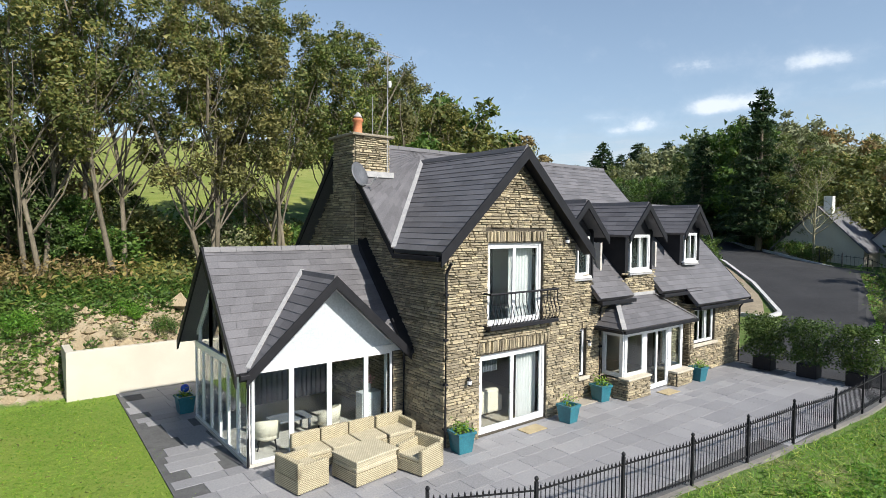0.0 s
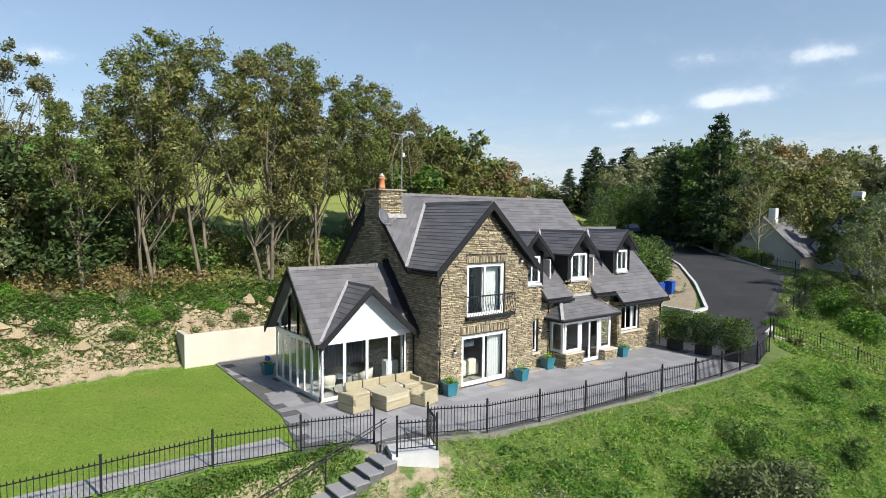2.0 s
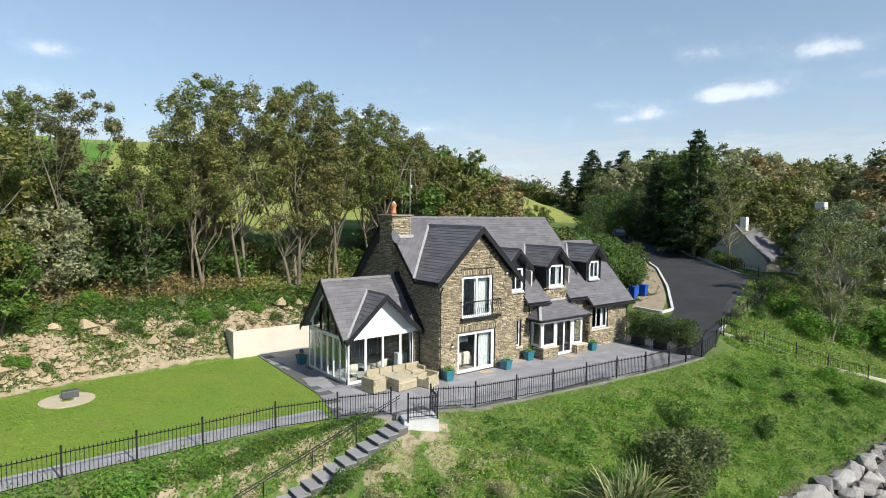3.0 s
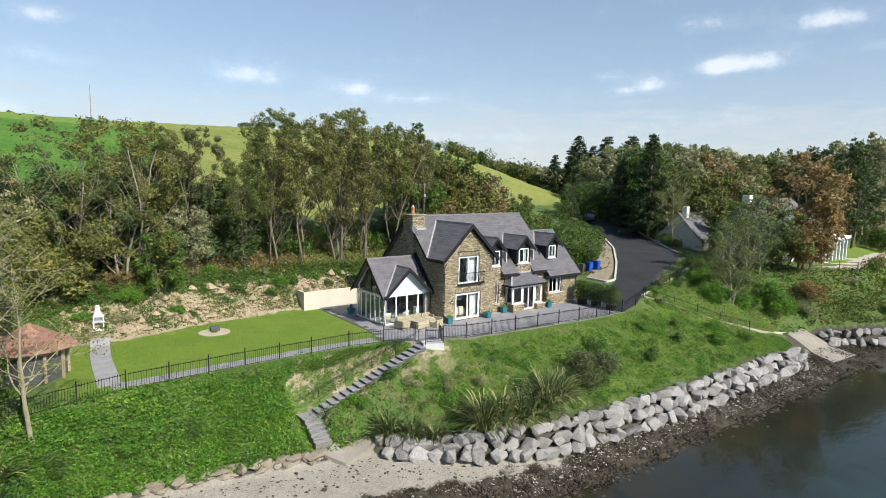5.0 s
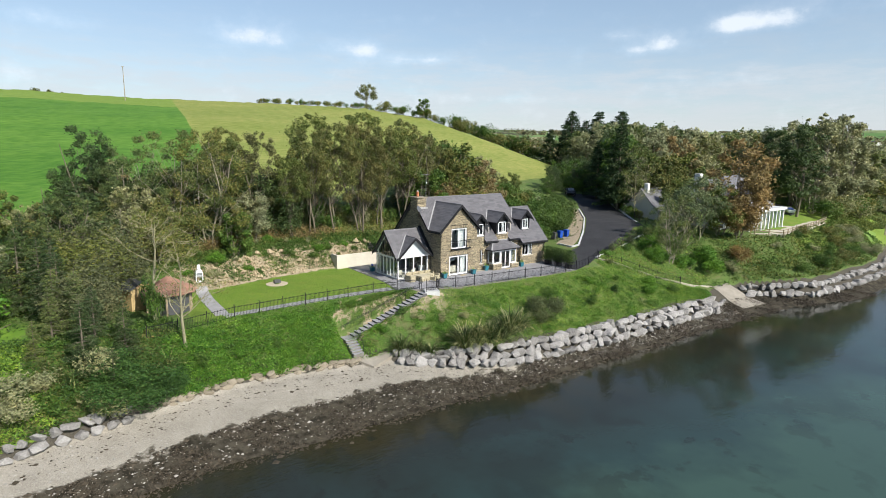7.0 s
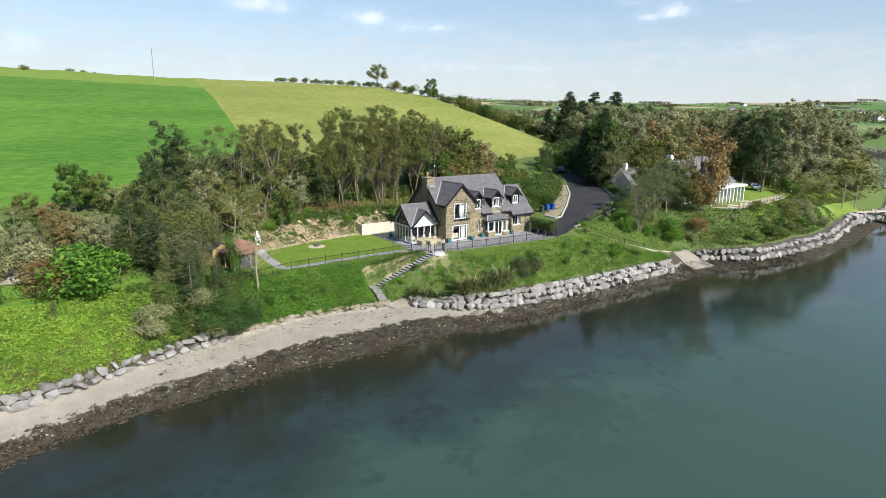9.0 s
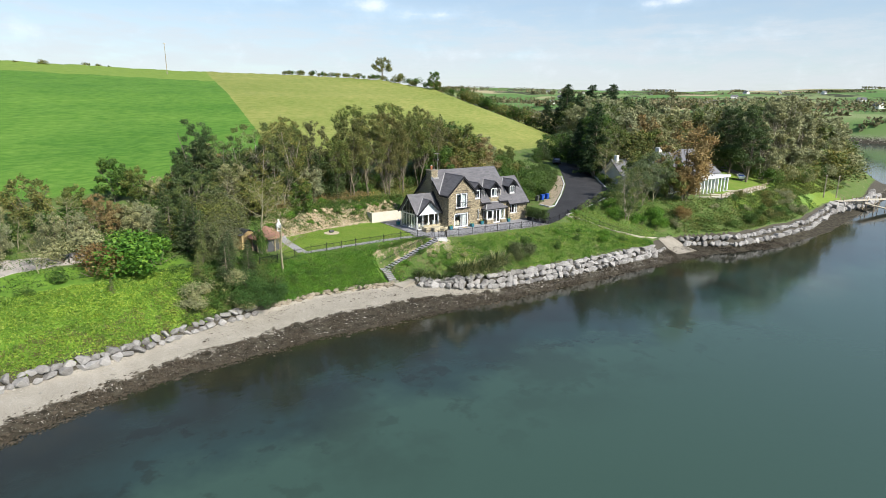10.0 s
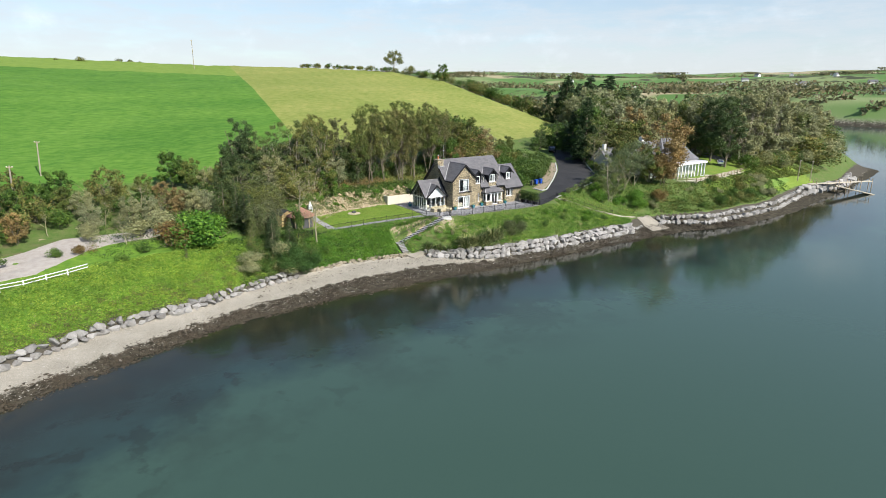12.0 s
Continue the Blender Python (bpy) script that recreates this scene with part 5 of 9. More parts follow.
def wall_along(name, pts, height, thick, material, label="", category="wall", cap=None, kind="structure", sink=0.4):
    bm = bmesh.new()
    for (xa, ya), (xb, yb) in zip(pts, pts[1:]):
        d = Vector((xb - xa, yb - ya, 0)).normalized()
        s = Vector((-d.y, d.x, 0)) * thick / 2
        za, zb = spot(xa, ya), spot(xb, yb)
        a, b = Vector((xa, ya, za - sink)), Vector((xb, yb, zb - sink))
        up = Vector((0, 0, height + sink))
        vs = [bm.verts.new(p) for p in (a - s, b - s, b + s, a + s, a - s + up, b - s + up, b + s + up, a + s + up)]
        for f in ((3, 2, 1, 0), (4, 5, 6, 7), (0, 1, 5, 4), (1, 2, 6, 5), (2, 3, 7, 6), (3, 0, 4, 7)):
            bm.faces.new([vs[i] for i in f])
    ob = part(name, bm, material)
    if cap:
        for (xa, ya), (xb, yb) in zip(pts, pts[1:]):
            d = Vector((xb - xa, yb - ya, 0)).normalized()
            s = Vector((-d.y, d.x, 0)) * (thick / 2 + 0.04)
            a, b = Vector((xa, ya, spot(xa, ya) + height)), Vector((xb, yb, spot(xb, yb) + height))
            part("coping", poly_prism(bmesh.new(), [a - s, b - s, b + s, a + s], (0, 0, 0.06)), cap, ob)
    return tagged(ob, label, category, kind=kind)


back_wall = part("retaining_wall", boxes((-7.6, 0.0, 10.85, 11.1, -0.3, 1.62), (-7.6, -7.35, 11.1, 12.4, -0.3, 1.62), bevel=0.02), M_CREAM)
tagged(back_wall, "cream rendered retaining wall at the lawn's end", "wall", kind="structure")
wall_along("kerb_line", [(23.4, -3.45), (33, -1.45), (40.9, 0.35), (45.9, 7.2), (58.7, 23.3)], 0.16, 0.2, M_GREYRENDER, "pale concrete kerb along the driveway", "kerb")
wall_along("bed_kerb", [(25.0, 4.6), (25.0, 2.2), (26.2, 1.9), (32.0, 5.9), (38.4, 11.0), (43.6, 16.6)], 0.2, 0.22, M_GREYRENDER, "pale concrete kerb round the gravel bed", "kerb")
sheet("gravel_bed", [(24.9, 5.0), (28.4, 6.6), (33.2, 10.2), (38.4, 15.0), (42.6, 19.5)], [(25.2, 2.3), (28.6, 3.9), (33.6, 7.5), (38.4, 11.3), (43.6, 16.8)], surface("tan_gravel", (0.22, 0.18, 0.12), (0.36, 0.30, 0.21), 1.5, 30, 0.95, 0.6, 0.02), 0.06, 4, 16, "tan gravel bed below the laurel hedge", "gravel")
wall_along("path_kerb", [(23.4, -3.7), (26, -5.2), (30, -8.1), (35, -10.9), (39.5, -11.2)], 0.14, 0.35, M_SILL, "pale concrete path edge running down to the slip", "kerb")
sheet("grass_strip", [(70, -14.6), (84, -14.2), (96, -11.4), (106, -8.6)], [(67, -16.6), (84, -16.4), (98, -13.2), (107, -10.6)], surface("mown_grass", (0.10, 0.20, 0.022), (0.17, 0.26, 0.045), 0.8, 14, 0.95, 0.5, 0.03), 0.07, 4, 16, "mown grass strip along the lower bank", "grass")
M_SLIP = surface("worn_concrete", (0.22, 0.195, 0.155), (0.33, 0.30, 0.25), 0.8, 25, 0.9, 0.4)
sheet("slipway", [(39.5, -11.2), (38.6, -14), (38.2, -16.5)], [(43.2, -11.6), (43.4, -14.4), (43.4, -17)], M_SLIP, 0.05, 4, 8, "worn concrete slipway down to the water", "slipway")


apron = part("concrete_apron", poly_prism(bmesh.new(), [(-14.4, -7.0, -4.62), (-12.9, -5.9, -4.35), (-10.6, -6.9, -4.25), (-10.9, -7.6, -4.45), (-13.6, -8.2, -4.95)], (0, 0, -0.5)), M_SLIP)
tagged(apron, "worn pale concrete apron at the foot of the steps", "apron", kind="structure")


# ---- railings ----
def spear(h):
    bm = bmesh.new()
    tube(bm, [(0, 0, 0.08), (0, 0, h - 0.1)], 0.0105, sides=5)
    lathe(bm, [(0.01, 0), (0.024, 0.03), (0.002, 0.11)], 5, pose(0, 0, h - 0.1))
    me = bpy.data.meshes.new("bar")
    bm.to_mesh(me)
    bm.free()
    me.materials.append(M_BLACK)
    return me


SPEAR = spear(1.05)
POST = bmesh.new()
box(POST, -0.03, 0.03, -0.03, 0.03, -0.12, 1.12)
lathe(POST, [(0.02, 0), (0.04, 0.035), (0.045, 0.06), (0.03, 0.09), (0.004, 0.11)], 8, pose(0, 0, 1.12))
POST_ME = bpy.data.meshes.new("post")
POST.to_mesh(POST_ME)
POST.free()
POST_ME.materials.append(M_BLACK)


def railing(a, b, gap=0.115, z=None, last=False, group="terrace railings"):
    """One panel of iron railing from plan point a to b, with its post at a."""
    za, zb = (spot(*a), spot(*b)) if z is None else (z, z)
    a, b = Vector((*a, za)), Vector((*b, zb))
    d = b - a
    flat = Vector((d.x, d.y, 0))
    yaw = math.atan2(d.y, d.x)
    thing = empty("railing_panel", Matrix.Translation(a) @ Matrix.Rotation(yaw, 4, "Z"))
    tagged(thing, "black iron railing panel with spear-topped bars", "railing", group)
    L, rise_z = flat.length, d.z
    ends = [0.0, L] if last else [0.0]
    for e in ends:
        ob = new("post", POST_ME)
        ob.parent, ob.location = thing, (e, 0, rise_z * e / L)
    for h, r in ((0.93, 0.02), (0.12, 0.018)):
        bm = bmesh.new()
        poly_prism(bm, [(0, -r / 2, h), (L, -r / 2, h + rise_z), (L, -r / 2, h + rise_z + r * 1.6), (0, -r / 2, h + r * 1.6)], (0, r, 0))
        part("rail", bm, M_BLACK, thing)
    n = max(2, round(L / gap))
    for k in range(1, n):
        ob = new("bar", SPEAR)
        ob.parent, ob.location = thing, (L * k / n, 0, rise_z * k / n)
    return thing


def railing_run(pts, step=2.35, z=None, group="terrace railings", gap=0.115):
    pts = [Vector((*p, 0)) for p in pts]
    for i, (a, b) in enumerate(zip(pts, pts[1:])):
        n = max(1, round((b - a).length / step))
        for k in range(n):
            p, q = a.lerp(b, k / n), a.lerp(b, (k + 1) / n)
            railing((p.x, p.y), (q.x, q.y), gap, z, i == len(pts) - 2 and k == n - 1, group)


railing_run([(-3.35, -3.68), (-1.45, -4.6), (0.9, -4.91), (3.17, -5.22), (5.56, -5.41), (7.96, -5.59), (10.25, -5.88), (12.65, -5.9), (16.5, -5.88)], z=0.03)
railing_run([(-7.35, -2.3), (-5.1, -3.05)], z=0.03)
railing_run([(-3.35, -3.68), (-3.75, -4.72), (-4.95, -4.2)], 1.5, z=0.03)
railing_run([(-7.35, -2.3), (-9.9, -1.75), (-12.8, -1.85), (-17.3, -1.9), (-24.0, -2.3), (-31, -2.9)], group="lawn railings", gap=0.13)
railing_run([(16.5, -5.88), (19.8, -5.1), (23.2, -3.75), (33, -1.75), (41.2, 0.1), (46, 6.6)], 2.6, group="driveway railings", gap=0.42)
railing_run([(23.2, -3.95), (26, -5.6), (30, -8.5), (33, -10.2)], 2.4, group="path railings", gap=0.2)

# landing and steps to the shore
landing = part("landing_block", poly_prism(bmesh.new(), [(-5.1, -4.15, 0.0), (-3.75, -4.85, 0.0), (-3.25, -3.6, 0.0), (-4.7, -3.1, 0.0)], (0, 0, -1.0)), M_GREYRENDER)
tagged(landing, "grey concrete landing at the head of the steps", "landing", kind="structure")
stair = empty("stairway", pose(-5.0, -3.85, 0))
tagged(stair, "grey stone steps running down the bank", "stairway", kind="structure")
STEPS, RISE, RUN = 17, 0.183, 0.5
for k in range(STEPS):
    bm = boxes((-RUN * (k + 1) - 0.05, -RUN * k, -0.48, 0.45, -RISE * (k + 1) - 0.045, -RISE * (k + 1)), bevel=0.008)
    part("tread", bm, M_PAVE, stair)
    # risers get the dark joint colour, which paints in their shade
    bm = boxes((-RUN * (k + 1), -RUN * k - 0.01, -0.46, 0.43, -RISE * (k + 1) - 0.75, -RISE * (k + 1) - 0.045))
    part("riser", bm, M_GROUT_RISER_SHADE, stair)
for k in range(6):
    zz, yy = -RISE * (STEPS + 1 + k), -0.55 - 0.3 * k
    part("tread", boxes((-RUN * STEPS - 1.1, -RUN * STEPS, yy - 0.34, yy + (1.05 if k == 0 else 0), zz - 0.06, zz), bevel=0.01), M_PAVE, stair)
    part("riser", boxes((-RUN * STEPS - 1.1, -RUN * STEPS, yy - 0.3, yy + (1.0 if k == 0 else 0), zz - 0.7, zz - 0.06)), M_STEP, stair)
hr = empty("handrail", pose(-5.0, -3.85, 0))
tagged(hr, "black metal handrail beside the shore steps", "handrail")
lx, lz = -RUN * STEPS, -RISE * STEPS
for yy in (-0.58, 0.52):
    if yy < 0:
        for up in (0.9,):
            part("rail", tube(bmesh.new(), [(lx * 0.92, yy, lz * 0.92 + up), (lx, yy, lz + up), (lx, yy - 1.6, lz - 1.15 + up)], 0.022, sides=6), M_BLACK, hr)
    else:
        for up in (0.88, 0.76):
            part("rail", tube(bmesh.new(), [(0.2, yy, up), (lx - 0.9, yy, lz + up - 0.1)], 0.017, sides=6), M_BLACK, hr)
        for k in range(0, STEPS + 1, 4):
            part("baluster", tube(bmesh.new(), [(-RUN * k, yy, -RISE * k - 0.3), (-RUN * k, yy, -RISE * k + 0.9)], 0.02, sides=6), M_BLACK, hr)
part("baluster", tube(bmesh.new(), [(lx, -2.2, lz - 1.5), (lx, -2.2, lz - 0.3)], 0.02, sides=6), M_BLACK, hr)


# ---- things on the terrace ----
def planter(x, y, size=0.5, plants=45, seed=1, label="square teal glazed planter with green leaves"):
    p = empty("planter", pose(x, y, 0.0, 0, 0, random.Random(seed).uniform(-6, 6)))
    tagged(p, label, "planter", "teal planters")
    bm = bmesh.new()
    a, b, h, t = size * 0.39, size * 0.5, size * 1.08, 0.035
    rings = [(a, 0.0), (b, h - 0.07), (b + 0.03, h - 0.07), (b + 0.03, h), (b - t, h), (b - t - 0.02, h - 0.1)]
    vs = [[bm.verts.new((sx * r, sy * r, z)) for sx, sy in ((-1, -1), (1, -1), (1, 1), (-1, 1))] for r, z in rings]
    for q, r in zip(vs, vs[1:]):
        for k in range(4):
            bm.faces.new((q[k], q[(k + 1) % 4], r[(k + 1) % 4], r[k]))
    bm.faces.new(vs[0][::-1])
    part("pot", bm, M_TEAL, p)
    part("soil", boxes((-b + t, b - t, -b + t, b - t, h - 0.14, h - 0.1)), M_MORTAR, p)
    rng = np.random.default_rng(seed)
    part_leaves(p, "foliage", rng, plants * 5, lambda n: rng.normal(0, 1, (n, 3)) * [b * 0.5, b * 0.5, 0.11] + [0, 0, h + 0.07], 0.09, M_LEAF_BRIGHT)
    return p


def cards(rng, P, size, up=0.25, slim=0.55, out=None):
    """Small pointed leaves at points P, turned towards the light or outwards from their bough as leaves are."""
    n = len(P)
    d = rng.normal(0, 1, (n, 3))
    d[:, 2] = np.abs(d[:, 2]) * up + (d[:, 2] * (1 - up))
    d /= np.linalg.norm(d, axis=1, keepdims=True)
    face = rng.normal(0, 0.9, (n, 3)) + np.array(SUN_TO) * 0.4 + [0, 0, 0.25]
    if out is not None:
        face = rng.normal(0, 0.45, (n, 3)) + out + [0, 0, 0.25]
    s = np.cross(face, d)
    s /= np.linalg.norm(s, axis=1, keepdims=True) + 1e-9
    L = size * rng.uniform(0.6, 1.4, (n, 1))
    a, b = d * L, s * L * slim
    V = np.stack([P - a * 0.5 - b * 0.35, P + b * 0.65, P + a * 0.6], 1).reshape(-1, 3)
    return V, np.arange(3 * n).reshape(n, 3)


def part_leaves(parent, name, rng, n, where, size, material, slim=0.55):
    V, F = cards(rng, where(n), size, slim=slim)
    return raw(name, V, F, material, parent)


planter(0.22, -0.42, 0.52, 40, 1)
planter(4.35, -0.62, 0.5, 14, 2, "square teal glazed planter with a few sprouts")
planter(6.95, 0.1, 0.52, 30, 3)
planter(12.25, -0.6, 0.5, 24, 4)
planter(-4.75, 7.3, 0.5, 20, 5, "teal planter with a blue ball beside the sunroom")
bm = bmesh.new()
bmesh.ops.create_uvsphere(bm, u_segments=20, v_segments=12, radius=0.13, matrix=pose(-4.75, 7.3, 0.76))
tagged(part("garden_ball", bm, surface("blue_glaze", (0.02, 0.06, 0.38), (0.03, 0.09, 0.5), 3, 20, 0.15, 0), smooth=True), "shiny cobalt blue ball resting on a planter", "ornament")
for x, y in ((2.95, -0.42), (9.75, -0.78)):
    tagged(part("doormat", boxes((x - 0.4, x + 0.4, y - 0.25, y + 0.22, 0.0, 0.025), bevel=0.008), surface("coir", (0.34, 0.27, 0.15), (0.44, 0.36, 0.22), 4, 80, 0.95, 0.6)), "brown coir doormat on the paving", "doormat")


def rattan(name, x, y, yaw, w=0.78, d=0.8, back=True, arms=(), h=0.74, label=""):
    """A woven garden seat: base, seat cushion, backrest and arms. It faces its own -y."""
    s = empty(name, pose(x, y, 0, 0, 0, yaw))
    tagged(s, label or "woven natural rattan sofa section with a flat cushion", "garden sofa", "rattan garden furniture")
    part("base", boxes((-w / 2, w / 2, -d / 2, d / 2, 0.03, 0.33), bevel=0.02), M_RATTAN, s)
    part("cushion", boxes((-w / 2 + 0.01, w / 2 - 0.01, -d / 2 + 0.005, d / 2 - (0.14 if back else 0.01), 0.335, 0.44), bevel=0.03), M_RATTAN_C, s)
    if back:
        part("backrest", boxes((-w / 2, w / 2, d / 2 - 0.14, d / 2, 0.335, h), bevel=0.03), M_RATTAN, s)
    for sg in arms:
        part("armrest", boxes((sg * w / 2 - (0.13 if sg > 0 else 0), sg * w / 2 + (0.13 if sg < 0 else 0), -d / 2, d / 2, 0.3, h - 0.1), bevel=0.03), M_RATTAN, s)
    for sx in (-1, 1):
        for sy_ in (-1, 1):
            part("foot", boxes((sx * (w / 2 - 0.06) - 0.025, sx * (w / 2 - 0.06) + 0.025, sy_ * (d / 2 - 0.06) - 0.025, sy_ * (d / 2 - 0.06) + 0.025, 0, 0.035)), M_BLACK, s)
    return s


M_RATTAN_C = weave_mat("woven_cushion", (0.40, 0.355, 0.245), (0.60, 0.54, 0.39))
rattan("garden_sofa", -3.32, 1.22, 0)
rattan("garden_sofa", -2.52, 1.2, 0)
rattan("garden_sofa", -1.72, 1.18, 0)
rattan("garden_sofa", -0.86, 1.14, 0, 0.86, arms=(1,), label="woven rattan corner sofa section with a raised arm")
rattan("garden_chair", -3.98, 0.3, 100, 0.95, 0.85, arms=(-1, 1), label="woven rattan armchair turned towards the table")
rattan("garden_chair", -1.28, -0.6, -75, 0.85, 0.85, arms=(-1, 1), label="woven rattan armchair with a low back")
rt = rattan("garden_table", -2.55, -0.12, 8, 1.25, 0.95, back=False, label="woven rattan low table with a flat top")
rt["category"] = "garden table"
part("tabletop", boxes((-0.64, 0.64, -0.49, 0.49, 0.56, 0.62), (-0.6, 0.6, -0.45, 0.45, 0.44, 0.56), bevel=0.015), M_RATTAN_C, rt)


def tub_chair(x, y, yaw):
    """A small upholstered tub chair on four slim legs."""
    c = empty("tub_chair", pose(x, y, 0.06, 0, 0, yaw))
    tagged(c, "cream upholstered tub chair on dark legs in the sunroom", "chair", "sunroom chairs")
    part("seat", lathe(bmesh.new(), [(0.26, 0.26), (0.31, 0.3), (0.31, 0.4), (0.28, 0.44)], 20), M_CUSHION, c, smooth=True)
    bm = bmesh.new()
    n = 18
    rows = []
    for r, z in ((0.30, 0.3), (0.33, 0.58), (0.35, 0.82), (0.28, 0.82), (0.26, 0.58), (0.24, 0.3)):
        rows.append([bm.verts.new((r * math.sin(a), r * math.cos(a), z - 0.22 * (abs(a) / 2.2) ** 2 * (z > 0.4))) for a in np.linspace(-2.2, 2.2, n)])
    for p, q in zip(rows, rows[1:] + rows[:1]):
        for k in range(n - 1):
            bm.faces.new((p[k], p[k + 1], q[k + 1], q[k]))
    for e in (0, n - 1):
        bm.faces.new([r[e] for r in rows])
    bmesh.ops.recalc_face_normals(bm, faces=bm.faces[:])
    part("backrest", bm, M_CUSHION, c, smooth=True)
    for sx in (-1, 1):
        for s2 in (-1, 1):
            part("leg", tube(bmesh.new(), [(sx * 0.24, s2 * 0.24, 0), (sx * 0.19, s2 * 0.19, 0.3)], 0.015, 0.02, 6), M_BLACK, c)


tub_chair(-3.85, 2.75, 160)
tub_chair(-2.05, 2.75, 215)
table = empty("coffee_table", pose(-2.9, 3.5, 0.06))
tagged(table, "low dark wooden coffee table in the sunroom", "table")
part("tabletop", boxes((-0.55, 0.55, -0.35, 0.35, 0.4, 0.45), bevel=0.01), M_BLIND, table)
for sx in (-1, 1):
    for s2 in (-1, 1):
        part("leg", boxes((sx * 0.48 - 0.03, sx * 0.48 + 0.03, s2 * 0.28 - 0.03, s2 * 0.28 + 0.03, 0, 0.4)), M_BLIND, table)
cab = part("cabinet", boxes((-0.95, -0.3, 2.75, 3.15, 0.06, 0.98), bevel=0.015), M_WHITE)
tagged(cab, "white painted sideboard beside the sunroom glass", "cabinet")
vase = empty("flower_vase", pose(-0.6, 2.95, 0.98))
tagged(vase, "white vase holding pink flowers on the sideboard", "vase")
part("vase_body", lathe(bmesh.new(), [(0.05, 0), (0.08, 0.08), (0.05, 0.2), (0.06, 0.22)], 14), M_WHITE, vase, smooth=True)
rngv = np.random.default_rng(8)
part_leaves(vase, "bloom", rngv, 60, lambda n: rngv.normal(0, 0.08, (n, 3)) + [0, 0, 0.32], 0.07, surface("pink_petals", (0.6, 0.2, 0.25), (0.75, 0.4, 0.42), 5, 30, 0.7, 0), 0.9)
def armchair(x, y, z, yaw, label):
    """A deep upholstered armchair: base, seat cushion, rolled arms and back."""
    c = empty("armchair", pose(x, y, z, 0, 0, yaw))
    tagged(c, label, "armchair", "sitting room armchairs")
    part("base", boxes((-0.42, 0.42, -0.42, 0.42, 0.08, 0.3), bevel=0.03), M_CUSHION, c)
    part("seat_cushion", boxes((-0.3, 0.3, -0.44, 0.26, 0.3, 0.46), bevel=0.05), M_CUSHION, c)
    part("backrest", boxes((-0.42, 0.42, 0.24, 0.46, 0.3, 0.92), bevel=0.07), M_CUSHION, c)
    for s in (-1, 1):
        part("armrest", boxes((s * 0.36 - 0.1, s * 0.36 + 0.1, -0.44, 0.36, 0.3, 0.64), bevel=0.06), M_CUSHION, c)
        part("foot", boxes((s * 0.34 - 0.03, s * 0.34 + 0.03, -0.38, -0.32, 0, 0.09), (s * 0.34 - 0.03, s * 0.34 + 0.03, 0.32, 0.38, 0, 0.09)), M_BLACK, c)


armchair(2.0, 1.55, 0.02, 25, "cream upholstered armchair inside the patio door")
curtain("vertical_blind", -4.4, -0.2, SY1 - 0.2, 0.1, 2.3, 24, M_BLIND, "dark striped vertical blind along the sunroom's back")
curtain("vertical_blind", 1.25, 2.3, 0.45, 1.7, 2.25, 10, M_BLIND, "dark vertical blind drawn inside the patio door")
curtain("curtain", 3.1, 3.95, 0.42, 0.08, 2.28, 7)
curtain("curtain", 2.75, 3.75, 0.45, 3.05, 5.45, 8)
curtain("curtain", 1.5, 1.95, 0.5, 3.05, 5.45, 4)
curtain("curtain", -0.55, -0.12, 2.2, 0.1, 2.3, 4, label="white pleated curtain gathered inside the sunroom")
for a, b, yy, z0, z1 in ((9.25, 9.6, 0.85, 4.4, 5.65), (10.15, 10.45, 0.85, 4.4, 5.65), (13.75, 13.95, 1.2, 4.6, 5.7), (14.5, 14.68, 1.2, 4.6, 5.7), (13.05, 13.4, 0.4, 1.25, 2.6), (14.4, 14.7, 0.4, 1.25, 2.6)):
    curtain("curtain", a, b, yy, z0, z1, 4)
sofa = empty("sofa", pose(2.1, 1.55, 0.03, 0, 0, 180))
tagged(sofa, "beige upholstered sofa seen through the patio door", "sofa")
part("seat", boxes((-0.95, 0.95, -0.45, 0.3, 0.08, 0.45), bevel=0.06), M_CUSHION, sofa)
part("backrest", boxes((-0.95, 0.95, 0.2, 0.48, 0.1, 0.85), bevel=0.08), M_CUSHION, sofa)
for sg in (-1, 1):
    part("armrest", boxes((sg * 1.0 - 0.13, sg * 1.0 + 0.13, -0.45, 0.45, 0.08, 0.62), bevel=0.08), M_CUSHION, sofa)
part("scatter_cushion", boxes((-0.3, 0.15, 0.0, 0.16, 0.46, 0.84), bevel=0.06), M_CURTAIN, sofa)

# balcony railing with bowed bars
bal = empty("balcony_railing", pose(1.33, -0.02, 3.1))
tagged(bal, "black wrought iron balcony railing with bowed bars", "railing")
BW = 2.85
for z, r in ((0.06, 0.026), (0.98, 0.032)):
    part("rail", tube(bmesh.new(), [(0, 0, z), (0, -0.28, z), (BW, -0.28, z), (BW, 0, z)], r, sides=6), M_BLACK, bal)
part("base_plate", boxes((0, BW, -0.3, 0, -0.03, 0.05)), M_BLACK, bal)
bow = bmesh.new()
tube(bow, [(0, -0.28, 0.06), (0, -0.36, 0.18), (0, -0.40, 0.32), (0, -0.34, 0.5), (0, -0.285, 0.68), (0, -0.28, 0.98)], 0.013, sides=5)
BOW = bpy.data.meshes.new("bowed_bar")
bow.to_mesh(BOW)
bow.free()
BOW.materials.append(M_BLACK)
for k in range(19):
    ob = new("bowed_bar", BOW)
    ob.parent, ob.location = bal, (0.06 + (BW - 0.12) * k / 18, 0, 0)
for xx in (0, BW):
    part("scroll", tube(bmesh.new(), [(xx, -0.1, 0.06), (xx, -0.2, 0.3), (xx, -0.08, 0.6), (xx, -0.1, 0.98)], 0.009, sides=5), M_BLACK, bal)


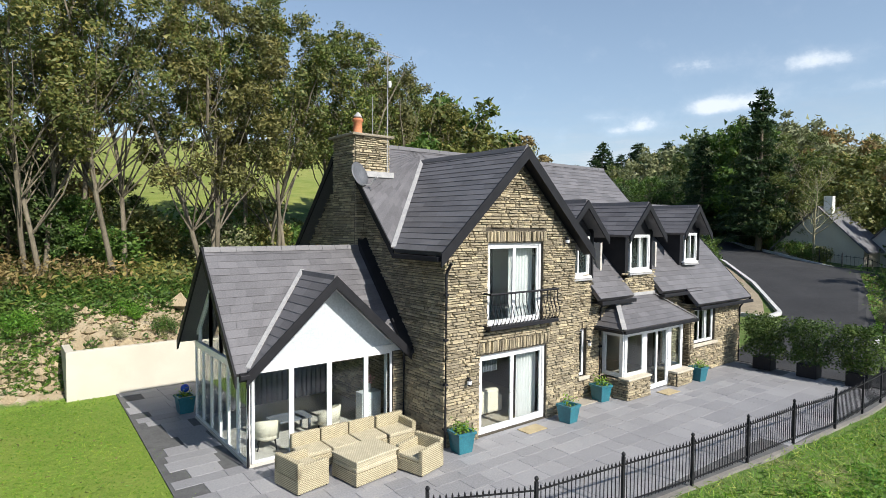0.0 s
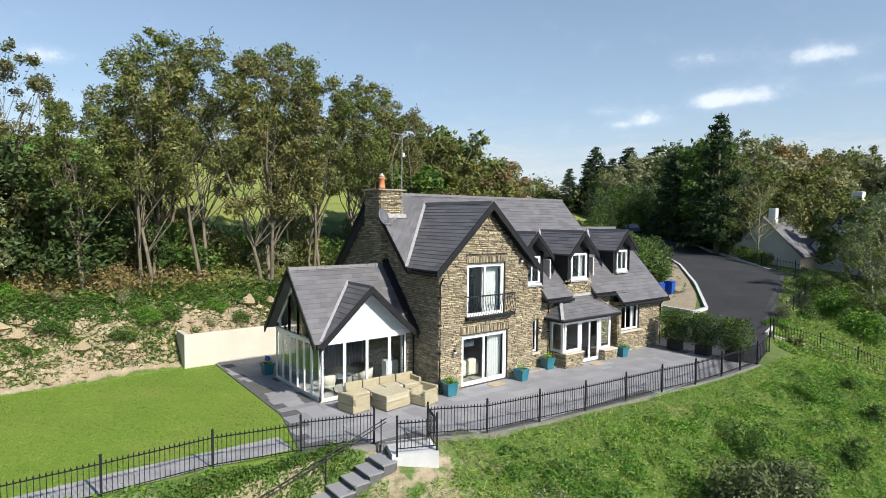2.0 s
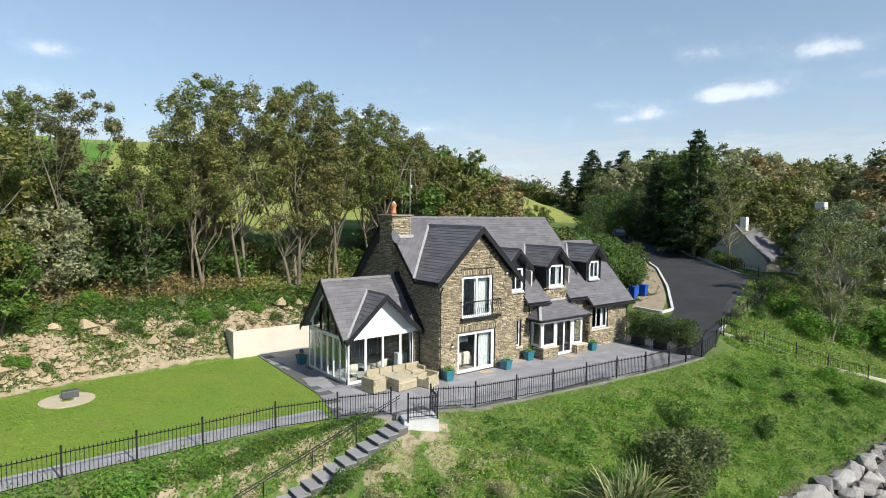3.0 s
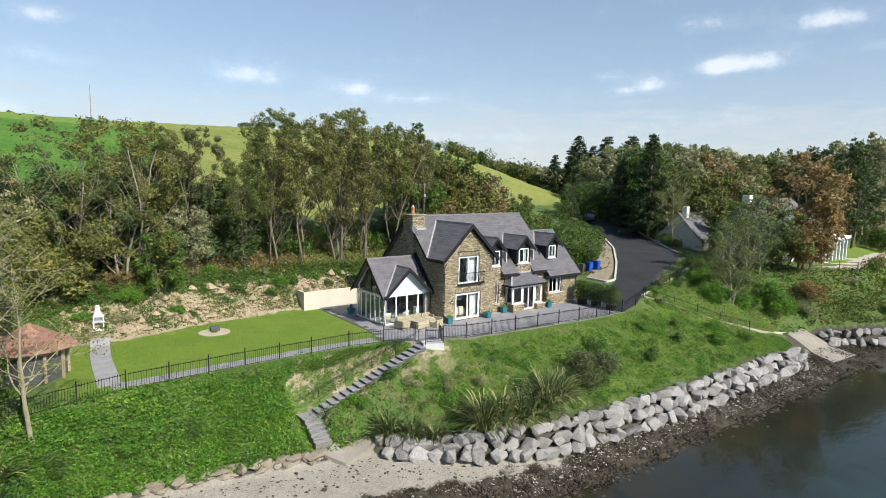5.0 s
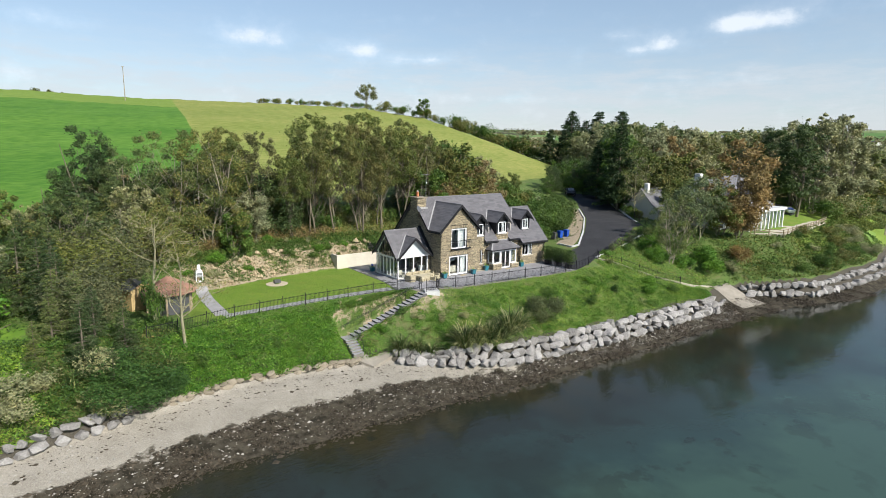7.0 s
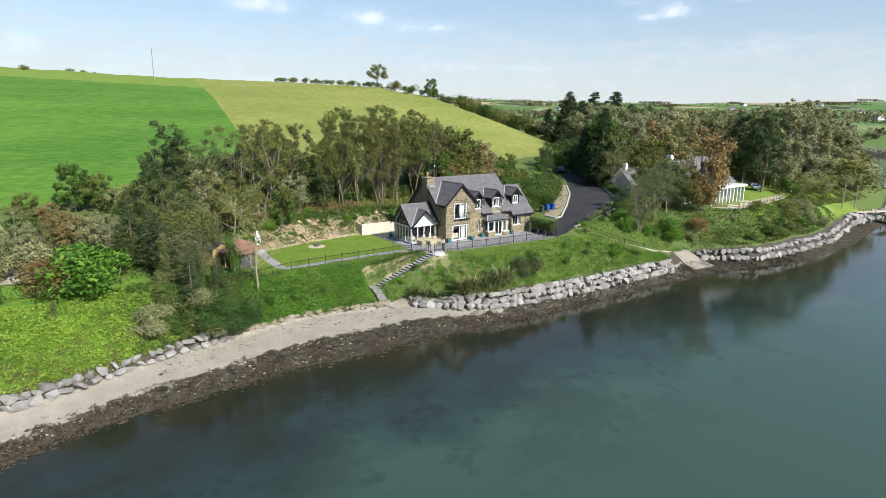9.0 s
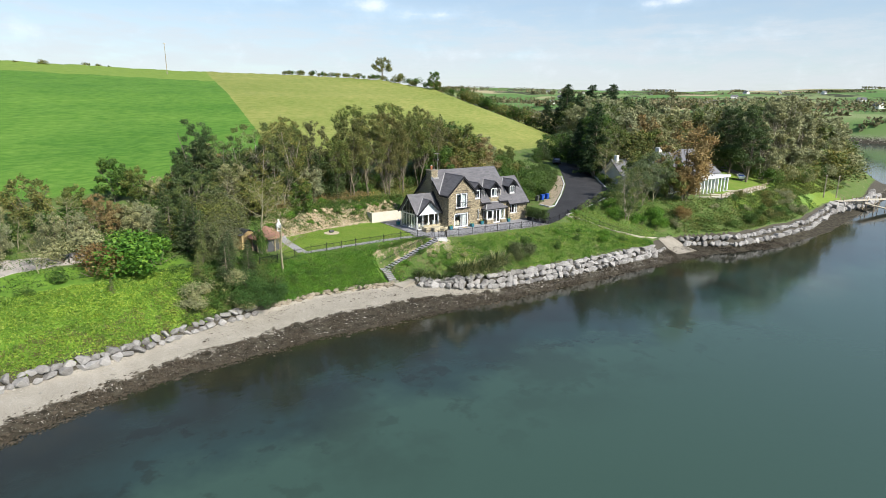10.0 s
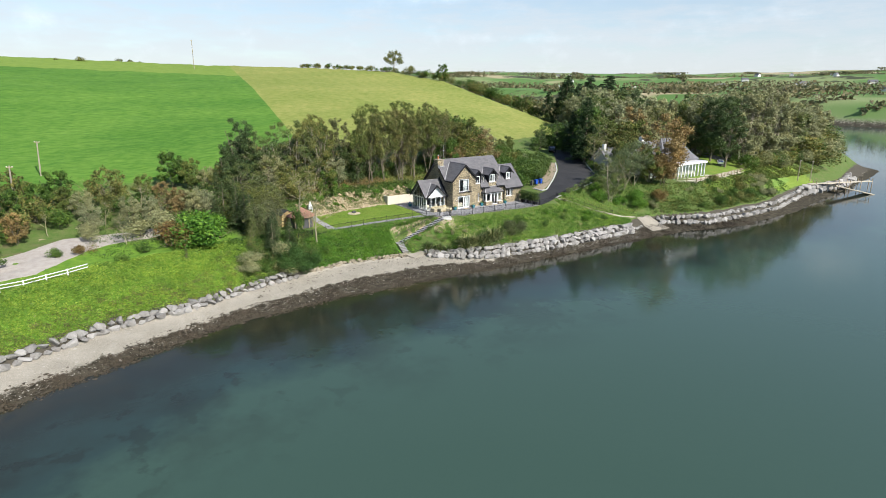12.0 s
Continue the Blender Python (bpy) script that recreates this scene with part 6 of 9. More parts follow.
def wall_lamp(x, y, z):
    l = empty("wall_lamp", pose(x, y, z))
    tagged(l, "small black lantern fixed to the stone wall", "wall lamp", "outdoor lanterns")
    part("bracket", boxes((-0.03, 0.03, -0.1, 0.0, 0.06, 0.1)), M_BLACK, l)
    part("lantern", lathe(bmesh.new(), [(0.03, -0.12), (0.055, -0.1), (0.065, 0.04), (0.02, 0.1)], 8, pose(0, -0.11, 0)), M_BLACK, l)
    part("lamp_glass", lathe(bmesh.new(), [(0.058, -0.08), (0.067, 0.02)], 8, pose(0, -0.11, 0)), M_WHITE, l)


wall_lamp(0.72, -0.03, 1.72)
wall_lamp(4.75, -0.03, 5.55)
wall_lamp(6.75, MAIN_Y - 0.03, 1.95)

# dish and aerial on the chimney
dish = empty("satellite_dish", pose(CX0 - 0.02, CY0 - 0.3, 7.55, 0, 0, 20))
tagged(dish, "grey satellite dish on a bracket at the chimney", "satellite dish")
bm = lathe(bmesh.new(), [(0.02, -0.06), (0.2, -0.04), (0.36, 0.03), (0.36, 0.045), (0.2, -0.02), (0.02, -0.04)], 22, pose(0, 0, 0, 70, 0, 0) @ Matrix.Diagonal((1, 1.12, 1, 1)))
part("reflector", bm, surface("dish_grey", (0.08, 0.085, 0.095), (0.12, 0.125, 0.135), 3, 20, 0.5, 0), dish, smooth=True)
part("feed_arm", tube(bmesh.new(), [(0, 0, -0.3), (0.12, -0.35, -0.32), (0.16, -0.5, -0.15)], 0.015, sides=6), M_LEAD, dish)
part("receiver", lathe(bmesh.new(), [(0.03, 0), (0.045, 0.05), (0.03, 0.12)], 10, pose(0.16, -0.5, -0.15, 60)), M_LEAD, dish)
part("bracket", tube(bmesh.new(), [(0, 0.05, 0), (0.15, 0.3, -0.05)], 0.02, sides=6), M_BLACK, dish)
aer = empty("tv_aerial", pose(0.72, 4.05, 7.6))
tagged(aer, "slender television aerial on a mast at the chimney", "aerial")
part("mast", tube(bmesh.new(), [(0, 0, 0), (0, 0, 4.0)], 0.02, sides=6), M_LEAD, aer)
part("boom", tube(bmesh.new(), [(-0.8, -0.25, 3.9), (0.55, 0.2, 3.95)], 0.012, sides=6), M_LEAD, aer)
for k in range(10):
    f = k / 9
    c = Vector((-0.8, -0.25, 3.9)).lerp(Vector((0.55, 0.2, 3.95)), f)
    part("element", tube(bmesh.new(), [c + Vector((0.06, -0.2, 0)), c + Vector((-0.06, 0.2, 0))], 0.005, sides=4), M_LEAD, aer)
part("mast", tube(bmesh.new(), [(-0.5, 0.1, 1.0), (-0.5, 0.1, 2.5)], 0.012, sides=6), M_LEAD, aer)
part("element", lathe(bmesh.new(), [(0.05, 0), (0.06, 0.1), (0.05, 0.2)], 10, pose(0.05, -0.05, 2.85)), M_WHITE, aer)


# ---- drive and garden things ----
M_LEAF_LAUREL = leaf_mat("laurel_leaves", (0.0364, 0.075, 0.0192), (0.0676, 0.125, 0.0288), (0.125, 0.19, 0.048))


def hedge_box(y, seed):
    h = empty("hedge_planter", pose(16.35, y, 0))
    tagged(h, "clipped laurel hedge in a black trough on the terrace", "hedge", "trough hedges")
    part("trough", boxes((-0.3, 0.3, -0.36, 0.36, 0.0, 0.55), bevel=0.02), M_BLACK, h)
    for k in (-1, 1):
        part("stem", tube(bmesh.new(), [(0, k * 0.2, 0.5), (0.02, k * 0.25, 1.4)], 0.02, sides=5), M_BARK, h)
    rng = np.random.default_rng(seed)

    def where(n):
        p = rng.uniform(-1, 1, (n, 3))
        keep = np.abs(p).max(1) > 0.45
        p = p * [0.5, 0.76, 0.85] + [0, 0, 1.42]
        p[:, :2] *= 1 + 0.16 * np.sin(p[:, 2:] * 5 + seed) + 0.1 * np.sin(p[:, 1:2] * 7 + seed)
        return p + rng.normal(0, 0.06, (n, 3)) * np.where(keep, 1, 1)[:, None]
    part_leaves(h, "foliage", rng, 4200, where, 0.11, M_LEAF_LAUREL)


for k, y in enumerate((-1.35, -3.05, -4.75)):
    hedge_box(y, 30 + k)


def wheelie_bin(x, y, yaw, material, label):
    b = empty("wheelie_bin", pose(x, y, spot(x, y) + 0.05, 0, 0, yaw))
    tagged(b, label, "bin", "wheelie bins")
    bm = bmesh.new()
    vs = [[bm.verts.new((sx * r, sy_ * r * 1.2, z)) for sx, sy_ in ((-1, -1), (1, -1), (1, 1), (-1, 1))] for r, z in ((0.22, 0.06), (0.29, 0.98))]
    for k in range(4):
        bm.faces.new((vs[0][k], vs[0][(k + 1) % 4], vs[1][(k + 1) % 4], vs[1][k]))
    bm.faces.new(vs[0][::-1])
    bm.faces.new(vs[1])
    part("bin_body", bm, material, b)
    part("lid", poly_prism(bmesh.new(), [(-0.31, -0.38, 0.985), (-0.31, 0.36, 0.985), (-0.31, 0.36, 1.06), (-0.31, 0.0, 1.1), (-0.31, -0.38, 1.03)], (0.62, 0, 0)), material, b)
    for sg in (-1, 1):
        part("wheel", lathe(bmesh.new(), [(0.1, 0), (0.1, 0.05)], 14, pose(sg * 0.2, 0.28, 0.1, 0, 90, 0)), M_BLACK, b)


M_BLUE = surface("blue_plastic", (0.01, 0.06, 0.35), (0.015, 0.085, 0.45), 3, 20, 0.4, 0.05)
M_BINGREY = surface("grey_plastic", (0.06, 0.062, 0.065), (0.08, 0.082, 0.085), 3, 20, 0.5, 0.05)
wheelie_bin(26.4, 6.9, 15, M_BINGREY, "dark grey wheelie bin beside the house")
wheelie_bin(27.4, 6.5, -8, M_BLUE, "blue wheelie bin beside the house")
wheelie_bin(28.3, 6.1, 5, M_BLUE, "blue wheelie bin beside the house")


def car(x, y, yaw, paint, label):
    z = spot(x, y) + 0.05
    c = empty("car", pose(x, y, z, 0, 0, yaw))
    tagged(c, label, "car")
    bm = bmesh.new()
    prof = [(-2.1, 0.3), (-2.15, 0.75), (-1.3, 0.9), (-0.6, 1.38), (0.9, 1.42), (1.75, 0.98), (2.1, 0.85), (2.1, 0.3)]
    poly_prism(bm, [(px, -0.84, pz) for px, pz in prof], (0, 1.68, 0))
    for v in bm.verts:
        if v.co.z > 1.2:
            v.co.y *= 0.78
    bmesh.ops.bevel(bm, geom=bm.edges[:], offset=0.06, segments=2, affect="EDGES")
    part("car_body", bm, paint, c, smooth=True)
    for sg in (-1, 1):
        part("side_window", poly_prism(bmesh.new(), [(-0.95, sg * 0.80, 1.0), (-0.5, sg * 0.69, 1.3), (0.8, sg * 0.69, 1.33), (1.35, sg * 0.80, 1.02)], (0, sg * 0.02, 0)), M_BLIND, c)
        for wx in (-1.35, 1.35):
            wh = part("wheel", lathe(bmesh.new(), [(0.2, -0.1), (0.31, -0.1), (0.33, 0), (0.31, 0.1), (0.2, 0.1)], 20, pose(wx, sg * 0.78, 0.33, 90)), M_BLACK, c)
            part("rim", lathe(bmesh.new(), [(0.19, -0.11), (0.19, 0.11)], 14, pose(wx, sg * 0.78, 0.33, 90)), M_LEAD, wh)
    part("windscreen", poly_prism(bmesh.new(), [(-1.24, -0.62, 0.96), (-1.24, 0.62, 0.96), (-0.66, 0.56, 1.36), (-0.66, -0.56, 1.36)], (-0.02, 0, 0.02)), M_BLIND, c)


car(50.4, 24.6, 47, surface("dark_car_paint", (0.02, 0.022, 0.03), (0.03, 0.032, 0.04), 1, 10, 0.2, 0), "dark saloon car parked at the top of the drive")

# barbecue, fire pit, hut and shed at the lawn's end
bbq = empty("barbecue", pose(-23.8, 9.7, spot(-23.8, 9.7)) @ Matrix.Scale(0.7, 4))
tagged(bbq, "white masonry garden barbecue with a tapering chimney", "barbecue")
part("plinth", boxes((-0.5, 0.5, -0.35, 0.35, -0.1, 0.12), (-0.5, -0.38, -0.35, 0.35, 0.12, 0.75), (0.38, 0.5, -0.35, 0.35, 0.12, 0.75), (-0.5, 0.5, 0.2, 0.35, 0.12, 0.75), bevel=0.01), M_WHITE, bbq)
part("grill_shelf", boxes((-0.56, 0.56, -0.4, 0.38, 0.75, 0.84), bevel=0.015), M_GREYRENDER, bbq)
part("firebox", boxes((-0.48, -0.38, -0.3, 0.34, 0.84, 1.35), (0.38, 0.48, -0.3, 0.34, 0.84, 1.35), (-0.48, 0.48, 0.26, 0.34, 0.84, 1.35)), M_WHITE, bbq)
bm = bmesh.new()
vs = [[bm.verts.new((sx * r, sy_ * q, z)) for sx, sy_ in ((-1, -1), (1, -1), (1, 1), (-1, 1))] for r, q, z in ((0.5, 0.36, 1.35), (0.2, 0.17, 1.95), (0.17, 0.15, 2.5))]
for q, r in zip(vs, vs[1:]):
    for k in range(4):
        bm.faces.new((q[k], q[(k + 1) % 4], r[(k + 1) % 4], r[k]))
bm.faces.new(vs[0][::-1])
bm.faces.new(vs[-1])
part("hood", bm, M_WHITE, bbq)
pit = part("fire_pit_ring", lathe(bmesh.new(), [(1.15, -0.05), (1.15, 0.05), (0.3, 0.06), (0.3, -0.05)], 28, pose(-16.4, 7.6, spot(-16.4, 7.6))), surface("pale_sand", (0.40, 0.34, 0.24), (0.5, 0.43, 0.32), 2, 40, 0.95, 0.4))
tagged(pit, "round patch of pale sand in the lawn", "garden feature", kind="structure")
tagged(part("utility_box", boxes((-16.6, -15.9, 7.75, 8.15, spot(-16, 8) + 0.03, spot(-16, 8) + 0.4), bevel=0.03), M_BINGREY), "small grey covered box on the lawn", "box")

HX, HY = -28.0, 3.2
HZ = spot(HX, HY)
hut = empty("garden_hut", pose(HX, HY, HZ))
tagged(hut, "round timber garden hut with a red-brown shingle roof", "hut")
bm = bmesh.new()
lathe(bm, [(1.8, -0.1), (1.8, 1.75), (1.7, 1.75), (1.7, -0.1)], 10)
part("hut_wall", bm, M_BINGREY, hut)
for k in range(10):
    a = 2 * math.pi * k / 10
    part("post", boxes((-0.07, 0.07, -0.07, 0.07, -0.1, 1.85), m=pose(1.84 * math.cos(a), 1.84 * math.sin(a), 0, 0, 0, math.degrees(a))), M_WOOD, hut)
rngh = np.random.default_rng(3)
bm = bmesh.new()
lathe(bm, [(2.2, 1.72), (2.2, 1.8), (0.1, 3.15), (0.05, 3.1)], 10)
part("hut_roof", bm, M_SHINGLE, hut)
V, F = [], []
for r in range(11):
    f = r / 11
    R, z = 2.24 * (1 - f) + 0.1, 1.8 + 1.35 * f
    R2, z2 = R - 2.14 / 11 * 1.3, z + 1.35 / 11 * 1.3
    n = max(6, int(2 * math.pi * R / 0.32))
    for k in range(n):
        a0, a1 = 2 * math.pi * (k + 0.5 * (r % 2) + 0.03) / n, 2 * math.pi * (k + 0.5 * (r % 2) + 0.97) / n
        up = 0.035 + rngh.uniform(0, 0.02)
        b = len(V)
        V += [(R * math.cos(a0), R * math.sin(a0), z + up), (R * math.cos(a1), R * math.sin(a1), z + up), (R2 * math.cos(a1), R2 * math.sin(a1), z2 + 0.01), (R2 * math.cos(a0), R2 * math.sin(a0), z2 + 0.01)]
        F.append((b, b + 1, b + 2, b + 3))
tagged(raw("shingles", V, F, M_SHINGLE, hut), kind="stuff")
shed = empty("garden_shed", pose(-30.2, 5.6, spot(-30.2, 5.6), 0, 0, 24))
tagged(shed, "small yellow-brown timber shed behind the hut", "shed")
M_YWOOD = surface("yellow_timber", (0.42, 0.30, 0.13), (0.55, 0.41, 0.20), 2, 30, 0.85, 0.3, stretch=(6, 6, 0.6))
for k in range(12):
    part("board", boxes((-1.2 + 0.2 * k + 0.005, -1.0 + 0.2 * k - 0.005, -1.0, -0.97, 0, 2.0 + 0.5 * (1 - abs(k - 5.5) / 6)), bevel=0.004), M_YWOOD, shed)
part("shed_body", boxes((-1.18, 1.18, -0.97, 1.0, 0, 1.95)), M_YWOOD, shed)
for sg in (-1, 1):
    part("shed_roof", poly_prism(bmesh.new(), [(0, -1.15, 2.6), (sg * 1.4, -1.15, 1.92), (sg * 1.4, 1.15, 1.92), (0, 1.15, 2.6)], (0, 0, 0.06)), M_BINGREY, shed)

# ---- trees and shrubs ----
def stems_mesh(lines, sides=4):
    """One bark mesh from (points, r0, r1) limbs."""
    V, F = [], []
    for pts, r0, r1 in lines:
        pts = np.asarray(pts, float)
        n = len(pts)
        tang = np.gradient(pts, axis=0)
        tang /= np.linalg.norm(tang, axis=1, keepdims=True) + 1e-9
        ref = np.where(np.abs(tang[:, 2:3]) > 0.9, [[1.0, 0, 0]], [[0, 0, 1.0]])
        a = np.cross(tang, ref)
        a /= np.linalg.norm(a, axis=1, keepdims=True) + 1e-9
        b = np.cross(tang, a)
        r = np.linspace(r0, r1, n)[:, None, None]
        th = 2 * np.pi * np.arange(sides) / sides
        ring = pts[:, None] + r * (np.cos(th)[None, :, None] * a[:, None] + np.sin(th)[None, :, None] * b[:, None])
        k = len(V)
        V += list(ring.reshape(-1, 3))
        for i in range(n - 1):
            for j in range(sides):
                F.append((k + i * sides + j, k + i * sides + (j + 1) % sides, k + (i + 1) * sides + (j + 1) % sides, k + (i + 1) * sides + j))
    return np.array(V), np.array(F)


def bent(rng, p, d, length, n=5, wander=0.18, lift=0.1):
    pts, d = [np.array(p, float)], np.array(d, float)
    for _ in range(n):
        d = d + rng.normal(0, wander, 3) + [0, 0, lift]
        d /= np.linalg.norm(d)
        pts.append(pts[-1] + d * length / n)
    return np.array(pts)


TOPS = {}


def tree(name, seed, height, stems=3, lean=0.14, bare_below=0.32, reach=0.26, leaves=3800, leaf=0.24, bark=None, foliage=None, limbs=9, label="", radius=None, tuft=0.42, category="tree", twigs=3, gaps=0.25):
    """A broadleaf: stems, limbs and twigs, with leaves in loose tufts at their ends."""
    rng = np.random.default_rng(seed)
    t = empty(name)
    tagged(t, label, category, "trees")
    lines, tips = [], []
    r = radius or 0.0075 * height + 0.03
    for s in range(stems):
        ang = 2 * math.pi * s / stems + rng.uniform(-0.6, 0.6)
        d = np.array([math.cos(ang) * lean, math.sin(ang) * lean, 1.0])
        base = np.array([math.cos(ang), math.sin(ang), 0]) * (0.25 * (stems > 1)) + [0, 0, -0.3]
        h = height * rng.uniform(0.78, 1.0)
        trunk = bent(rng, base, d, h, 9, 0.07, 0.03)
        lines.append((trunk, r, 0.03))
        tips.append(trunk[-1])
        for k in range(limbs):
            f = rng.uniform(bare_below, 0.97)
            i = f * 9
            p = trunk[int(i)] + (trunk[min(9, int(i) + 1)] - trunk[int(i)]) * (i % 1)
            a = rng.uniform(0, 2 * math.pi)
            L = height * reach * rng.uniform(0.55, 1.1) * (1.25 - 0.75 * f)
            limb = bent(rng, p, [math.cos(a), math.sin(a), rng.uniform(0.35, 1.0)], L, 5, 0.16, 0.1)
            lines.append((limb, r * 0.4 * (1.15 - f), 0.012))
            tips += [limb[-1], limb[3]]
            for _ in range(twigs):
                q = limb[rng.integers(2, 6)]
                a2 = a + rng.uniform(-1.3, 1.3)
                twig = bent(rng, q, [math.cos(a2), math.sin(a2), rng.uniform(-0.1, 0.9)], L * rng.uniform(0.3, 0.6), 3, 0.2, 0.05)
                lines.append((twig, 0.022, 0.006))
                tips += [twig[-1], twig[2]]
    V, F = stems_mesh(lines)
    raw("trunk", V, F, bark or M_BARK, t, smooth=True)
    if leaves:
        tips = np.array(tips)
        w = np.maximum(0, rng.exponential(1.0, len(tips)) - gaps)
        pick = rng.choice(len(tips), leaves, p=w / w.sum())
        spread = tuft * rng.uniform(0.55, 1.35, (len(tips), 1)) * (0.7 + 0.3 * np.sqrt(w / w.mean()))[:, None]
        P = tips[pick] + rng.normal(0, 1, (leaves, 3)) * spread[pick] * [1, 1, 0.7]
        V, F = cards(rng, P, leaf)
        raw("crown", V, F, foliage or M_LEAF_WOOD, t)
    TOPS[t.name] = max(p[0][-1][2] for p in lines) + tuft
    return t


def crown_tree(name, seed, height, spread, base=0.35, blobs=18, leaves=5000, leaf=0.2, bark=None, foliage=None, stems=2, lean=0.12, label="", radius=None, flat=0.75, loose=0.12, bunch=1.0, category="tree"):
    """A broadleaf with a full crown: boughs that end in many uneven leafy masses, with gaps between them."""
    rng = np.random.default_rng(seed)
    t = empty(name)
    tagged(t, label, category, "trees")
    r = radius or 0.009 * height + 0.04
    lines, trunks = [], []
    for k in range(stems):
        ang = 2 * math.pi * k / stems + rng.uniform(-0.6, 0.6)
        foot = np.array([math.cos(ang), math.sin(ang), 0]) * (0.3 * (stems > 1)) + [0, 0, -0.3]
        trunk = bent(rng, foot, [math.cos(ang) * lean, math.sin(ang) * lean, 1], height * rng.uniform(0.75, 0.92), 9, 0.08, 0.03)
        lines.append((trunk, r, 0.03))
        trunks.append(trunk)
    C, R = [], []
    for k in range(blobs):
        f = (k + rng.uniform(0, 1)) / blobs
        z = height * (base + (0.95 - base) * f)
        girth = spread * (0.35 + 0.65 * math.sin(math.pi * min(1.0, 0.22 + 0.72 * f)))
        a = k * 2.4 + rng.uniform(-0.5, 0.5)
        d = girth * math.sqrt(rng.uniform(0.12, 1))
        C.append([math.cos(a) * d, math.sin(a) * d, z])
        R.append(bunch * spread * rng.uniform(0.15, 0.37) * (1.1 - 0.35 * f))
        trunk = trunks[k % stems]
        i = min(8, int(9 * max(base * 0.75, z / height - 0.13)))
        p, q = trunk[i], np.array(C[-1])
        mid = (p + q) / 2 + rng.normal(0, 0.06, 3) * height * 0.3
        lines.append((np.array([p, mid, q, q + rng.normal(0, 0.5, 3) * R[-1]]), r * 0.32 * (1.1 - f), 0.012))
    C, R = np.array(C), np.array(R)
    R[np.argmax(C[:, 2])] *= 0.8
    w = R ** 2 * rng.uniform(0.5, 1.5, blobs)
    which = rng.choice(blobs, leaves, p=w / w.sum())
    d = rng.normal(0, 1, (leaves, 3))
    d /= np.linalg.norm(d, axis=1, keepdims=True)
    wavy = 1 + 0.22 * np.sin(7 * d[:, :1] + which[:, None]) * np.sin(6 * d[:, 1:2] + 2 * which[:, None]) + 0.15 * np.sin(11 * d[:, 2:3] + which[:, None])
    P = C[which] + d * R[which][:, None] * rng.uniform(0.5, 1.04, (leaves, 1)) ** 0.6 * wavy * [1, 1, flat]
    P += rng.normal(0, 1, (leaves, 3)) * R[which][:, None] * np.where(rng.uniform(0, 1, (leaves, 1)) < loose, 0.45, 0.08)
    V, F = stems_mesh(lines, 5)
    raw("trunk", V, F, bark or M_BARK, t, smooth=True)
    V, F = cards(rng, P, leaf, 0.25, 0.6, d)
    raw("crown", V, F, foliage or M_LEAF_WOOD, t)
    TOPS[t.name] = float(np.percentile(P[:, 2], 99.5))
    return t


def conifer(name, seed, height, width, leaves=4200, leaf=0.34, label="", foliage=None, ragged=0.25):
    rng = np.random.default_rng(seed)
    t = empty(name)
    tagged(t, label, "tree", "conifers")
    lines = [(np.array([[0, 0, -0.3], [0.05, 0, height * 0.5], [0, 0.03, height]]), 0.02 * height + 0.03, 0.02)]
    P = []
    tiers = int(height * 2.0)
    for k in range(tiers):
        f = 0.1 + 0.9 * k / tiers
        for _ in range(6):
            a = rng.uniform(0, 2 * math.pi)
            L = width * (1 - f) ** 0.8 * rng.uniform(1 - 2 * ragged, 1.05) + 0.15
            p0 = np.array([0, 0, height * f])
            p1 = p0 + [math.cos(a) * L, math.sin(a) * L, -0.12 * L]
            lines.append((np.array([p0, (p0 + p1) / 2 + [0, 0, 0.06 * L], p1]), 0.03, 0.008))
            n = max(4, int(leaves * L / (tiers * 6 * width * 0.5)))
            s = np.sqrt(rng.uniform(0.03, 1, n))[:, None]
            P.append(p0 + (p1 - p0) * s + rng.normal(0, 0.13, (n, 3)) * [1, 1, 0.7] + np.array([-math.sin(a), math.cos(a), 0]) * rng.normal(0, 0.2, (n, 1)) * L * 0.6)
    V, F = stems_mesh(lines, 4)
    raw("trunk", V, F, M_BARK, t, smooth=True)
    P = np.concatenate(P)
    V, F = cards(rng, P, leaf, 0.1, 0.35)
    raw("crown", V, F, foliage or M_LEAF_DARK, t)
    TOPS[t.name] = height + 0.1
    return t


def shrub(name, seed, rx, rz, leaves=1500, leaf=0.2, foliage=None, label="", blobs=6):
    rng = np.random.default_rng(seed)
    t = empty(name)
    tagged(t, label, "shrub", "shrubs")
    lines = [(bent(rng, (0, 0, -0.2), (math.cos(a) * 0.6, math.sin(a) * 0.6, 1), rz * 0.75, 4), 0.05, 0.01) for a in rng.uniform(0, 6.28, 6)]
    V, F = stems_mesh(lines, 4)
    raw("stem", V, F, M_BARK, t)
    c = rng.normal(0, 1, (blobs, 3)) * [rx * 0.38, rx * 0.38, rz * 0.22] + [0, 0, rz * 0.85]
    which = rng.integers(0, blobs, leaves)
    d = rng.normal(0, 1, (leaves, 3))
    d /= np.linalg.norm(d, axis=1, keepdims=True)
    P = c[which] + d * rng.uniform(0.55, 1.05, (leaves, 1)) * np.array([rx * 0.55, rx * 0.55, rz * 0.6]) * rng.uniform(0.6, 1.15, (blobs, 1))[which]
    P[:, 2] = np.maximum(P[:, 2], 0.02)
    V, F = cards(rng, P, leaf, 0.25, 0.6, d)
    raw("foliage", V, F, foliage or M_LEAF_GREEN, t)
    TOPS[t.name] = float(np.percentile(P[:, 2], 98))
    return t


RNG = np.random.default_rng(2024)
used_first = set()


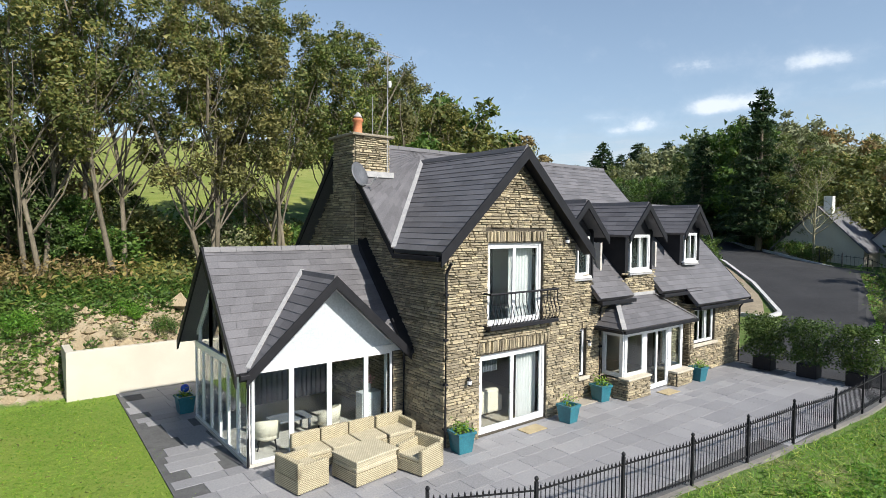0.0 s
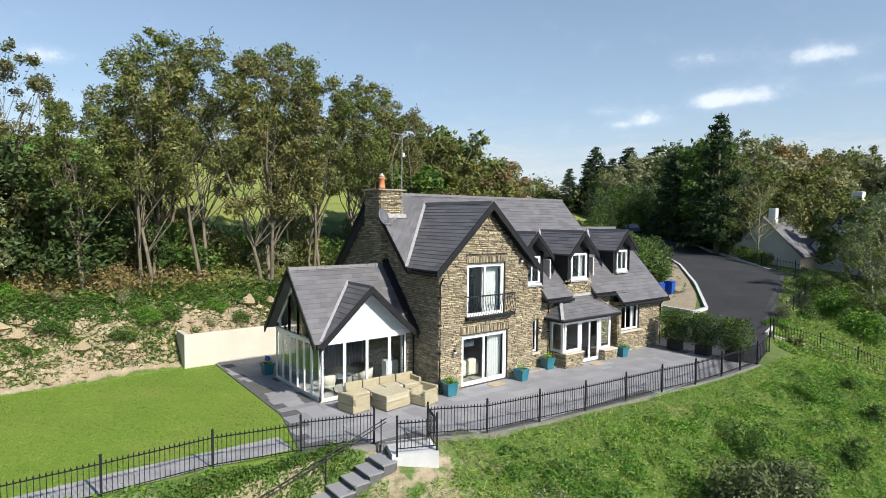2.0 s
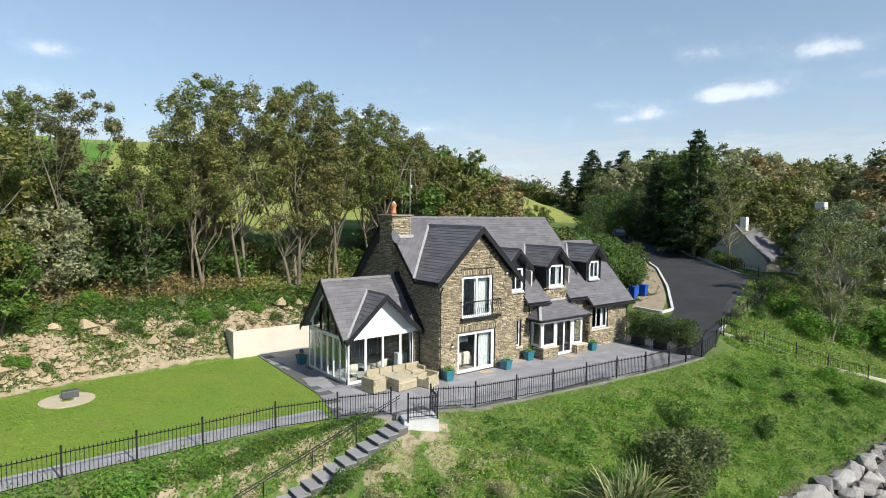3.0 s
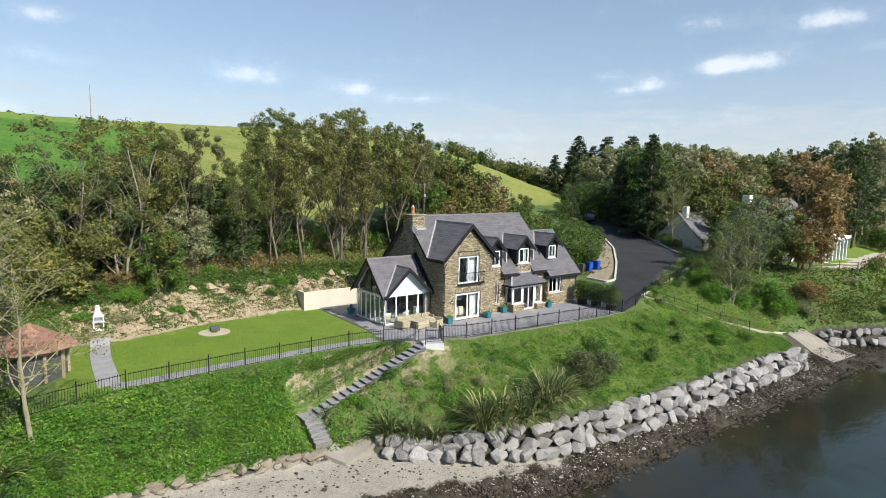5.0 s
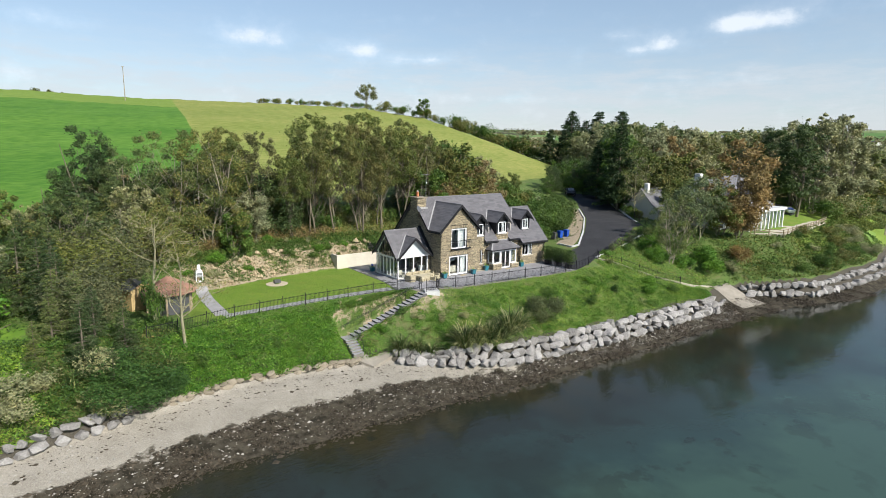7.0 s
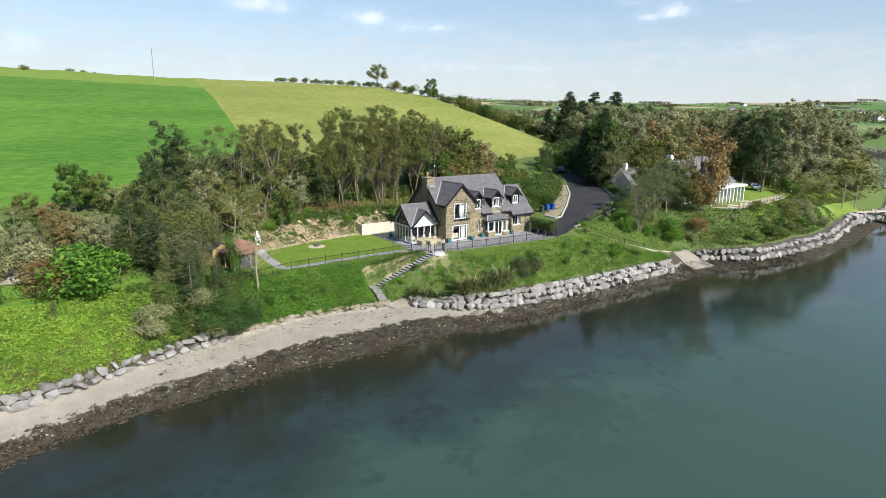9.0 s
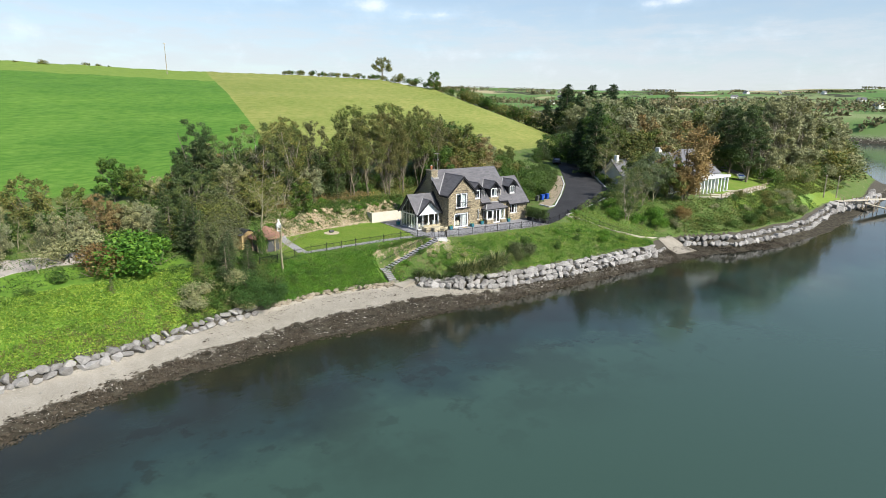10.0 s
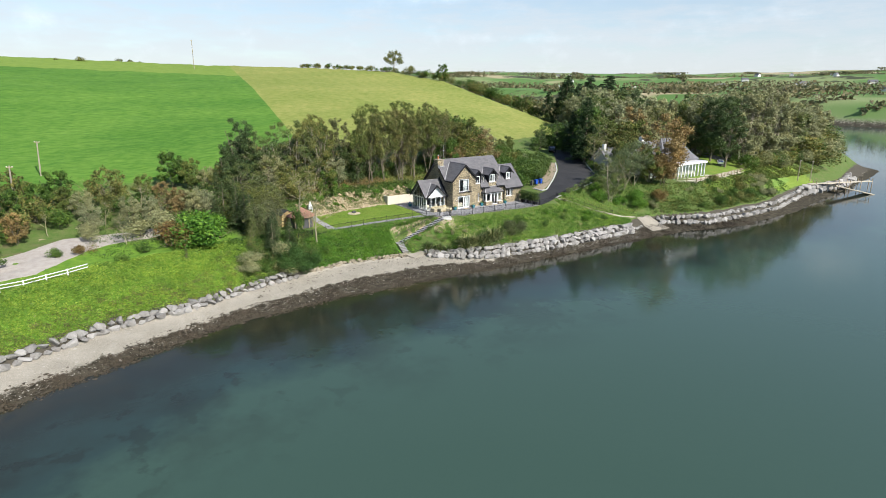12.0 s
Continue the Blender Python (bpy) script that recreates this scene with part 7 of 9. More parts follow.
def plant(src, x, y, scale=1.0, sink=0.1, tall=1.0):
    """Sets the first of a kind in its place, then copies of it."""
    m = pose(x, y, spot(x, y) - sink, 0, 0, float(RNG.uniform(0, 360))) @ Matrix.Diagonal((scale, scale, scale * tall, 1))
    if src.name not in used_first:
        used_first.add(src.name)
        src.matrix_basis = m
        return src
    src_m = src.matrix_basis.copy()
    src.matrix_basis = Matrix.Identity(4)
    made = copy_thing(src, m)
    src.matrix_basis = src_m
    return made


M_LEAF_DEEP = leaf_mat("deep_green_leaves", (0.0234, 0.065, 0.0168), (0.0455, 0.111, 0.0264), (0.0845, 0.169, 0.042))
M_LEAF_SAGE = leaf_mat("sage_leaves", (0.0821, 0.125, 0.0573), (0.135, 0.191, 0.0892), (0.222, 0.277, 0.14))
M_LEAF_GREYBROWN = leaf_mat("fading_leaves", (0.157, 0.173, 0.0951), (0.26, 0.287, 0.161), (0.372, 0.407, 0.237))
M_LEAF_YELLOW = leaf_mat("yellowing_leaves", (0.0922, 0.123, 0.0289), (0.147, 0.188, 0.0433), (0.22, 0.246, 0.0723))
M_LEAF_GREYGREEN = leaf_mat("willow_leaves", (0.0455, 0.0715, 0.0312), (0.0845, 0.117, 0.0504), (0.143, 0.169, 0.084))
M_LEAF_TAWNY = leaf_mat("tawny_leaves", (0.0907, 0.103, 0.0378), (0.139, 0.149, 0.0567), (0.2, 0.199, 0.0819))
M_LEAF_RUSSET = leaf_mat("russet_leaves", (0.128, 0.0715, 0.03), (0.196, 0.132, 0.05), (0.23, 0.209, 0.07))
woods = [crown_tree("alder_tree", 100 + k, 13, 3.0, (0.44, 0.3, 0.47, 0.4, 0.45)[k], 56, 16000, 0.16, M_BARK, (M_LEAF_WOOD, M_LEAF_TAWNY, M_LEAF_MOSS, M_LEAF_WOOD, M_LEAF_MOSS)[k], 2 + k % 2, 0.1 + 0.03 * (k % 3), "tall slender broadleaf tree with thinning olive leaves", 0.12, 0.8, 0.2, bunch=0.62) for k in range(5)]
willow = crown_tree("willow_tree", 146, 9.5, 3.6, 0.4, 40, 9000, 0.18, M_BARK_LICHEN, M_LEAF_SAGE, 3, 0.24, "feathery sage-green tree with pale limbs", 0.11, bunch=0.85)
low = [crown_tree("thorn_tree", 120 + k, 9.5, 3.6, 0.2, 26, 6000, 0.37, foliage=(M_LEAF_GREEN, M_LEAF_WOOD, M_LEAF_MOSS)[k], stems=3, lean=0.25, label="low spreading broadleaf tree with dull green leaves") for k in range(3)]
brown = [crown_tree("beech_tree", 130 + k, 10, 3.5, 0.22, 26, 6500, 0.31, foliage=(M_LEAF_BROWN, M_LEAF_GREYBROWN)[k], stems=2, lean=0.22, label="broadleaf tree with fading brown autumn leaves") for k in range(2)]
thin = [tree("bare_tree", 140 + k, 9.5, 1, (0.1, 0.24)[k], 0.34, 0.46, 2400, 0.13, M_BARK_LICHEN, M_LEAF_YELLOW, 17, radius=0.19, label="pale bare-branched tree with sparse leaves", tuft=0.3, twigs=5) for k in range(2)]
hazel = shrub("hazel_shrub", 184, 1.8, 1.8, 9000, 0.075, M_LEAF_YELLOW, "yellow-green hazel bush among the conifers", 9)
# filler trees; their dark leaf colour stands in for shade below the crowns
dark_fill = [crown_tree("holly_tree", 165 + k, 8, 3.4, 0.04, 30, 6500, 0.27, M_BARK, (M_LEAF_DARKGREEN, M_LEAF_GREEN)[k], 2, 0.15, "dense filler tree with leaves kept dark to stand for shade") for k in range(2)]
ash = [crown_tree("ash_tree", 143 + k, 12, 4.6, 0.2, 60, 13000, 0.17, M_BARK_PALE, (M_LEAF_WOOD, M_LEAF_OLIVE)[k], 3, 0.22, "spreading pale-branched tree with thin olive leaves", 0.1, 0.6, 0.3, bunch=0.5) for k in range(2)]
poplar = crown_tree("poplar_tree", 149, 16, 3.4, 0.14, 28, 8000, 0.36, M_BARK_PALE, M_LEAF_GREYBROWN, 3, 0.12, "tall grey-brown poplar with thinning leaves")
ivy = crown_tree("ivy_tree", 147, 12.5, 2.6, 0.08, 40, 10000, 0.21, M_BARK, M_LEAF_DARKGREEN, 2, 0.12, "tall upright tree clad in dark ivy")
spruce = [conifer("spruce_tree", 150 + k, 13, 3.4, label="dark green spruce with drooping tiers", leaves=9500, leaf=0.42, ragged=0.16) for k in range(2)]
pine = [crown_tree("pine_tree", 153, 17, 4.0, 0.24, 40, 10000, 0.36, M_BARK, M_LEAF_DARKGREEN, 1, 0.04, "tall dark pine with a broad layered crown", 0.26, 0.5)]
far_kinds = [crown_tree("woodland_tree", 155 + k, 12, 4.0, 0.22, 26, 3000, 0.52, foliage=(M_LEAF_OLIVE, M_LEAF_GREYBROWN, M_LEAF_OLIVE, M_LEAF_SAGE)[k], stems=1, label="broadleaf tree in the wood on the point") for k in range(4)]
cypress = [conifer("cypress_tree", 160 + k, 8, 2.3, 6000, 0.22, label="dense dark evergreen conifer", ragged=0.12, foliage=M_LEAF_DARKGREEN) for k in range(2)]
fir_grey = conifer("grey_conifer", 163, 7, 1.9, 6000, 0.2, label="shaggy grey-brown conifer by the shore", ragged=0.3, foliage=M_LEAF_OLIVE)
bush_green = [shrub("green_shrub", 170 + k, 1.6, 1.5, 1700, 0.19, M_LEAF_GREEN, "dense green shrub on the slope") for k in range(2)]
bush_bright = shrub("bright_shrub", 175, 2.0, 1.7, 3600, 0.2, M_LEAF_HERB, "rounded bright green shrub in the garden")
bush_brown = shrub("russet_shrub", 176, 1.6, 1.4, 2200, 0.15, M_LEAF_GREYBROWN, "brown shrub with fading leaves")
bush_russet = shrub("maple_shrub", 178, 1.8, 1.6, 2600, 0.15, M_LEAF_RUSSET, "russet-leaved maple shrub in the garden")
bush_grey = shrub("willow_shrub", 181, 1.5, 1.4, 3600, 0.13, M_LEAF_GREYGREEN, "dull grey-green willow shrub on the bank", 9)
bush_silver = shrub("grey_shrub", 177, 1.6, 1.7, 7000, 0.075, M_LEAF_SILVER, "feathery grey-green shrub on the slope")
laurel = shrub("laurel_shrub", 179, 1.7, 1.7, 4200, 0.16, M_LEAF_LAUREL, "clipped glossy laurel beside the driveway", 9)
bush_deep = shrub("deep_green_shrub", 183, 1.8, 1.7, 6500, 0.1, M_LEAF_DEEP, "dense dark green rounded shrub by the shore", 10)
bush_dark = [shrub("dark_shrub", 180 + k, 2.0, 1.9, 1400, 0.24, (M_LEAF_WOOD, M_LEAF_GREEN)[k], "tangled shrub under the trees") for k in range(2)]


def grow(src, x, y, height, sink=0.15, wide=1.0):
    """Plants a copy at its full height in metres."""
    s = height / TOPS[src.name]
    return plant(src, x, y, s * wide, sink, 1 / wide)


# the wood behind the lawn and the house
for k, (x, y, h) in enumerate([(-17, 22.5, 12), (-14.5, 17.5, 12.5), (-11.4, 15.4, 10), (-8, 16.5, 13), (-6.5, 19.5, 14.5), (-5, 16.2, 14), (-1.2, 16.5, 14.2),
                               (0.8, 19.5, 15.2), (2.6, 17.8, 14), (6.8, 18.5, 13.5), (8.8, 21.5, 14.5), (11.2, 19.5, 12.8), (13.2, 22.5, 12), (15.5, 20.5, 11)]):
    grow(woods[k % 5], x, y, h)
for k, (x, y, h, src) in enumerate([(-21.2, 14.2, 13, ash[0]), (-24.8, 15.8, 13, ash[1]), (-28, 19, 11, ash[1]), (-18.6, 17.5, 11.5, woods[2]), (-31.6, 21.5, 13, ivy), (-29.8, 23.4, 10.5, ivy), (-33.5, 23, 9, ivy), 
                                    (-16.4, 14.6, 6, brown[1]), (-19, 12.6, 5, low[0]), (-26.5, 12.4, 6.5, low[1]), (-28.5, 14.5, 8, brown[1])]):
    grow(src, x, y, h)
for k, (x, y, h) in enumerate([(10.5, 17.5, 8.5), (17.5, 18.5, 9.5), (19.5, 22, 11), (22, 19, 9.5), (24.5, 22, 9), (28.5, 20, 5), (32, 25, 4.5), (37, 27, 4.5), (14, 17, 7), (-29.5, 27, 8), (17, 23, 11), (14.5, 24, 11.5)]):
    grow((low + brown)[k % 5], x, y, h)
for k in range(14):
    x = -33 + 29 * k / 13 + RNG.uniform(-.7, .7)
    grow((low[1], low[2], brown[0], low[2], low[1])[k % 5], x, 21.5 + RNG.uniform(0, 4.5), RNG.uniform(5.5, 8.0) if x < -13 else RNG.uniform(3.6, 5.2))
for x, y, h in ((-22.5, 17.5, 7), (-19.6, 20, 8.5), (-13.2, 20.5, 6), (-16, 18.8, 6), (-6.8, 17.6, 3.4), (12, 23, 7.5), (15.5, 25, 8), (18.5, 25, 8), (21, 24, 7.5)):
    grow(low[int(abs(x)) % 3], x, y, h)
# dark-leaved fillers put the wood's inner shade into leaf colour
for x, y, h in ((-26.5, 18.5, 7.5), (-23.8, 20.5, 8.5), (-21.0, 18.0, 7.5), (-18.2, 20.8, 8.5), (-15.6, 19.4, 8), (-13, 18.2, 7.5), (-10.6, 20.4, 7.5), (-8.6, 18.8, 5), (-29, 21, 7.5), (11.2, 22.2, 6.5), (13.6, 20.4, 6.5), (16.4, 21.6, 7)):
    grow(dark_fill[int(abs(x) * 3) % 4 == 0], x, y, h, wide=1.15)
for k in range(46):
    x = -30 + 62 * k / 46 + RNG.uniform(-1, 1)
    y = float(y_back(x)) + 4.2 + RNG.uniform(0, 7) + (3 if 0 < x < 16 else 0)
    plant((bush_dark + [bush_brown, bush_green[0], bush_dark[0]])[k % 5], x, y, RNG.uniform(0.7, 1.2), tall=RNG.uniform(0.8, 1.2))
for k in range(30):
    x = -27 + 24 * k / 30 + RNG.uniform(-.5, .5)
    y = float(y_back(x)) + RNG.uniform(0.8, 4.4)
    plant((bush_green + [bush_brown, bush_bright])[k % 4], x, y, RNG.uniform(0.2, 0.5))

# the shoreward side of the hut
for x, y, h, src in ((-30.0, -0.9, 10.5, thin[0]), (-28.3, -3.4, 9.5, thin[1]), (-34, 12, 8.5, ash[1]), (-29.6, 13, 8, ash[0]), (-33.2, 14.5, 8, dark_fill[0]), (-34.6, 17.5, 9, ivy)):
    grow(src, x, y, h)
for x, y, h, src in ((-36.1, 10.3, 7, cypress[0]), (-38.0, 13.8, 7, cypress[1]), (-38.6, 8.6, 7.5, cypress[1]), (-37.2, 6.4, 7, cypress[0]), (-36.2, 3.0, 6.5, cypress[1]), (-36.4, 5.0, 7, cypress[0]), (-35.4, -4.2, 5.5, cypress[1]), (-34.4, -2.2, 4.6, cypress[0]), (-37.0, -0.5, 4.5, fir_grey), (-36.6, 1.6, 5.5, fir_grey), (-35.2, 0.2, 5.5, fir_grey),
                     (-32.6, -3.6, 4.5, cypress[0]), (-33.8, -6.0, 4, cypress[1]), (-38.2, -3.2, 3.4, fir_grey), (-39.8, 8.2, 5.5, cypress[1]), (-47.1, -3.7, 1.9, fir_grey)):
    grow(src, x, y, h)
for x, y, h, src in ((-34.6, 8.4, 6.2, hazel), (-33.4, 6.6, 5.0, bush_silver), (-33, 10.6, 6.4, bush_silver), (-31.9, 9.1, 5.5, bush_silver), (-35.4, 1.6, 5.0, bush_silver), (-30.6, 11.2, 5, bush_silver), (-31.2, -6.3, 2.4, bush_deep), (-32.8, -5.6, 3.4, bush_deep), (-34.4, -6.6, 3.2, bush_deep), (-29.6, -5.6, 1.6, bush_deep), (-35, -6.8, 2, bush_brown), (-34.2, -4.4, 2.2, bush_brown), (-38.5, -5.4, 2.2, bush_brown), (-40.2, -6.6, 1.8, bush_brown), (-37.2, -6.4, 1.7, bush_green[1]),
                     (-41.6, 2.1, 4.4, bush_bright), (-44.3, 0.6, 1.5, bush_green[0]), (-48.0, 2.4, 3.3, bush_russet), (-45.0, 5.0, 2.2, bush_russet), (-50.1, 7.9, 3.6, bush_brown), (-47.3, 9.6, 2.8, bush_brown), (-44, 8.5, 3, bush_green[1]), (-51.5, 1.2, 1.6, bush_green[0]), (-54.5, -1.5, 1.2, bush_green[1]), (-57.5, 8.5, 2.4, bush_brown), (-56, 14.5, 3, bush_green[0]), (-60.5, 16, 3, bush_green[1]),
                     (-66, 14, 3.4, bush_dark[0]), (-69, 8, 3.4, bush_dark[1]), (-72, 11, 3.5, bush_russet), (-63, 19, 3.5, bush_dark[0]), (-49, 17.5, 3.5, bush_dark[1]), (-42, 15.5, 3.4, bush_dark[0]), (-38.5, 17, 3.4, bush_dark[1]), (-41, 6.3, 2.6, bush_dark[1]), (-43.2, 4.6, 1.6, bush_bright), (-53, 11.6, 2.4, bush_silver), (-58.5, 3, 1.4, bush_russet), (-61.5, 3.4, 1.3, bush_green[0])):
    grow(src, x, y, h, wide=1.25)
for x, y, h, src in ((-42.3, 27.7, 6.6, low[0]), (-39.5, 25.5, 5.5, low[2]), (-42.3, 12.1, 5.4, brown[1]), (-40.4, 11.2, 5.2, brown[1]), (-44.6, 13.6, 5, brown[0]), (-49.4, 15.3, 6, thin[0]), (-46.5, 13.3, 4.4, ash[1]), (-53.1, 4.6, 4.8, thin[1]), (-53.2, 19.8, 7, low[1]), (-51.8, 29.1, 3.6, ash[0]), (-48, 21, 5, low[2]), (-56, 22, 5.5, thin[1]), (-60, 24, 6, low[0]), (-66, 22, 7, low[1]),
                     (-72, 18, 7, low[2]), (-65.5, 10.5, 4.6, brown[0]), (-70, 4, 6, brown[1]), (-36, 19, 6, low[1]), (-45.5, 18, 4.6, brown[0]), (-57, 17.5, 4.6, brown[1]), (-62, 12.6, 4, thin[0]), (-74.5, -2, 6, low[0]), (-68.5, 1.5, 5, low[0]), (-71, 7, 5.5, low[1]), (-66.5, 17, 5.5, low[0]), (-59, 19.5, 5, low[2]), (-62.5, 20.5, 5.5, low[0]), (-54.8, 13.4, 4.6, thin[1]), (-56.5, 11.5, 4.4, brown[1]), (-51.4, 12.6, 4.6, brown[1]), (-48.6, 12.4, 4.4, brown[1]), (-37.4, 22, 5, brown[1])):
    grow(src, x, y, h)

grow(bush_green[1], -30.0, -0.9, 4.2, wide=0.36)

# drive side, neighbour's garden and the point
for x, y, top in ((108.4, 74.8, 27), (115.2, 69.5, 27), (120.3, 64.5, 27.2), (111.8, 71.8, 24), (105, 74, 22.5), (118, 66.5, 24), (124, 61, 23), (127, 58, 21.5), (101, 77, 21), (113, 66, 21.5)):
    grow(spruce[int(x) % 2], x, y, top - spot(x, y), wide=1.55)
grow(spruce[0], 50.4, 13.4, 16.5, wide=1.05)
grow(spruce[1], 54.5, 21.5, 12, wide=1.1)
for x, y, h, src in ((87, -2.6, 18, pine[0]), (91, 4, 17, pine[0]), (77, 19, 15, pine[0])):
    grow(src, x, y, h)
for x, y, h, src in ((53.6, -7.0, 15, brown[0]), (51.5, -8.4, 9, brown[0]), (43.4, -4.4, 9, willow), (46.4, -4.8, 9.6, willow), (49.4, -6.4, 8, low[2]), (48.2, -0.6, 8, low[2]), (47.4, 7.4, 9, thin[1]), (36.6, -6.3, 10, ash[1]),
                     (52.3, 11.3, 12, ash[1]), (57, 18, 13, low[0]), (58, 12.5, 11, low[2]), (61, 15, 15, brown[1]), (64, 20, 15, woods[2]), (66, 12, 14, brown[0]), (70, 15, 15, brown[1]), (74, 10, 14, woods[3]), (78, 13, 14, brown[1]), (55.5, 9.5, 9.5, low[1]), (63, 8.8, 11, low[2]), (67.5, 8.0, 11, brown[1]), (59.5, 9, 10.5, low[1]), (71, 8, 11, ash[1]),
                     (93, -5, 4, bush_dark[1]), (96, -6, 3.5, bush_dark[0]), (99.5, -5, 4, bush_brown), (103, -5, 4, bush_dark[0]), (107, -5, 4.4, bush_dark[1]), (111, -5.5, 4.4, bush_brown), (115, -5, 4.2, bush_dark[0]), (119, -5, 4.2, bush_dark[1]), (124, -4.4, 4, bush_brown), (129, -4, 4, bush_dark[0]), (134, -3.4, 4, bush_dark[1]), (97, -1.5, 19, poplar), (101, -1, 20, poplar), (105, -1.2, 21, poplar), (109, -1.5, 21, poplar), (113, -2, 20, poplar), (118, -1.6, 18, poplar), (103, 5, 19, poplar), (110, 5, 18, far_kinds[0]), (123, -1.5, 16, poplar), (128, -1, 15, far_kinds[1]), (136, 0, 15, poplar), (142, 2, 15, poplar), (149, 4, 15, far_kinds[1]), (156, 6, 14, poplar), (146, 8, 15, poplar), (163, 8, 13, far_kinds[1]), (170, 11, 12, poplar), (139, -3.5, 5, bush_dark[0]), (146, -1.5, 5, bush_brown), (153, 0.5, 5, bush_dark[1]), (160, 3, 5, bush_brown), (167, 5, 4.5, bush_dark[0]), (174, 8, 4.5, bush_brown), (115, 4, 18, poplar), (120, 5, 17, far_kinds[0]), (132, 4, 15, brown[1]), (93, 9, 16, brown[1]), (98, 14, 15, low[1])):
    grow(src, x, y, h)
for x, y, h, k in ((92, 12, 15, 0), (95, 18, 14, 1), (82, 26, 14, 0), (70, 28, 14, 3), (88, 22, 14, 1), (76, 34, 14, 2), (84, 36, 15, 1), (92, 42, 14, 0), (66, 22, 14, 0), (72, 21, 15, 1), (80, 20, 15, 1)):
    grow(far_kinds[k], x, y, h)
for k in range(96):
    x = float(RNG.uniform(92, 195))
    y = float(y_top(x)) + 3 + RNG.uniform(0, 1) ** 1.2 * (75 if x < 150 else 40)
    if x < 118 and y < 6:
        continue
    grow(far_kinds[(0, 1, 2, 1, 3)[k % 5]], x, y, RNG.uniform(9, 16) * (0.6 if y - y_top(x) < 7 else 1))
for k in range(34):
    x = float(RNG.uniform(46, 88))
    plant((bush_green + [bush_brown, bush_dark[0], bush_brown])[k % 5], x, float(y_rock(x)) + RNG.uniform(0.8, 7), RNG.uniform(0.5, 0.95))
for x, y, h in ((50.5, 29.5, 5), (53.5, 30.5, 6), (57, 30, 6.5), (60.5, 29, 7), (47, 27.5, 3.6), (62.5, 33.5, 7), (59, 27, 5)):
    grow(dark_fill[int(x) % 2], x, y, h)
for k in range(34):
    f = k / 33
    x, y = 47.5 + 13.5 * f, 7.2 + 19 * f
    plant(bush_dark[k % 2], x + RNG.uniform(-.3, .3), y + RNG.uniform(-.3, .3), 0.55, tall=1.1)
for x, y, h in ((29.6, 8.6, 2.6), (31.2, 9.8, 2.8), (32.8, 11.0, 2.8), (34.6, 12.4, 2.8), (36.4, 14.0, 2.8), (38.4, 15.8, 2.6), (40.4, 17.8, 2.4), (28.2, 10.0, 3.0), (30.2, 11.6, 3.2), (32.2, 13.0, 3.2), (34.2, 14.6, 3.0), (36.2, 16.6, 2.8), (38.2, 18.8, 2.6), (42.0, 20.0, 2.2)):
    grow(laurel, x, y, h, wide=1.2)
for x, y, s in ((24.6, 8.5, 1.2), (27.0, 9.8, 1.35), (29.2, 11.8, 1.3), (30.8, 14.4, 1.3), (32.8, 17.4, 1.2), (24.0, 11, 1.2), (27.4, 13.6, 1.2), (36, 19, 1.0), (22.5, 10, .8)):
    plant(bush_green[int(x) % 2], x, y, s, tall=1.15)
for x, y, s, src in ((34.5, -5.5, .8, bush_bright), (36.5, -3.5, .9, bush_bright), (39.5, -7.5, .9, bush_bright), (41.8, -4.6, 1.0, bush_green[0]), (38.8, -1.2, .9, bush_green[1]), (44.5, -8.2, 1.0, bush_bright), (42.2, -8.8, .9, bush_bright), (47.5, -10.3, 1.25, bush_russet), (45.4, -11.0, .8, bush_brown), (27.5, -2.8, .5, bush_silver), (30.5, -3.2, .6, bush_green[0]), (33, -1.8, .6, bush_silver), (25.5, -3.4, .4, bush_bright)):
    plant(src, x, y, s)
for k in range(70):
    x = 128 + 84 * k / 70 + float(RNG.uniform(-1, 1))
    grow((bush_dark + [bush_brown, far_kinds[1], far_kinds[0]])[k % 5], x, float(y_top(x)) + RNG.uniform(-1, 13), RNG.uniform(3.5, 7), wide=1.4)
# scrub between the house and the drive
for k in range(34):
    x = 17.5 + 19 * k / 34 + RNG.uniform(-.4, .4)
    lo = float(np.interp(x, [17, 24.4, 27.5, 31, 33.5, 36.5], [13.5, 6.5, 7.5, 10.5, 14.5, 19]))
    plant((bush_green + [bush_brown, bush_dark[1], bush_dark[0]])[k % 5], x - 1.2, lo + RNG.uniform(0.8, 9), RNG.uniform(0.8, 1.3), tall=RNG.uniform(0.9, 1.2))
# shrubs on the bank below the terrace
for x, y, s, src in ((5.2, -10.8, 1.15, bush_grey), (6.6, -11.4, 1.0, bush_grey), (4.4, -11.8, .8, bush_grey), (8.2, -9.4, .55, bush_green[1]), (12.8, -11.4, .6, bush_green[0]), (5.5, -11.6, .6, bush_green[1]), (-5.6, -7.6, .4, bush_brown), (-7.5, -6.4, .4, bush_brown), (-3.4, -8.4, .4, bush_brown), (18, -10.6, .5, bush_green[0]), (23, -11.5, .5, bush_bright), (28.5, -12, .5, bush_green[1]), (26, -9.5, .45, bush_bright), (15.4, -8.6, .4, bush_bright), (20.5, -8.8, .4, bush_green[0]),
                     (-8.6, -5.2, .35, bush_green[1]), (-11.4, -5.6, .4, bush_bright), (-13.2, -2.9, .3, bush_green[0]), (-17, -4.6, .4, bush_bright), (-21, -4.2, .4, bush_green[0]), (-24.5, -4.0, .5, bush_bright), (-27.4, -4.4, .5, bush_green[1])):
    plant(src, x, y, s)
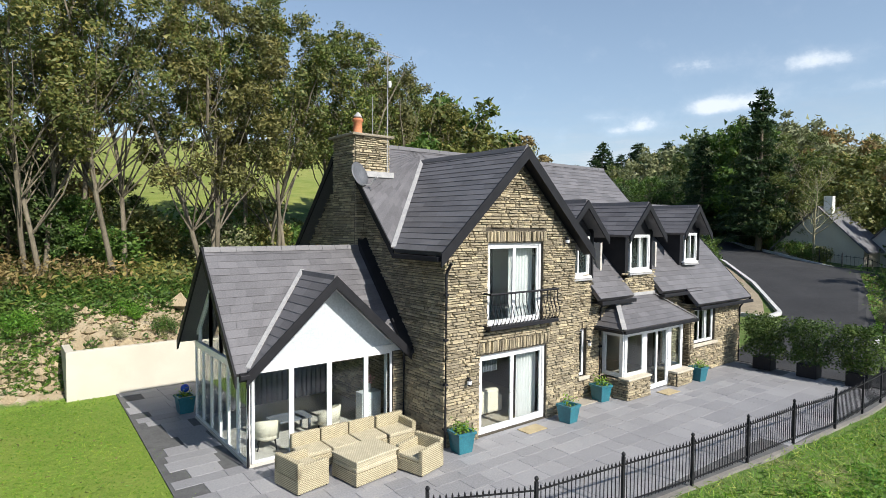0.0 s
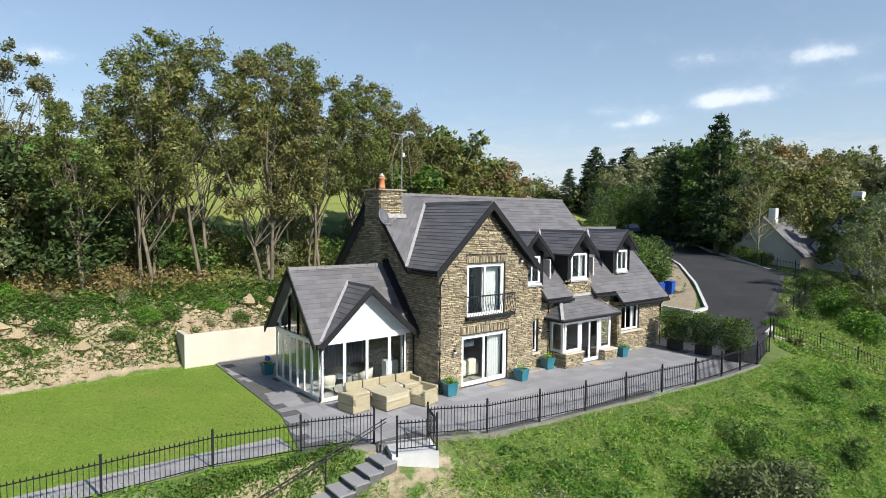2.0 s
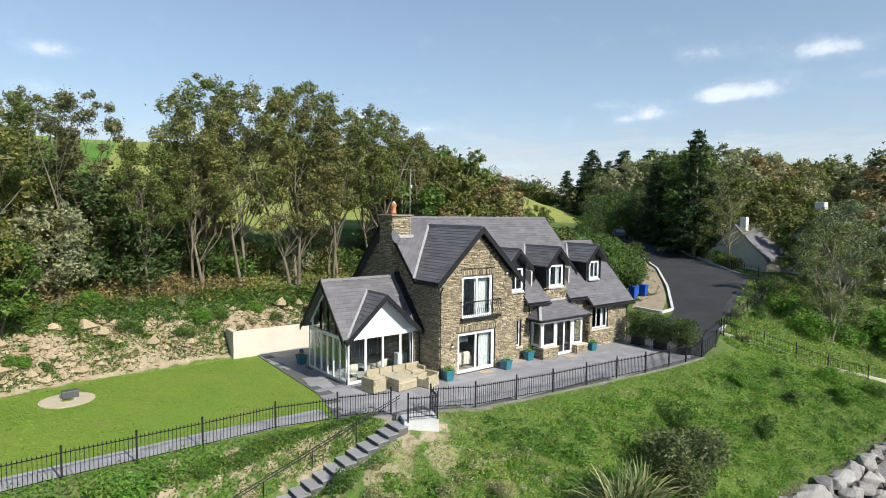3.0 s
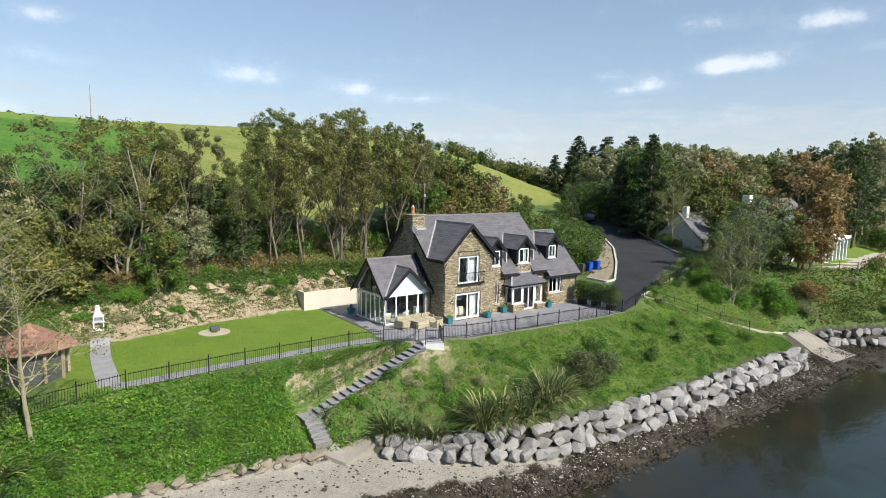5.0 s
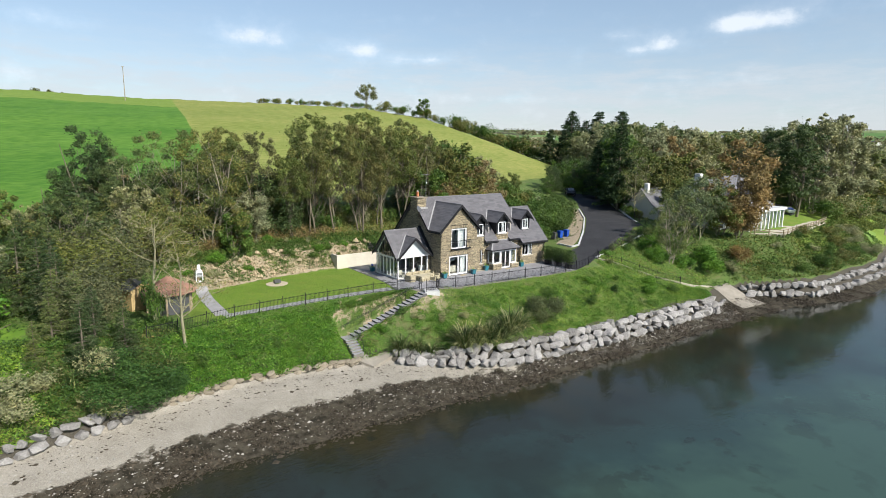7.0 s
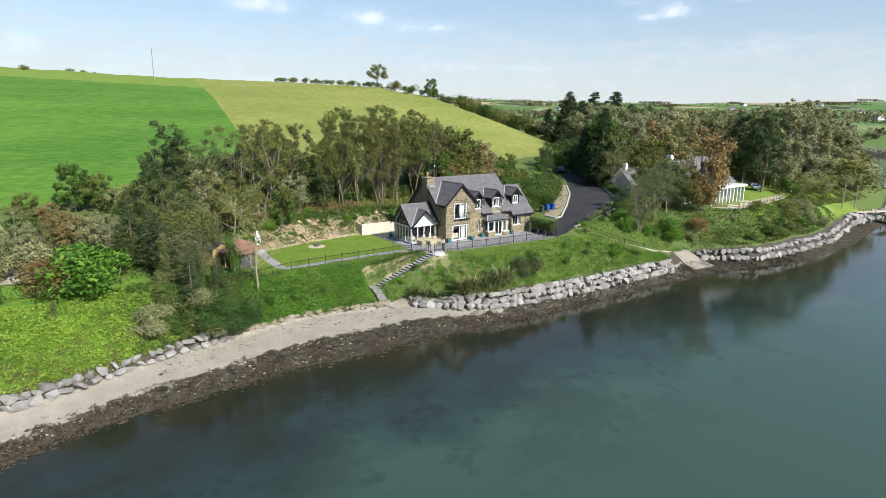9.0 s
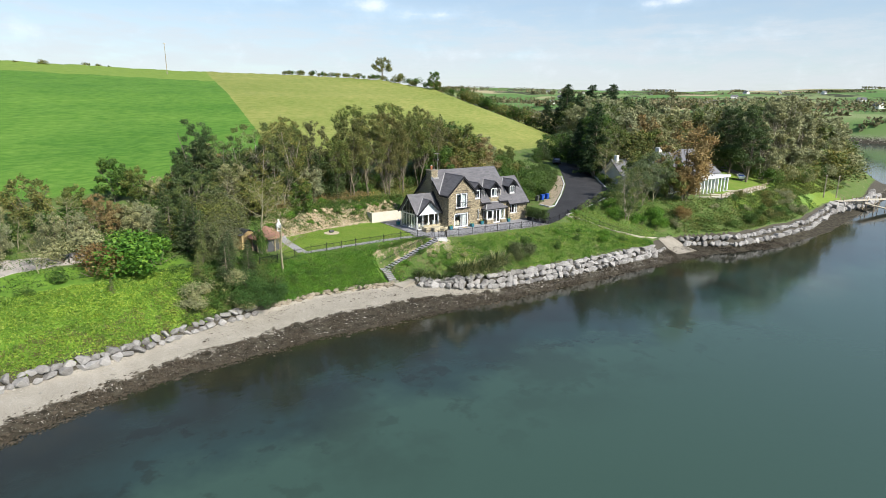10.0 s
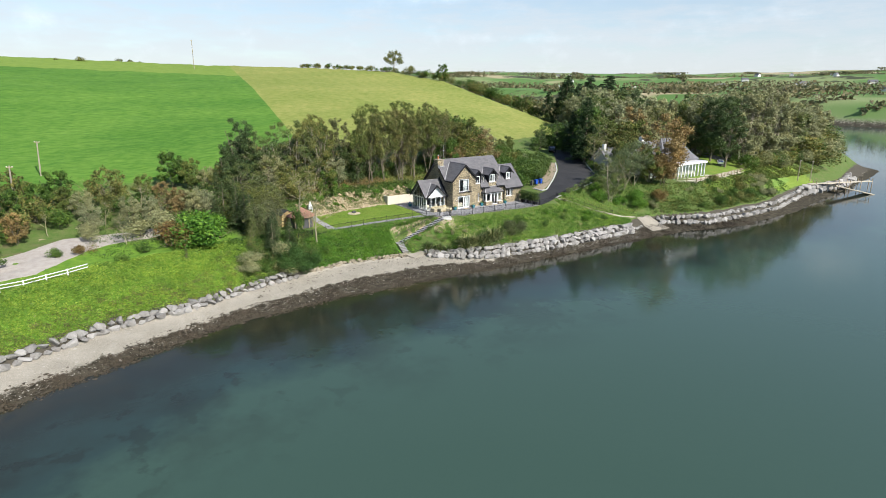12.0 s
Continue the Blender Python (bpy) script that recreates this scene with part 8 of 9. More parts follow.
# hedges along the skyline
lone = crown_tree("lone_tree", 190, 9, 3.6, 0.42, 22, 3000, 0.4, foliage=M_LEAF_WOOD, stems=1, label="solitary round-headed tree on the hilltop")
plant(lone, 70.5, 141)
plant(low[0], 80, 118, .7)
for k in range(64):
    f = k / 63
    x = np.interp(f, [0, .45, .6, 1], [40, 71, 80, 108]) + RNG.uniform(-1, 1)
    y = np.interp(f, [0, .45, .6, 1], [170, 141, 118, 76]) + RNG.uniform(-1.5, 1.5)
    src = bush_dark[k % 2] if f < .55 or k % 3 else low[k % 3]
    grow(src, x, y, RNG.uniform(1.3, 2.2) if f < .5 else RNG.uniform(2.2, 3.8) if f < 0.68 else RNG.uniform(3.5, 6.0))
for x, y, s in ((-42, 190, .8), (-28, 196, .7), (-24, 196, .6), (-20, 197, .55), (-50, 192, .5)):
    plant(bush_dark[0], x, y, s * 1.2, 0.9)


# ---- low growth on the slopes ----
def cover(name, n, xr, lo, hi, size, height, material, label, slim=0.5, up=0.3, seed=1, patchy=0.0):
    rng = np.random.default_rng(seed)
    x = rng.uniform(*xr, n)
    y = lo(x) + (hi(x) - lo(x)) * rng.uniform(0, 1, n)
    if patchy:
        keep = rolling(x, y, 1.7, seed) + rng.normal(0, 0.4, n) > patchy - 0.5
        x, y = x[keep], y[keep]
    edge = np.minimum(x - xr[0], xr[1] - x)
    keep = edge > 2.2 * rng.uniform(0, 1, len(x)) + 1.2 * rolling(x, y, 1.6, 7.0)
    x, y = x[keep], y[keep]
    lie = np.where((x < 47) & (y < 19), ground_at(x, y), land(x, y))
    clump = 0.35 + 0.45 * np.maximum(0, rolling(x, y, 0.8, seed + 3)) + 0.5 * np.maximum(0, rolling(x, y, 2.4, seed + 5))
    z = lie + rng.uniform(0, 1, len(x)) ** 1.3 * height * clump * 1.3
    keep = ((y > -3.38) | (y < -4.42) | (x > -5.4) | (x < -14.6)) & ~((x > -5.6) & (x < -2.9) & (y > -5.2) & (y < -3))
    V, F = cards(rng, np.stack([x, y, z], -1)[keep], size, up, slim)
    return tagged(raw(name, V, F, material), label, "vegetation", kind="stuff")


def mounds(name, n, xr, lo, hi, radius, leaf, material, label, seed, thick=520, tall=0.8, slim=0.6):
    """Knee-high leafy heaps crowding a slope, each with its own outline."""
    rng = np.random.default_rng(seed)
    x = rng.uniform(*xr, n)
    y = lo(x) + (hi(x) - lo(x)) * rng.uniform(0, 1, n)
    ok = ((y > -3.2) | (y < -4.7) | (x > -5.2) | (x < -14.8)) & ~((x > -15.6) & (x < -12.8) & (y < -3) & (y > -7.4)) & ~((x > -6.4) & (x < -2.6) & (y > -5.9))
    x, y = x[ok], y[ok]
    r = rng.uniform(*radius, len(x)) * (0.8 + 0.35 * rolling(x, y, 2.1, seed))
    count = np.maximum(12, (thick * r * r).astype(int))
    which = np.repeat(np.arange(len(x)), count)
    d = rng.normal(0, 1, (len(which), 3))
    d /= np.linalg.norm(d, axis=1, keepdims=True)
    d[:, 2] = np.abs(d[:, 2]) - 0.15
    wavy = 1 + 0.25 * np.sin(6 * d[:, :1] + which[:, None]) * np.sin(5 * d[:, 1:2] + 2 * which[:, None])
    C = np.stack([x, y, ground_at(x, y)], -1)
    P = C[which] + d * r[which][:, None] * rng.uniform(0.45, 1.05, (len(which), 1)) ** 0.6 * wavy * [1, 1, tall]
    V, F = cards(rng, P, leaf * 1.25, 0.4, slim, d)
    return tagged(raw(name, V, F, material), label, "vegetation", kind="stuff")


low_bank, high_bank = lambda x: y_rock(x) + 0.1, lambda x: y_top(x) - 0.75  # noqa: E731
mounds("bank_weeds", 620, (-8, 35), low_bank, high_bank, (0.2, 0.62), 0.085, M_LEAF_HERB, "leafy green weeds crowding the bank", 41, 950)
mounds("bank_brambles", 210, (-8, 36), low_bank, high_bank, (0.25, 0.6), 0.085, M_LEAF_GREEN, "dark bramble clumps on the bank", 42, 900)
mounds("bank_dry_clumps", 60, (-13, -3), lambda x: y_rock(x) + 0.2, lambda x: y_top(x) - 2.0, (0.2, 0.5), 0.11, M_LEAF_TAWNY, "faded brown weeds near the steps", 43, slim=0.35)
mounds("bank_dead_weeds", 60, (-4.5, 1.6), lambda x: y_rock(x) + 0.6, lambda x: y_top(x) - 2.2, (0.3, 0.65), 0.1, M_LEAF_GREYBROWN, "withered brown weeds beside the flax", 52, 620, slim=0.4)
mounds("ivy_heaps", 640, (-30, -14.6), lambda x: y_rock(x) - 0.5, lambda x: y_top(x) - 0.2, (0.25, 0.7), 0.12, M_LEAF_HERB, "heaped green ivy and bramble over the bank", 44)
mounds("ivy_light", 110, (-29, -15), lambda x: y_rock(x) + 0.3, lambda x: y_top(x) - 0.2, (0.2, 0.5), 0.1, M_LEAF_BRIGHT, "paler bramble shoots among the ivy", 49)
mounds("ivy_straw", 60, (-28, -7), lambda x: y_rock(x) + 0.8, lambda x: y_top(x) - 0.2, (0.15, 0.4), 0.1, M_LEAF_TAWNY, "dead straw-coloured stalks in the bank", 50, 500, slim=0.25)
mounds("ivy_dark", 150, (-31, -14.6), lambda x: y_rock(x) - 0.5, lambda x: y_top(x) - 0.2, (0.25, 0.55), 0.12, M_LEAF_GREEN, "darker bramble among the ivy", 45)
mounds("shore_brambles", 480, (-76, -38), lambda x: y_rock(x) - 0.3, lambda x: y_plat(x) + 2.5, (0.35, 0.85), 0.15, M_LEAF_BRIGHT, "heaped bright green bramble on the shore slope", 46, 400)
mounds("shore_scrub", 160, (-76, -30), lambda x: y_rock(x) - 0.3, lambda x: y_rock(x) + 2.5, (0.25, 0.6), 0.16, M_LEAF_TAWNY, "tawny scrub edging the shore slope", 47, 320, slim=0.4)
mounds("bed_plants", 46, (25.6, 40), lambda x: np.interp(x, [25, 32, 38.4, 43], [3.2, 6.6, 11.6, 16.6]), lambda x: np.interp(x, [25, 32, 38.4, 43], [5.6, 9.0, 14.4, 19]), (0.2, 0.5), 0.11, M_LEAF_SAGE, "low grey-green plants in the gravel bed", 51)
mounds("cut_brambles", 150, (-28, -1), lambda x: y_back(x) + 0.5, lambda x: y_back(x) + 4.2, (0.2, 0.55), 0.12, M_LEAF_GREEN, "green bramble spilling down the cut bank", 48)
cover("bank_grass", 130000, (-8, 34), lambda x: y_rock(x) - 0.5, lambda x: y_top(x) + 0.02, 0.2, 0.4, M_GRASS, "long rough grass on the bank", 0.1, 0.9, 1)
cover("bank_herbs", 20000, (-8, 36), lambda x: y_rock(x) + 0.2, lambda x: y_top(x) - 0.2, 0.1, 0.6, M_LEAF_HERB, "broad-leaved weeds on the bank", 0.6, 0.4, 2, 0.5)
cover("bank_tufts", 16000, (-8, 36), lambda x: y_rock(x) - 0.2, lambda x: y_top(x) - 0.6, 0.13, 0.5, M_LEAF_GREEN, "darker weeds in the bank", 0.5, 0.4, 21, 0.85)
cover("bank_scrub", 30000, (-30, -7.5), lambda x: y_rock(x) - 0.7, lambda x: y_top(x) + 0.3, 0.11, 0.4, M_LEAF_HERB, "ivy and bramble over the bank", 0.6, 0.3, 3)
cover("bank_brights", 42000, (-30, -12), lambda x: y_rock(x) - 0.7, lambda x: y_top(x) - 0.2, 0.11, 1.0, M_LEAF_HERB, "bright green leaves over the bank", 0.6, 0.3, 4, 0.42)
cover("stair_growth", 14000, (-15.5, -5.4), lambda x: -3.5 + 0 * x, lambda x: -2.5 + 0 * x, 0.1, 0.3, M_LEAF_GREEN, "weeds crowding the steps", 0.6, 0.3, 22)
cover("bank_straw", 9000, (-30, 34), lambda x: y_rock(x) + 0.3, lambda x: y_top(x) - 0.1, 0.3, 0.3, M_BLADE, "dry straw-coloured grass in the bank", 0.12, 0.9, 5, 0.85)
cover("meadow_growth", 52000, (-78, -38), lambda x: y_rock(x) - 0.6, lambda x: y_plat(x) + 2.4, 0.2, 0.5, M_LEAF_BRIGHT, "dense bright green bramble over the shore slope", 0.65, 0.3, 6)
cover("meadow_rust", 14000, (-78, -36), lambda x: y_rock(x) - 0.4, lambda x: y_rock(x) + 3.0, 0.2, 0.6, M_LEAF_TAWNY, "tawny grass and bramble edging the shore slope", 0.4, 0.5, 7, 0.4)
cover("slope_scrub", 30000, (-42, -28), lambda x: y_rock(x) - 0.5, lambda x: y_plat(x) + 3, 0.2, 0.6, M_LEAF_GREEN, "mixed scrub on the shore slope", 0.5, 0.3, 8)
cover("slope_tawny", 14000, (-44, -29), lambda x: y_rock(x) - 0.3, lambda x: y_top(x) + 1, 0.2, 0.7, M_LEAF_TAWNY, "fading scrub on the shore slope", 0.4, 0.4, 23, 0.5)
cover("cut_weeds", 40000, (-28, 0), lambda x: y_back(x) + 0.1, lambda x: y_back(x) + 3.8, 0.16, 0.35, M_LEAF_GREEN, "weeds growing over the cut bank", 0.5, 0.4, 9, 0.6)
cover("cut_crest", 26000, (-28, 2), lambda x: y_back(x) + 2.4, lambda x: y_back(x) + 4.2, 0.17, 0.6, M_LEAF_GREEN, "weeds along the top of the cut bank", 0.5, 0.4, 24)
cover("cut_straw", 9000, (-28, 0), lambda x: y_back(x) + 0.3, lambda x: y_back(x) + 3.4, 0.2, 0.35, M_LEAF_TAWNY, "dry growth on the cut bank", 0.3, 0.6, 25, 0.5)
cover("wood_floor", 44000, (-32, 34), lambda x: y_back(x) + 3.0, lambda x: y_back(x) + 16, 0.26, 0.9, M_LEAF_WOOD, "undergrowth on the woodland floor", 0.5, 0.3, 10)
cover("bracken", 22000, (-28, -4), lambda x: y_back(x) + 3.6, lambda x: y_back(x) + 6.0, 0.2, 1.7, M_LEAF_BROWN, "brown bracken hedge under the trees", 0.45, 0.3, 11, 0.3)
cover("point_scrub", 50000, (44, 130), lambda x: y_rock(x) + 0.2 + 3.6 * np.clip((x - 86) / 6, 0, 1), lambda x: y_plat(x) + 0.6, 0.3, 0.6, M_LEAF_MOSS, "low scrub on the neighbouring bank", 0.5, 0.3, 12, 0.35)
cover("point_green", 26000, (38, 100), lambda x: y_rock(x) + 0.2, lambda x: y_plat(x) + 0.4, 0.3, 0.6, M_LEAF_GREEN, "green bramble on the neighbouring bank", 0.5, 0.3, 26, 0.45)
cover("drive_bank", 24000, (22, 46), lambda x: y_top(x) + 0.2, lambda x: y_plat(x) - 0.4, 0.22, 0.45, M_GRASS, "rough grass beside the driveway", 0.3, 0.7, 13)
cover("drive_weeds", 9000, (24, 46), lambda x: y_top(x) + 0.2, lambda x: y_plat(x) - 0.4, 0.2, 0.6, M_LEAF_TAWNY, "fading weeds beside the driveway", 0.4, 0.6, 27, 0.5)
cover("garden_edge", 16000, (-58, -30), lambda x: y_plat(x) + 4.5, lambda x: y_back(x) + 4, 0.22, 0.5, M_LEAF_GREEN, "low planting in the far garden", 0.5, 0.3, 14, 0.5)
M_LAWNBLADE = leaf_mat("lawn_blades", (0.085, 0.20, 0.02), (0.145, 0.285, 0.035), (0.25, 0.345, 0.062))
cover("lawn_grass", 60000, (-26, -5), lambda x: y_plat(x) + 1.6, lambda x: y_back(x) - 0.05, 0.075, 0.03, M_LAWNBLADE, "mown grass blades on the lawn", 0.3, 0.7, 29)
cover("lawn_specks", 2600, (-25, -6), lambda x: y_plat(x) + 1.6, lambda x: y_back(x) - 0.1, 0.09, 0.02, M_LEAF_TAWNY, "fallen leaves on the lawn", 0.6, 0.1, 28, 0.7)


M_FLAX = leaf_mat("flax_leaves", (0.04, 0.07, 0.02), (0.13, 0.19, 0.06), (0.42, 0.42, 0.24))


def flax(x, y, seed, blades=130, length=1.9, name="flax_plant", label="large clump of arching sword-like flax leaves"):
    """A clump of long arching blades from one root."""
    rng = np.random.default_rng(seed)
    V, F = [], []
    for _ in range(blades):
        a, L = rng.uniform(0, 6.28), length * rng.uniform(0.55, 1.15)
        rise, sag = math.radians(rng.uniform(38, 88)), rng.uniform(0.5, 1.6)
        d = np.array([math.cos(a), math.sin(a), 0])
        side = np.array([-math.sin(a), math.cos(a), 0]) * rng.uniform(0.05, 0.085)
        q = d * rng.uniform(0, 0.4)
        k = len(V)
        for i in range(7):
            f = i / 6
            V += [q - side * (1 - f) ** 0.6, q + side * (1 - f) ** 0.6]
            ang = rise - sag * 1.7 * f * f
            q = q + (d * math.cos(ang) + np.array([0, 0, math.sin(ang)])) * L / 6
        F += [(k + 2 * i, k + 2 * i + 1, k + 2 * i + 3, k + 2 * i + 2) for i in range(6)]
    t = empty(name, pose(x, y, spot(x, y) - 0.05))
    tagged(t, label, "plant", "flax clumps")
    raw("leaf_clump", np.array(V), F, M_FLAX, t)
    return t


for k, (x, y, L) in enumerate(((-5.2, -10.9, 3.1), (-4.0, -11.3, 2.6), (-2.8, -11.8, 2.5), (-1.7, -12.0, 2.4), (-0.4, -11.9, 3.1), (1.0, -11.8, 2.7), (-10.3, -7.7, 1.9), (-9.2, -8.6, 1.5), (-8.2, -9.6, 1.3), (-29.9, -4.5, 1.9), (-36.2, -4.8, 1.3), (24.6, -4.6, .8))):
    flax(x, y, 200 + k, 330 if L > 2 else 160, L)


# ---- shore rocks, pebbles and weed ----
def boulder_mesh(seed):
    rng = np.random.default_rng(seed)
    bm = bmesh.new()
    p = rng.normal(0, 1, (14, 3))
    p /= (np.abs(p) ** 5).sum(axis=1, keepdims=True) ** 0.2
    p *= rng.uniform(0.85, 1.02, (len(p), 1))
    vs = [bm.verts.new(v * [0.55, 0.46, 0.44]) for v in p]
    r = bmesh.ops.convex_hull(bm, input=vs)
    bmesh.ops.delete(bm, geom=[v for v in bm.verts if not v.link_faces], context="VERTS")
    bmesh.ops.bevel(bm, geom=bm.edges[:], offset=0.022, segments=1, affect="EDGES")
    me = bpy.data.meshes.new("boulder")
    bm.to_mesh(me)
    bm.free()
    me.materials.append(M_ROCK)
    return me


BOULDERS = [boulder_mesh(300 + k) for k in range(9)]


def boulder(x, y, z, size, group):
    ob = new("boulder", BOULDERS[int(RNG.integers(9))])
    ob.matrix_basis = pose(x, y, z, float(RNG.uniform(-20, 20)), float(RNG.uniform(-16, 16)), float(RNG.uniform(-40, 40)) + 180 * float(RNG.integers(2))) @ Matrix.Diagonal((size * RNG.uniform(0.9, 1.3), size * RNG.uniform(0.8, 1.1), size * RNG.uniform(0.75, 1.0), 1))
    tagged(ob, "large angular pale grey boulder in the sea wall", "boulder", group)


def rock_wall(x0, x1, step, courses, size, group):
    for c in range(courses):
        x = x0 + 0.5 * step * (c % 2)
        while x < x1:
            f = (c + 0.1) / courses
            s = size * RNG.uniform(0.75, 1.3)
            y = float(y_foot(x) + (y_rock(x) - y_foot(x)) * f) - 0.12
            z = float(z_foot(x) + (z_rock(x) - z_foot(x)) * f) + 0.2 * s
            boulder(x, y + RNG.uniform(-.12, .12), z, s, group)
            slope = 1 + 0.5 * min(1.5, abs(float(y_foot(x + 1) - y_foot(x))))
            x += step * RNG.uniform(0.8, 1.2) * s / size / slope


rock_wall(-11, 33.5, 0.98, 3, 1.08, "terrace sea wall boulders")
rock_wall(43.5, 104, 1.15, 2, 1.2, "point sea wall boulders")
rock_wall(104, 150, 2.0, 2, 1.9, "point sea wall boulders")
rock_wall(-72, -33, 1.05, 2, 0.95, "garden sea wall boulders")
for x in np.arange(33.5, 38, 1.0):
    boulder(x, float(y_foot(x)) + 0.5, float(z_foot(x)) + 0.3, 0.8, "terrace sea wall boulders")
# broken ledges of old wall at the beach head
LEDGES = []
for k in range(3):
    LEDGES.append(BOULDERS[k].copy())
    LEDGES[-1].name = "ledge_stone"
    LEDGES[-1].materials.clear()
    LEDGES[-1].materials.append(M_LEDGE)
for k in range(52):
    x = -31 + 17 * k / 52 + RNG.uniform(-.2, .2)
    ob = new("ledge_stone", LEDGES[k % 3])
    ob.matrix_basis = pose(x, float(y_foot(x)) + 0.25 + RNG.uniform(-.1, .25), float(z_foot(x)) + 0.18 + 0.3 * (k % 2), RNG.uniform(-6, 6), RNG.uniform(-6, 6), RNG.uniform(-25, 25)) @ Matrix.Diagonal((RNG.uniform(.5, 1.5), RNG.uniform(.6, 1), RNG.uniform(.4, 0.8), 1))
    tagged(ob, "worn block of tan ledge stone at the beach head", "stone", "beach ledge stones")


def scatter_lumps(name, n, xr, lo, hi, size, material, label, seed, flat=0.55):
    rng = np.random.default_rng(seed)
    x = rng.uniform(*xr, n)
    y = lo(x) + (hi(x) - lo(x)) * rng.uniform(0, 1, n)
    s = size * rng.lognormal(0, 0.45, n)
    c = np.stack([x, y, land(x, y) + 0.15 * s], -1)
    octa = np.array([[1, 0, 0], [-1, 0, 0], [0, 1, 0], [0, -1, 0], [0, 0, 1], [0, 0, -1]], float)
    V = c[:, None] + octa[None] * (s[:, None, None] * rng.uniform(0.6, 1.3, (n, 6, 1))) * [1, 1, flat]
    q = np.array([(0, 2, 4), (2, 1, 4), (1, 3, 4), (3, 0, 4), (2, 0, 5), (1, 2, 5), (3, 1, 5), (0, 3, 5)])
    F = (np.arange(n)[:, None, None] * 6 + q[None]).reshape(-1, 3)
    return tagged(raw(name, V.reshape(-1, 3), F, material), label, "shore", kind="stuff")


M_PEBBLE = surface("pebble", (0.20, 0.185, 0.155), (0.37, 0.35, 0.31), 3, 20, 0.85, 0.3, 0.01, "island", 0.4)
scatter_lumps("pebbles", 6500, (-72, 36), lambda x: y_water(x) + 0.5, lambda x: y_foot(x) + 0.2, 0.05, M_PEBBLE, "small grey and tan pebbles on the beach", 1)
scatter_lumps("seaweed_clumps", 2500, (-72, 66), lambda x: y_water(x) - 1.4, lambda x: y_water(x) + 0.45 * (y_foot(x) - y_water(x)) + 0.4, 0.10, M_WEED, "dark brown seaweed along the tideline", 2, 0.35)
scatter_lumps("weed_drift", 500, (-40, 0), lambda x: y_foot(x) - 2.5, lambda x: y_foot(x) - 0.2, 0.07, M_WEED, "dry weed drifted up the beach", 3, 0.3)
scatter_lumps("weed_islets", 1500, (-72, 40), lambda x: y_water(x) - 3.5, lambda x: y_water(x) - 0.2, 0.13, M_WEED, "seaweed showing at the water's edge", 4, 0.3)

cover("seaweed_fronds", 70000, (-74, 66), lambda x: y_water(x) - 1.0, lambda x: y_water(x) + weed_share(x) * (y_foot(x) - y_water(x)) + 0.2, 0.2, 0.1, M_WEED, "matted brown seaweed over the lower beach", 0.6, 0.1, 31, 0.5)
M_RUBBLE = surface("ochre_rubble", (0.24, 0.18, 0.10), (0.42, 0.34, 0.22), 2, 16, 0.95, 0.6, 0.03, "island", 0.3)
scatter_lumps("bank_rubble", 1500, (-26, -1), lambda x: y_back(x) + 0.1, lambda x: y_back(x) + 2.8, 0.13, M_RUBBLE, "broken ochre rock in the cut bank", 33, 0.8)


# ---- the neighbour's white house ----
M_WALLWHITE = surface("white_wall", (0.66, 0.65, 0.61), (0.76, 0.75, 0.71), 1, 30, 0.9, 0.2)
M_GREYSLATE = surface("pale_slate", (0.10, 0.10, 0.11), (0.16, 0.16, 0.17), 1, 15, 0.85, 0.3, 0.01)
nh = empty("white_house", pose(0, 0, 1.3))
tagged(nh, "white bungalow with grey slate roofs and a glazed front room", "house")


def gabled(parent, x0, x1, y0, y1, wall, ridge_z, along_x=True, base=-1.0, material=None):
    part("wall", boxes((x0, x1, y0, y1, base, wall)), material or M_WALLWHITE, parent)
    o = 0.35
    if along_x:
        m = (y0 + y1) / 2
        part("gable", poly_prism(bmesh.new(), [(x0, y0, wall), (x0, y1, wall), (x0, m, ridge_z - 0.1)], (x1 - x0, 0, 0)), material or M_WALLWHITE, parent)
        for yy in (y0 - o, y1 + o):
            zz = wall - o * (ridge_z - wall) / (m - y0)
            part("roof", poly_prism(bmesh.new(), [(x0 - o, yy, zz), (x1 + o, yy, zz), (x1 + o, m, ridge_z), (x0 - o, m, ridge_z)], (0, 0, 0.12)), M_GREYSLATE, parent)
    else:
        m = (x0 + x1) / 2
        part("gable", poly_prism(bmesh.new(), [(x0, y0, wall), (x1, y0, wall), (m, y0, ridge_z - 0.1)], (0, y1 - y0, 0)), material or M_WALLWHITE, parent)
        for xx in (x0 - o, x1 + o):
            zz = wall - o * (ridge_z - wall) / (m - x0)
            part("roof", poly_prism(bmesh.new(), [(xx, y0 - o, zz), (xx, y1 + o, zz), (m, y1 + o, ridge_z), (m, y0 - o, ridge_z)], (0, 0, 0.12)), M_GREYSLATE, parent)


gabled(nh, 54, 71, -3.6, 5.4, 3.3, 8.3)
wing_e, wing_r = [(57.0, -4.9, 3.9), (71.0, -4.9, 3.9), (71.0, 4.5, 3.9), (57.0, 4.5, 3.9)], [(61.4, -0.2, 8.9), (66.6, -0.2, 8.9)]
part("wall", boxes((57.4, 70.6, -4.5, 4.1, -1.0, 3.8)), M_WALLWHITE, nh)
for quad in ([wing_e[0], wing_e[1], wing_r[1], wing_r[0]], [wing_e[1], wing_e[2], wing_r[1]], [wing_e[2], wing_e[3], wing_r[0], wing_r[1]], [wing_e[3], wing_e[0], wing_r[0]]):
    part("roof", poly_prism(bmesh.new(), quad, (0, 0, 0.12)), M_GREYSLATE, nh)
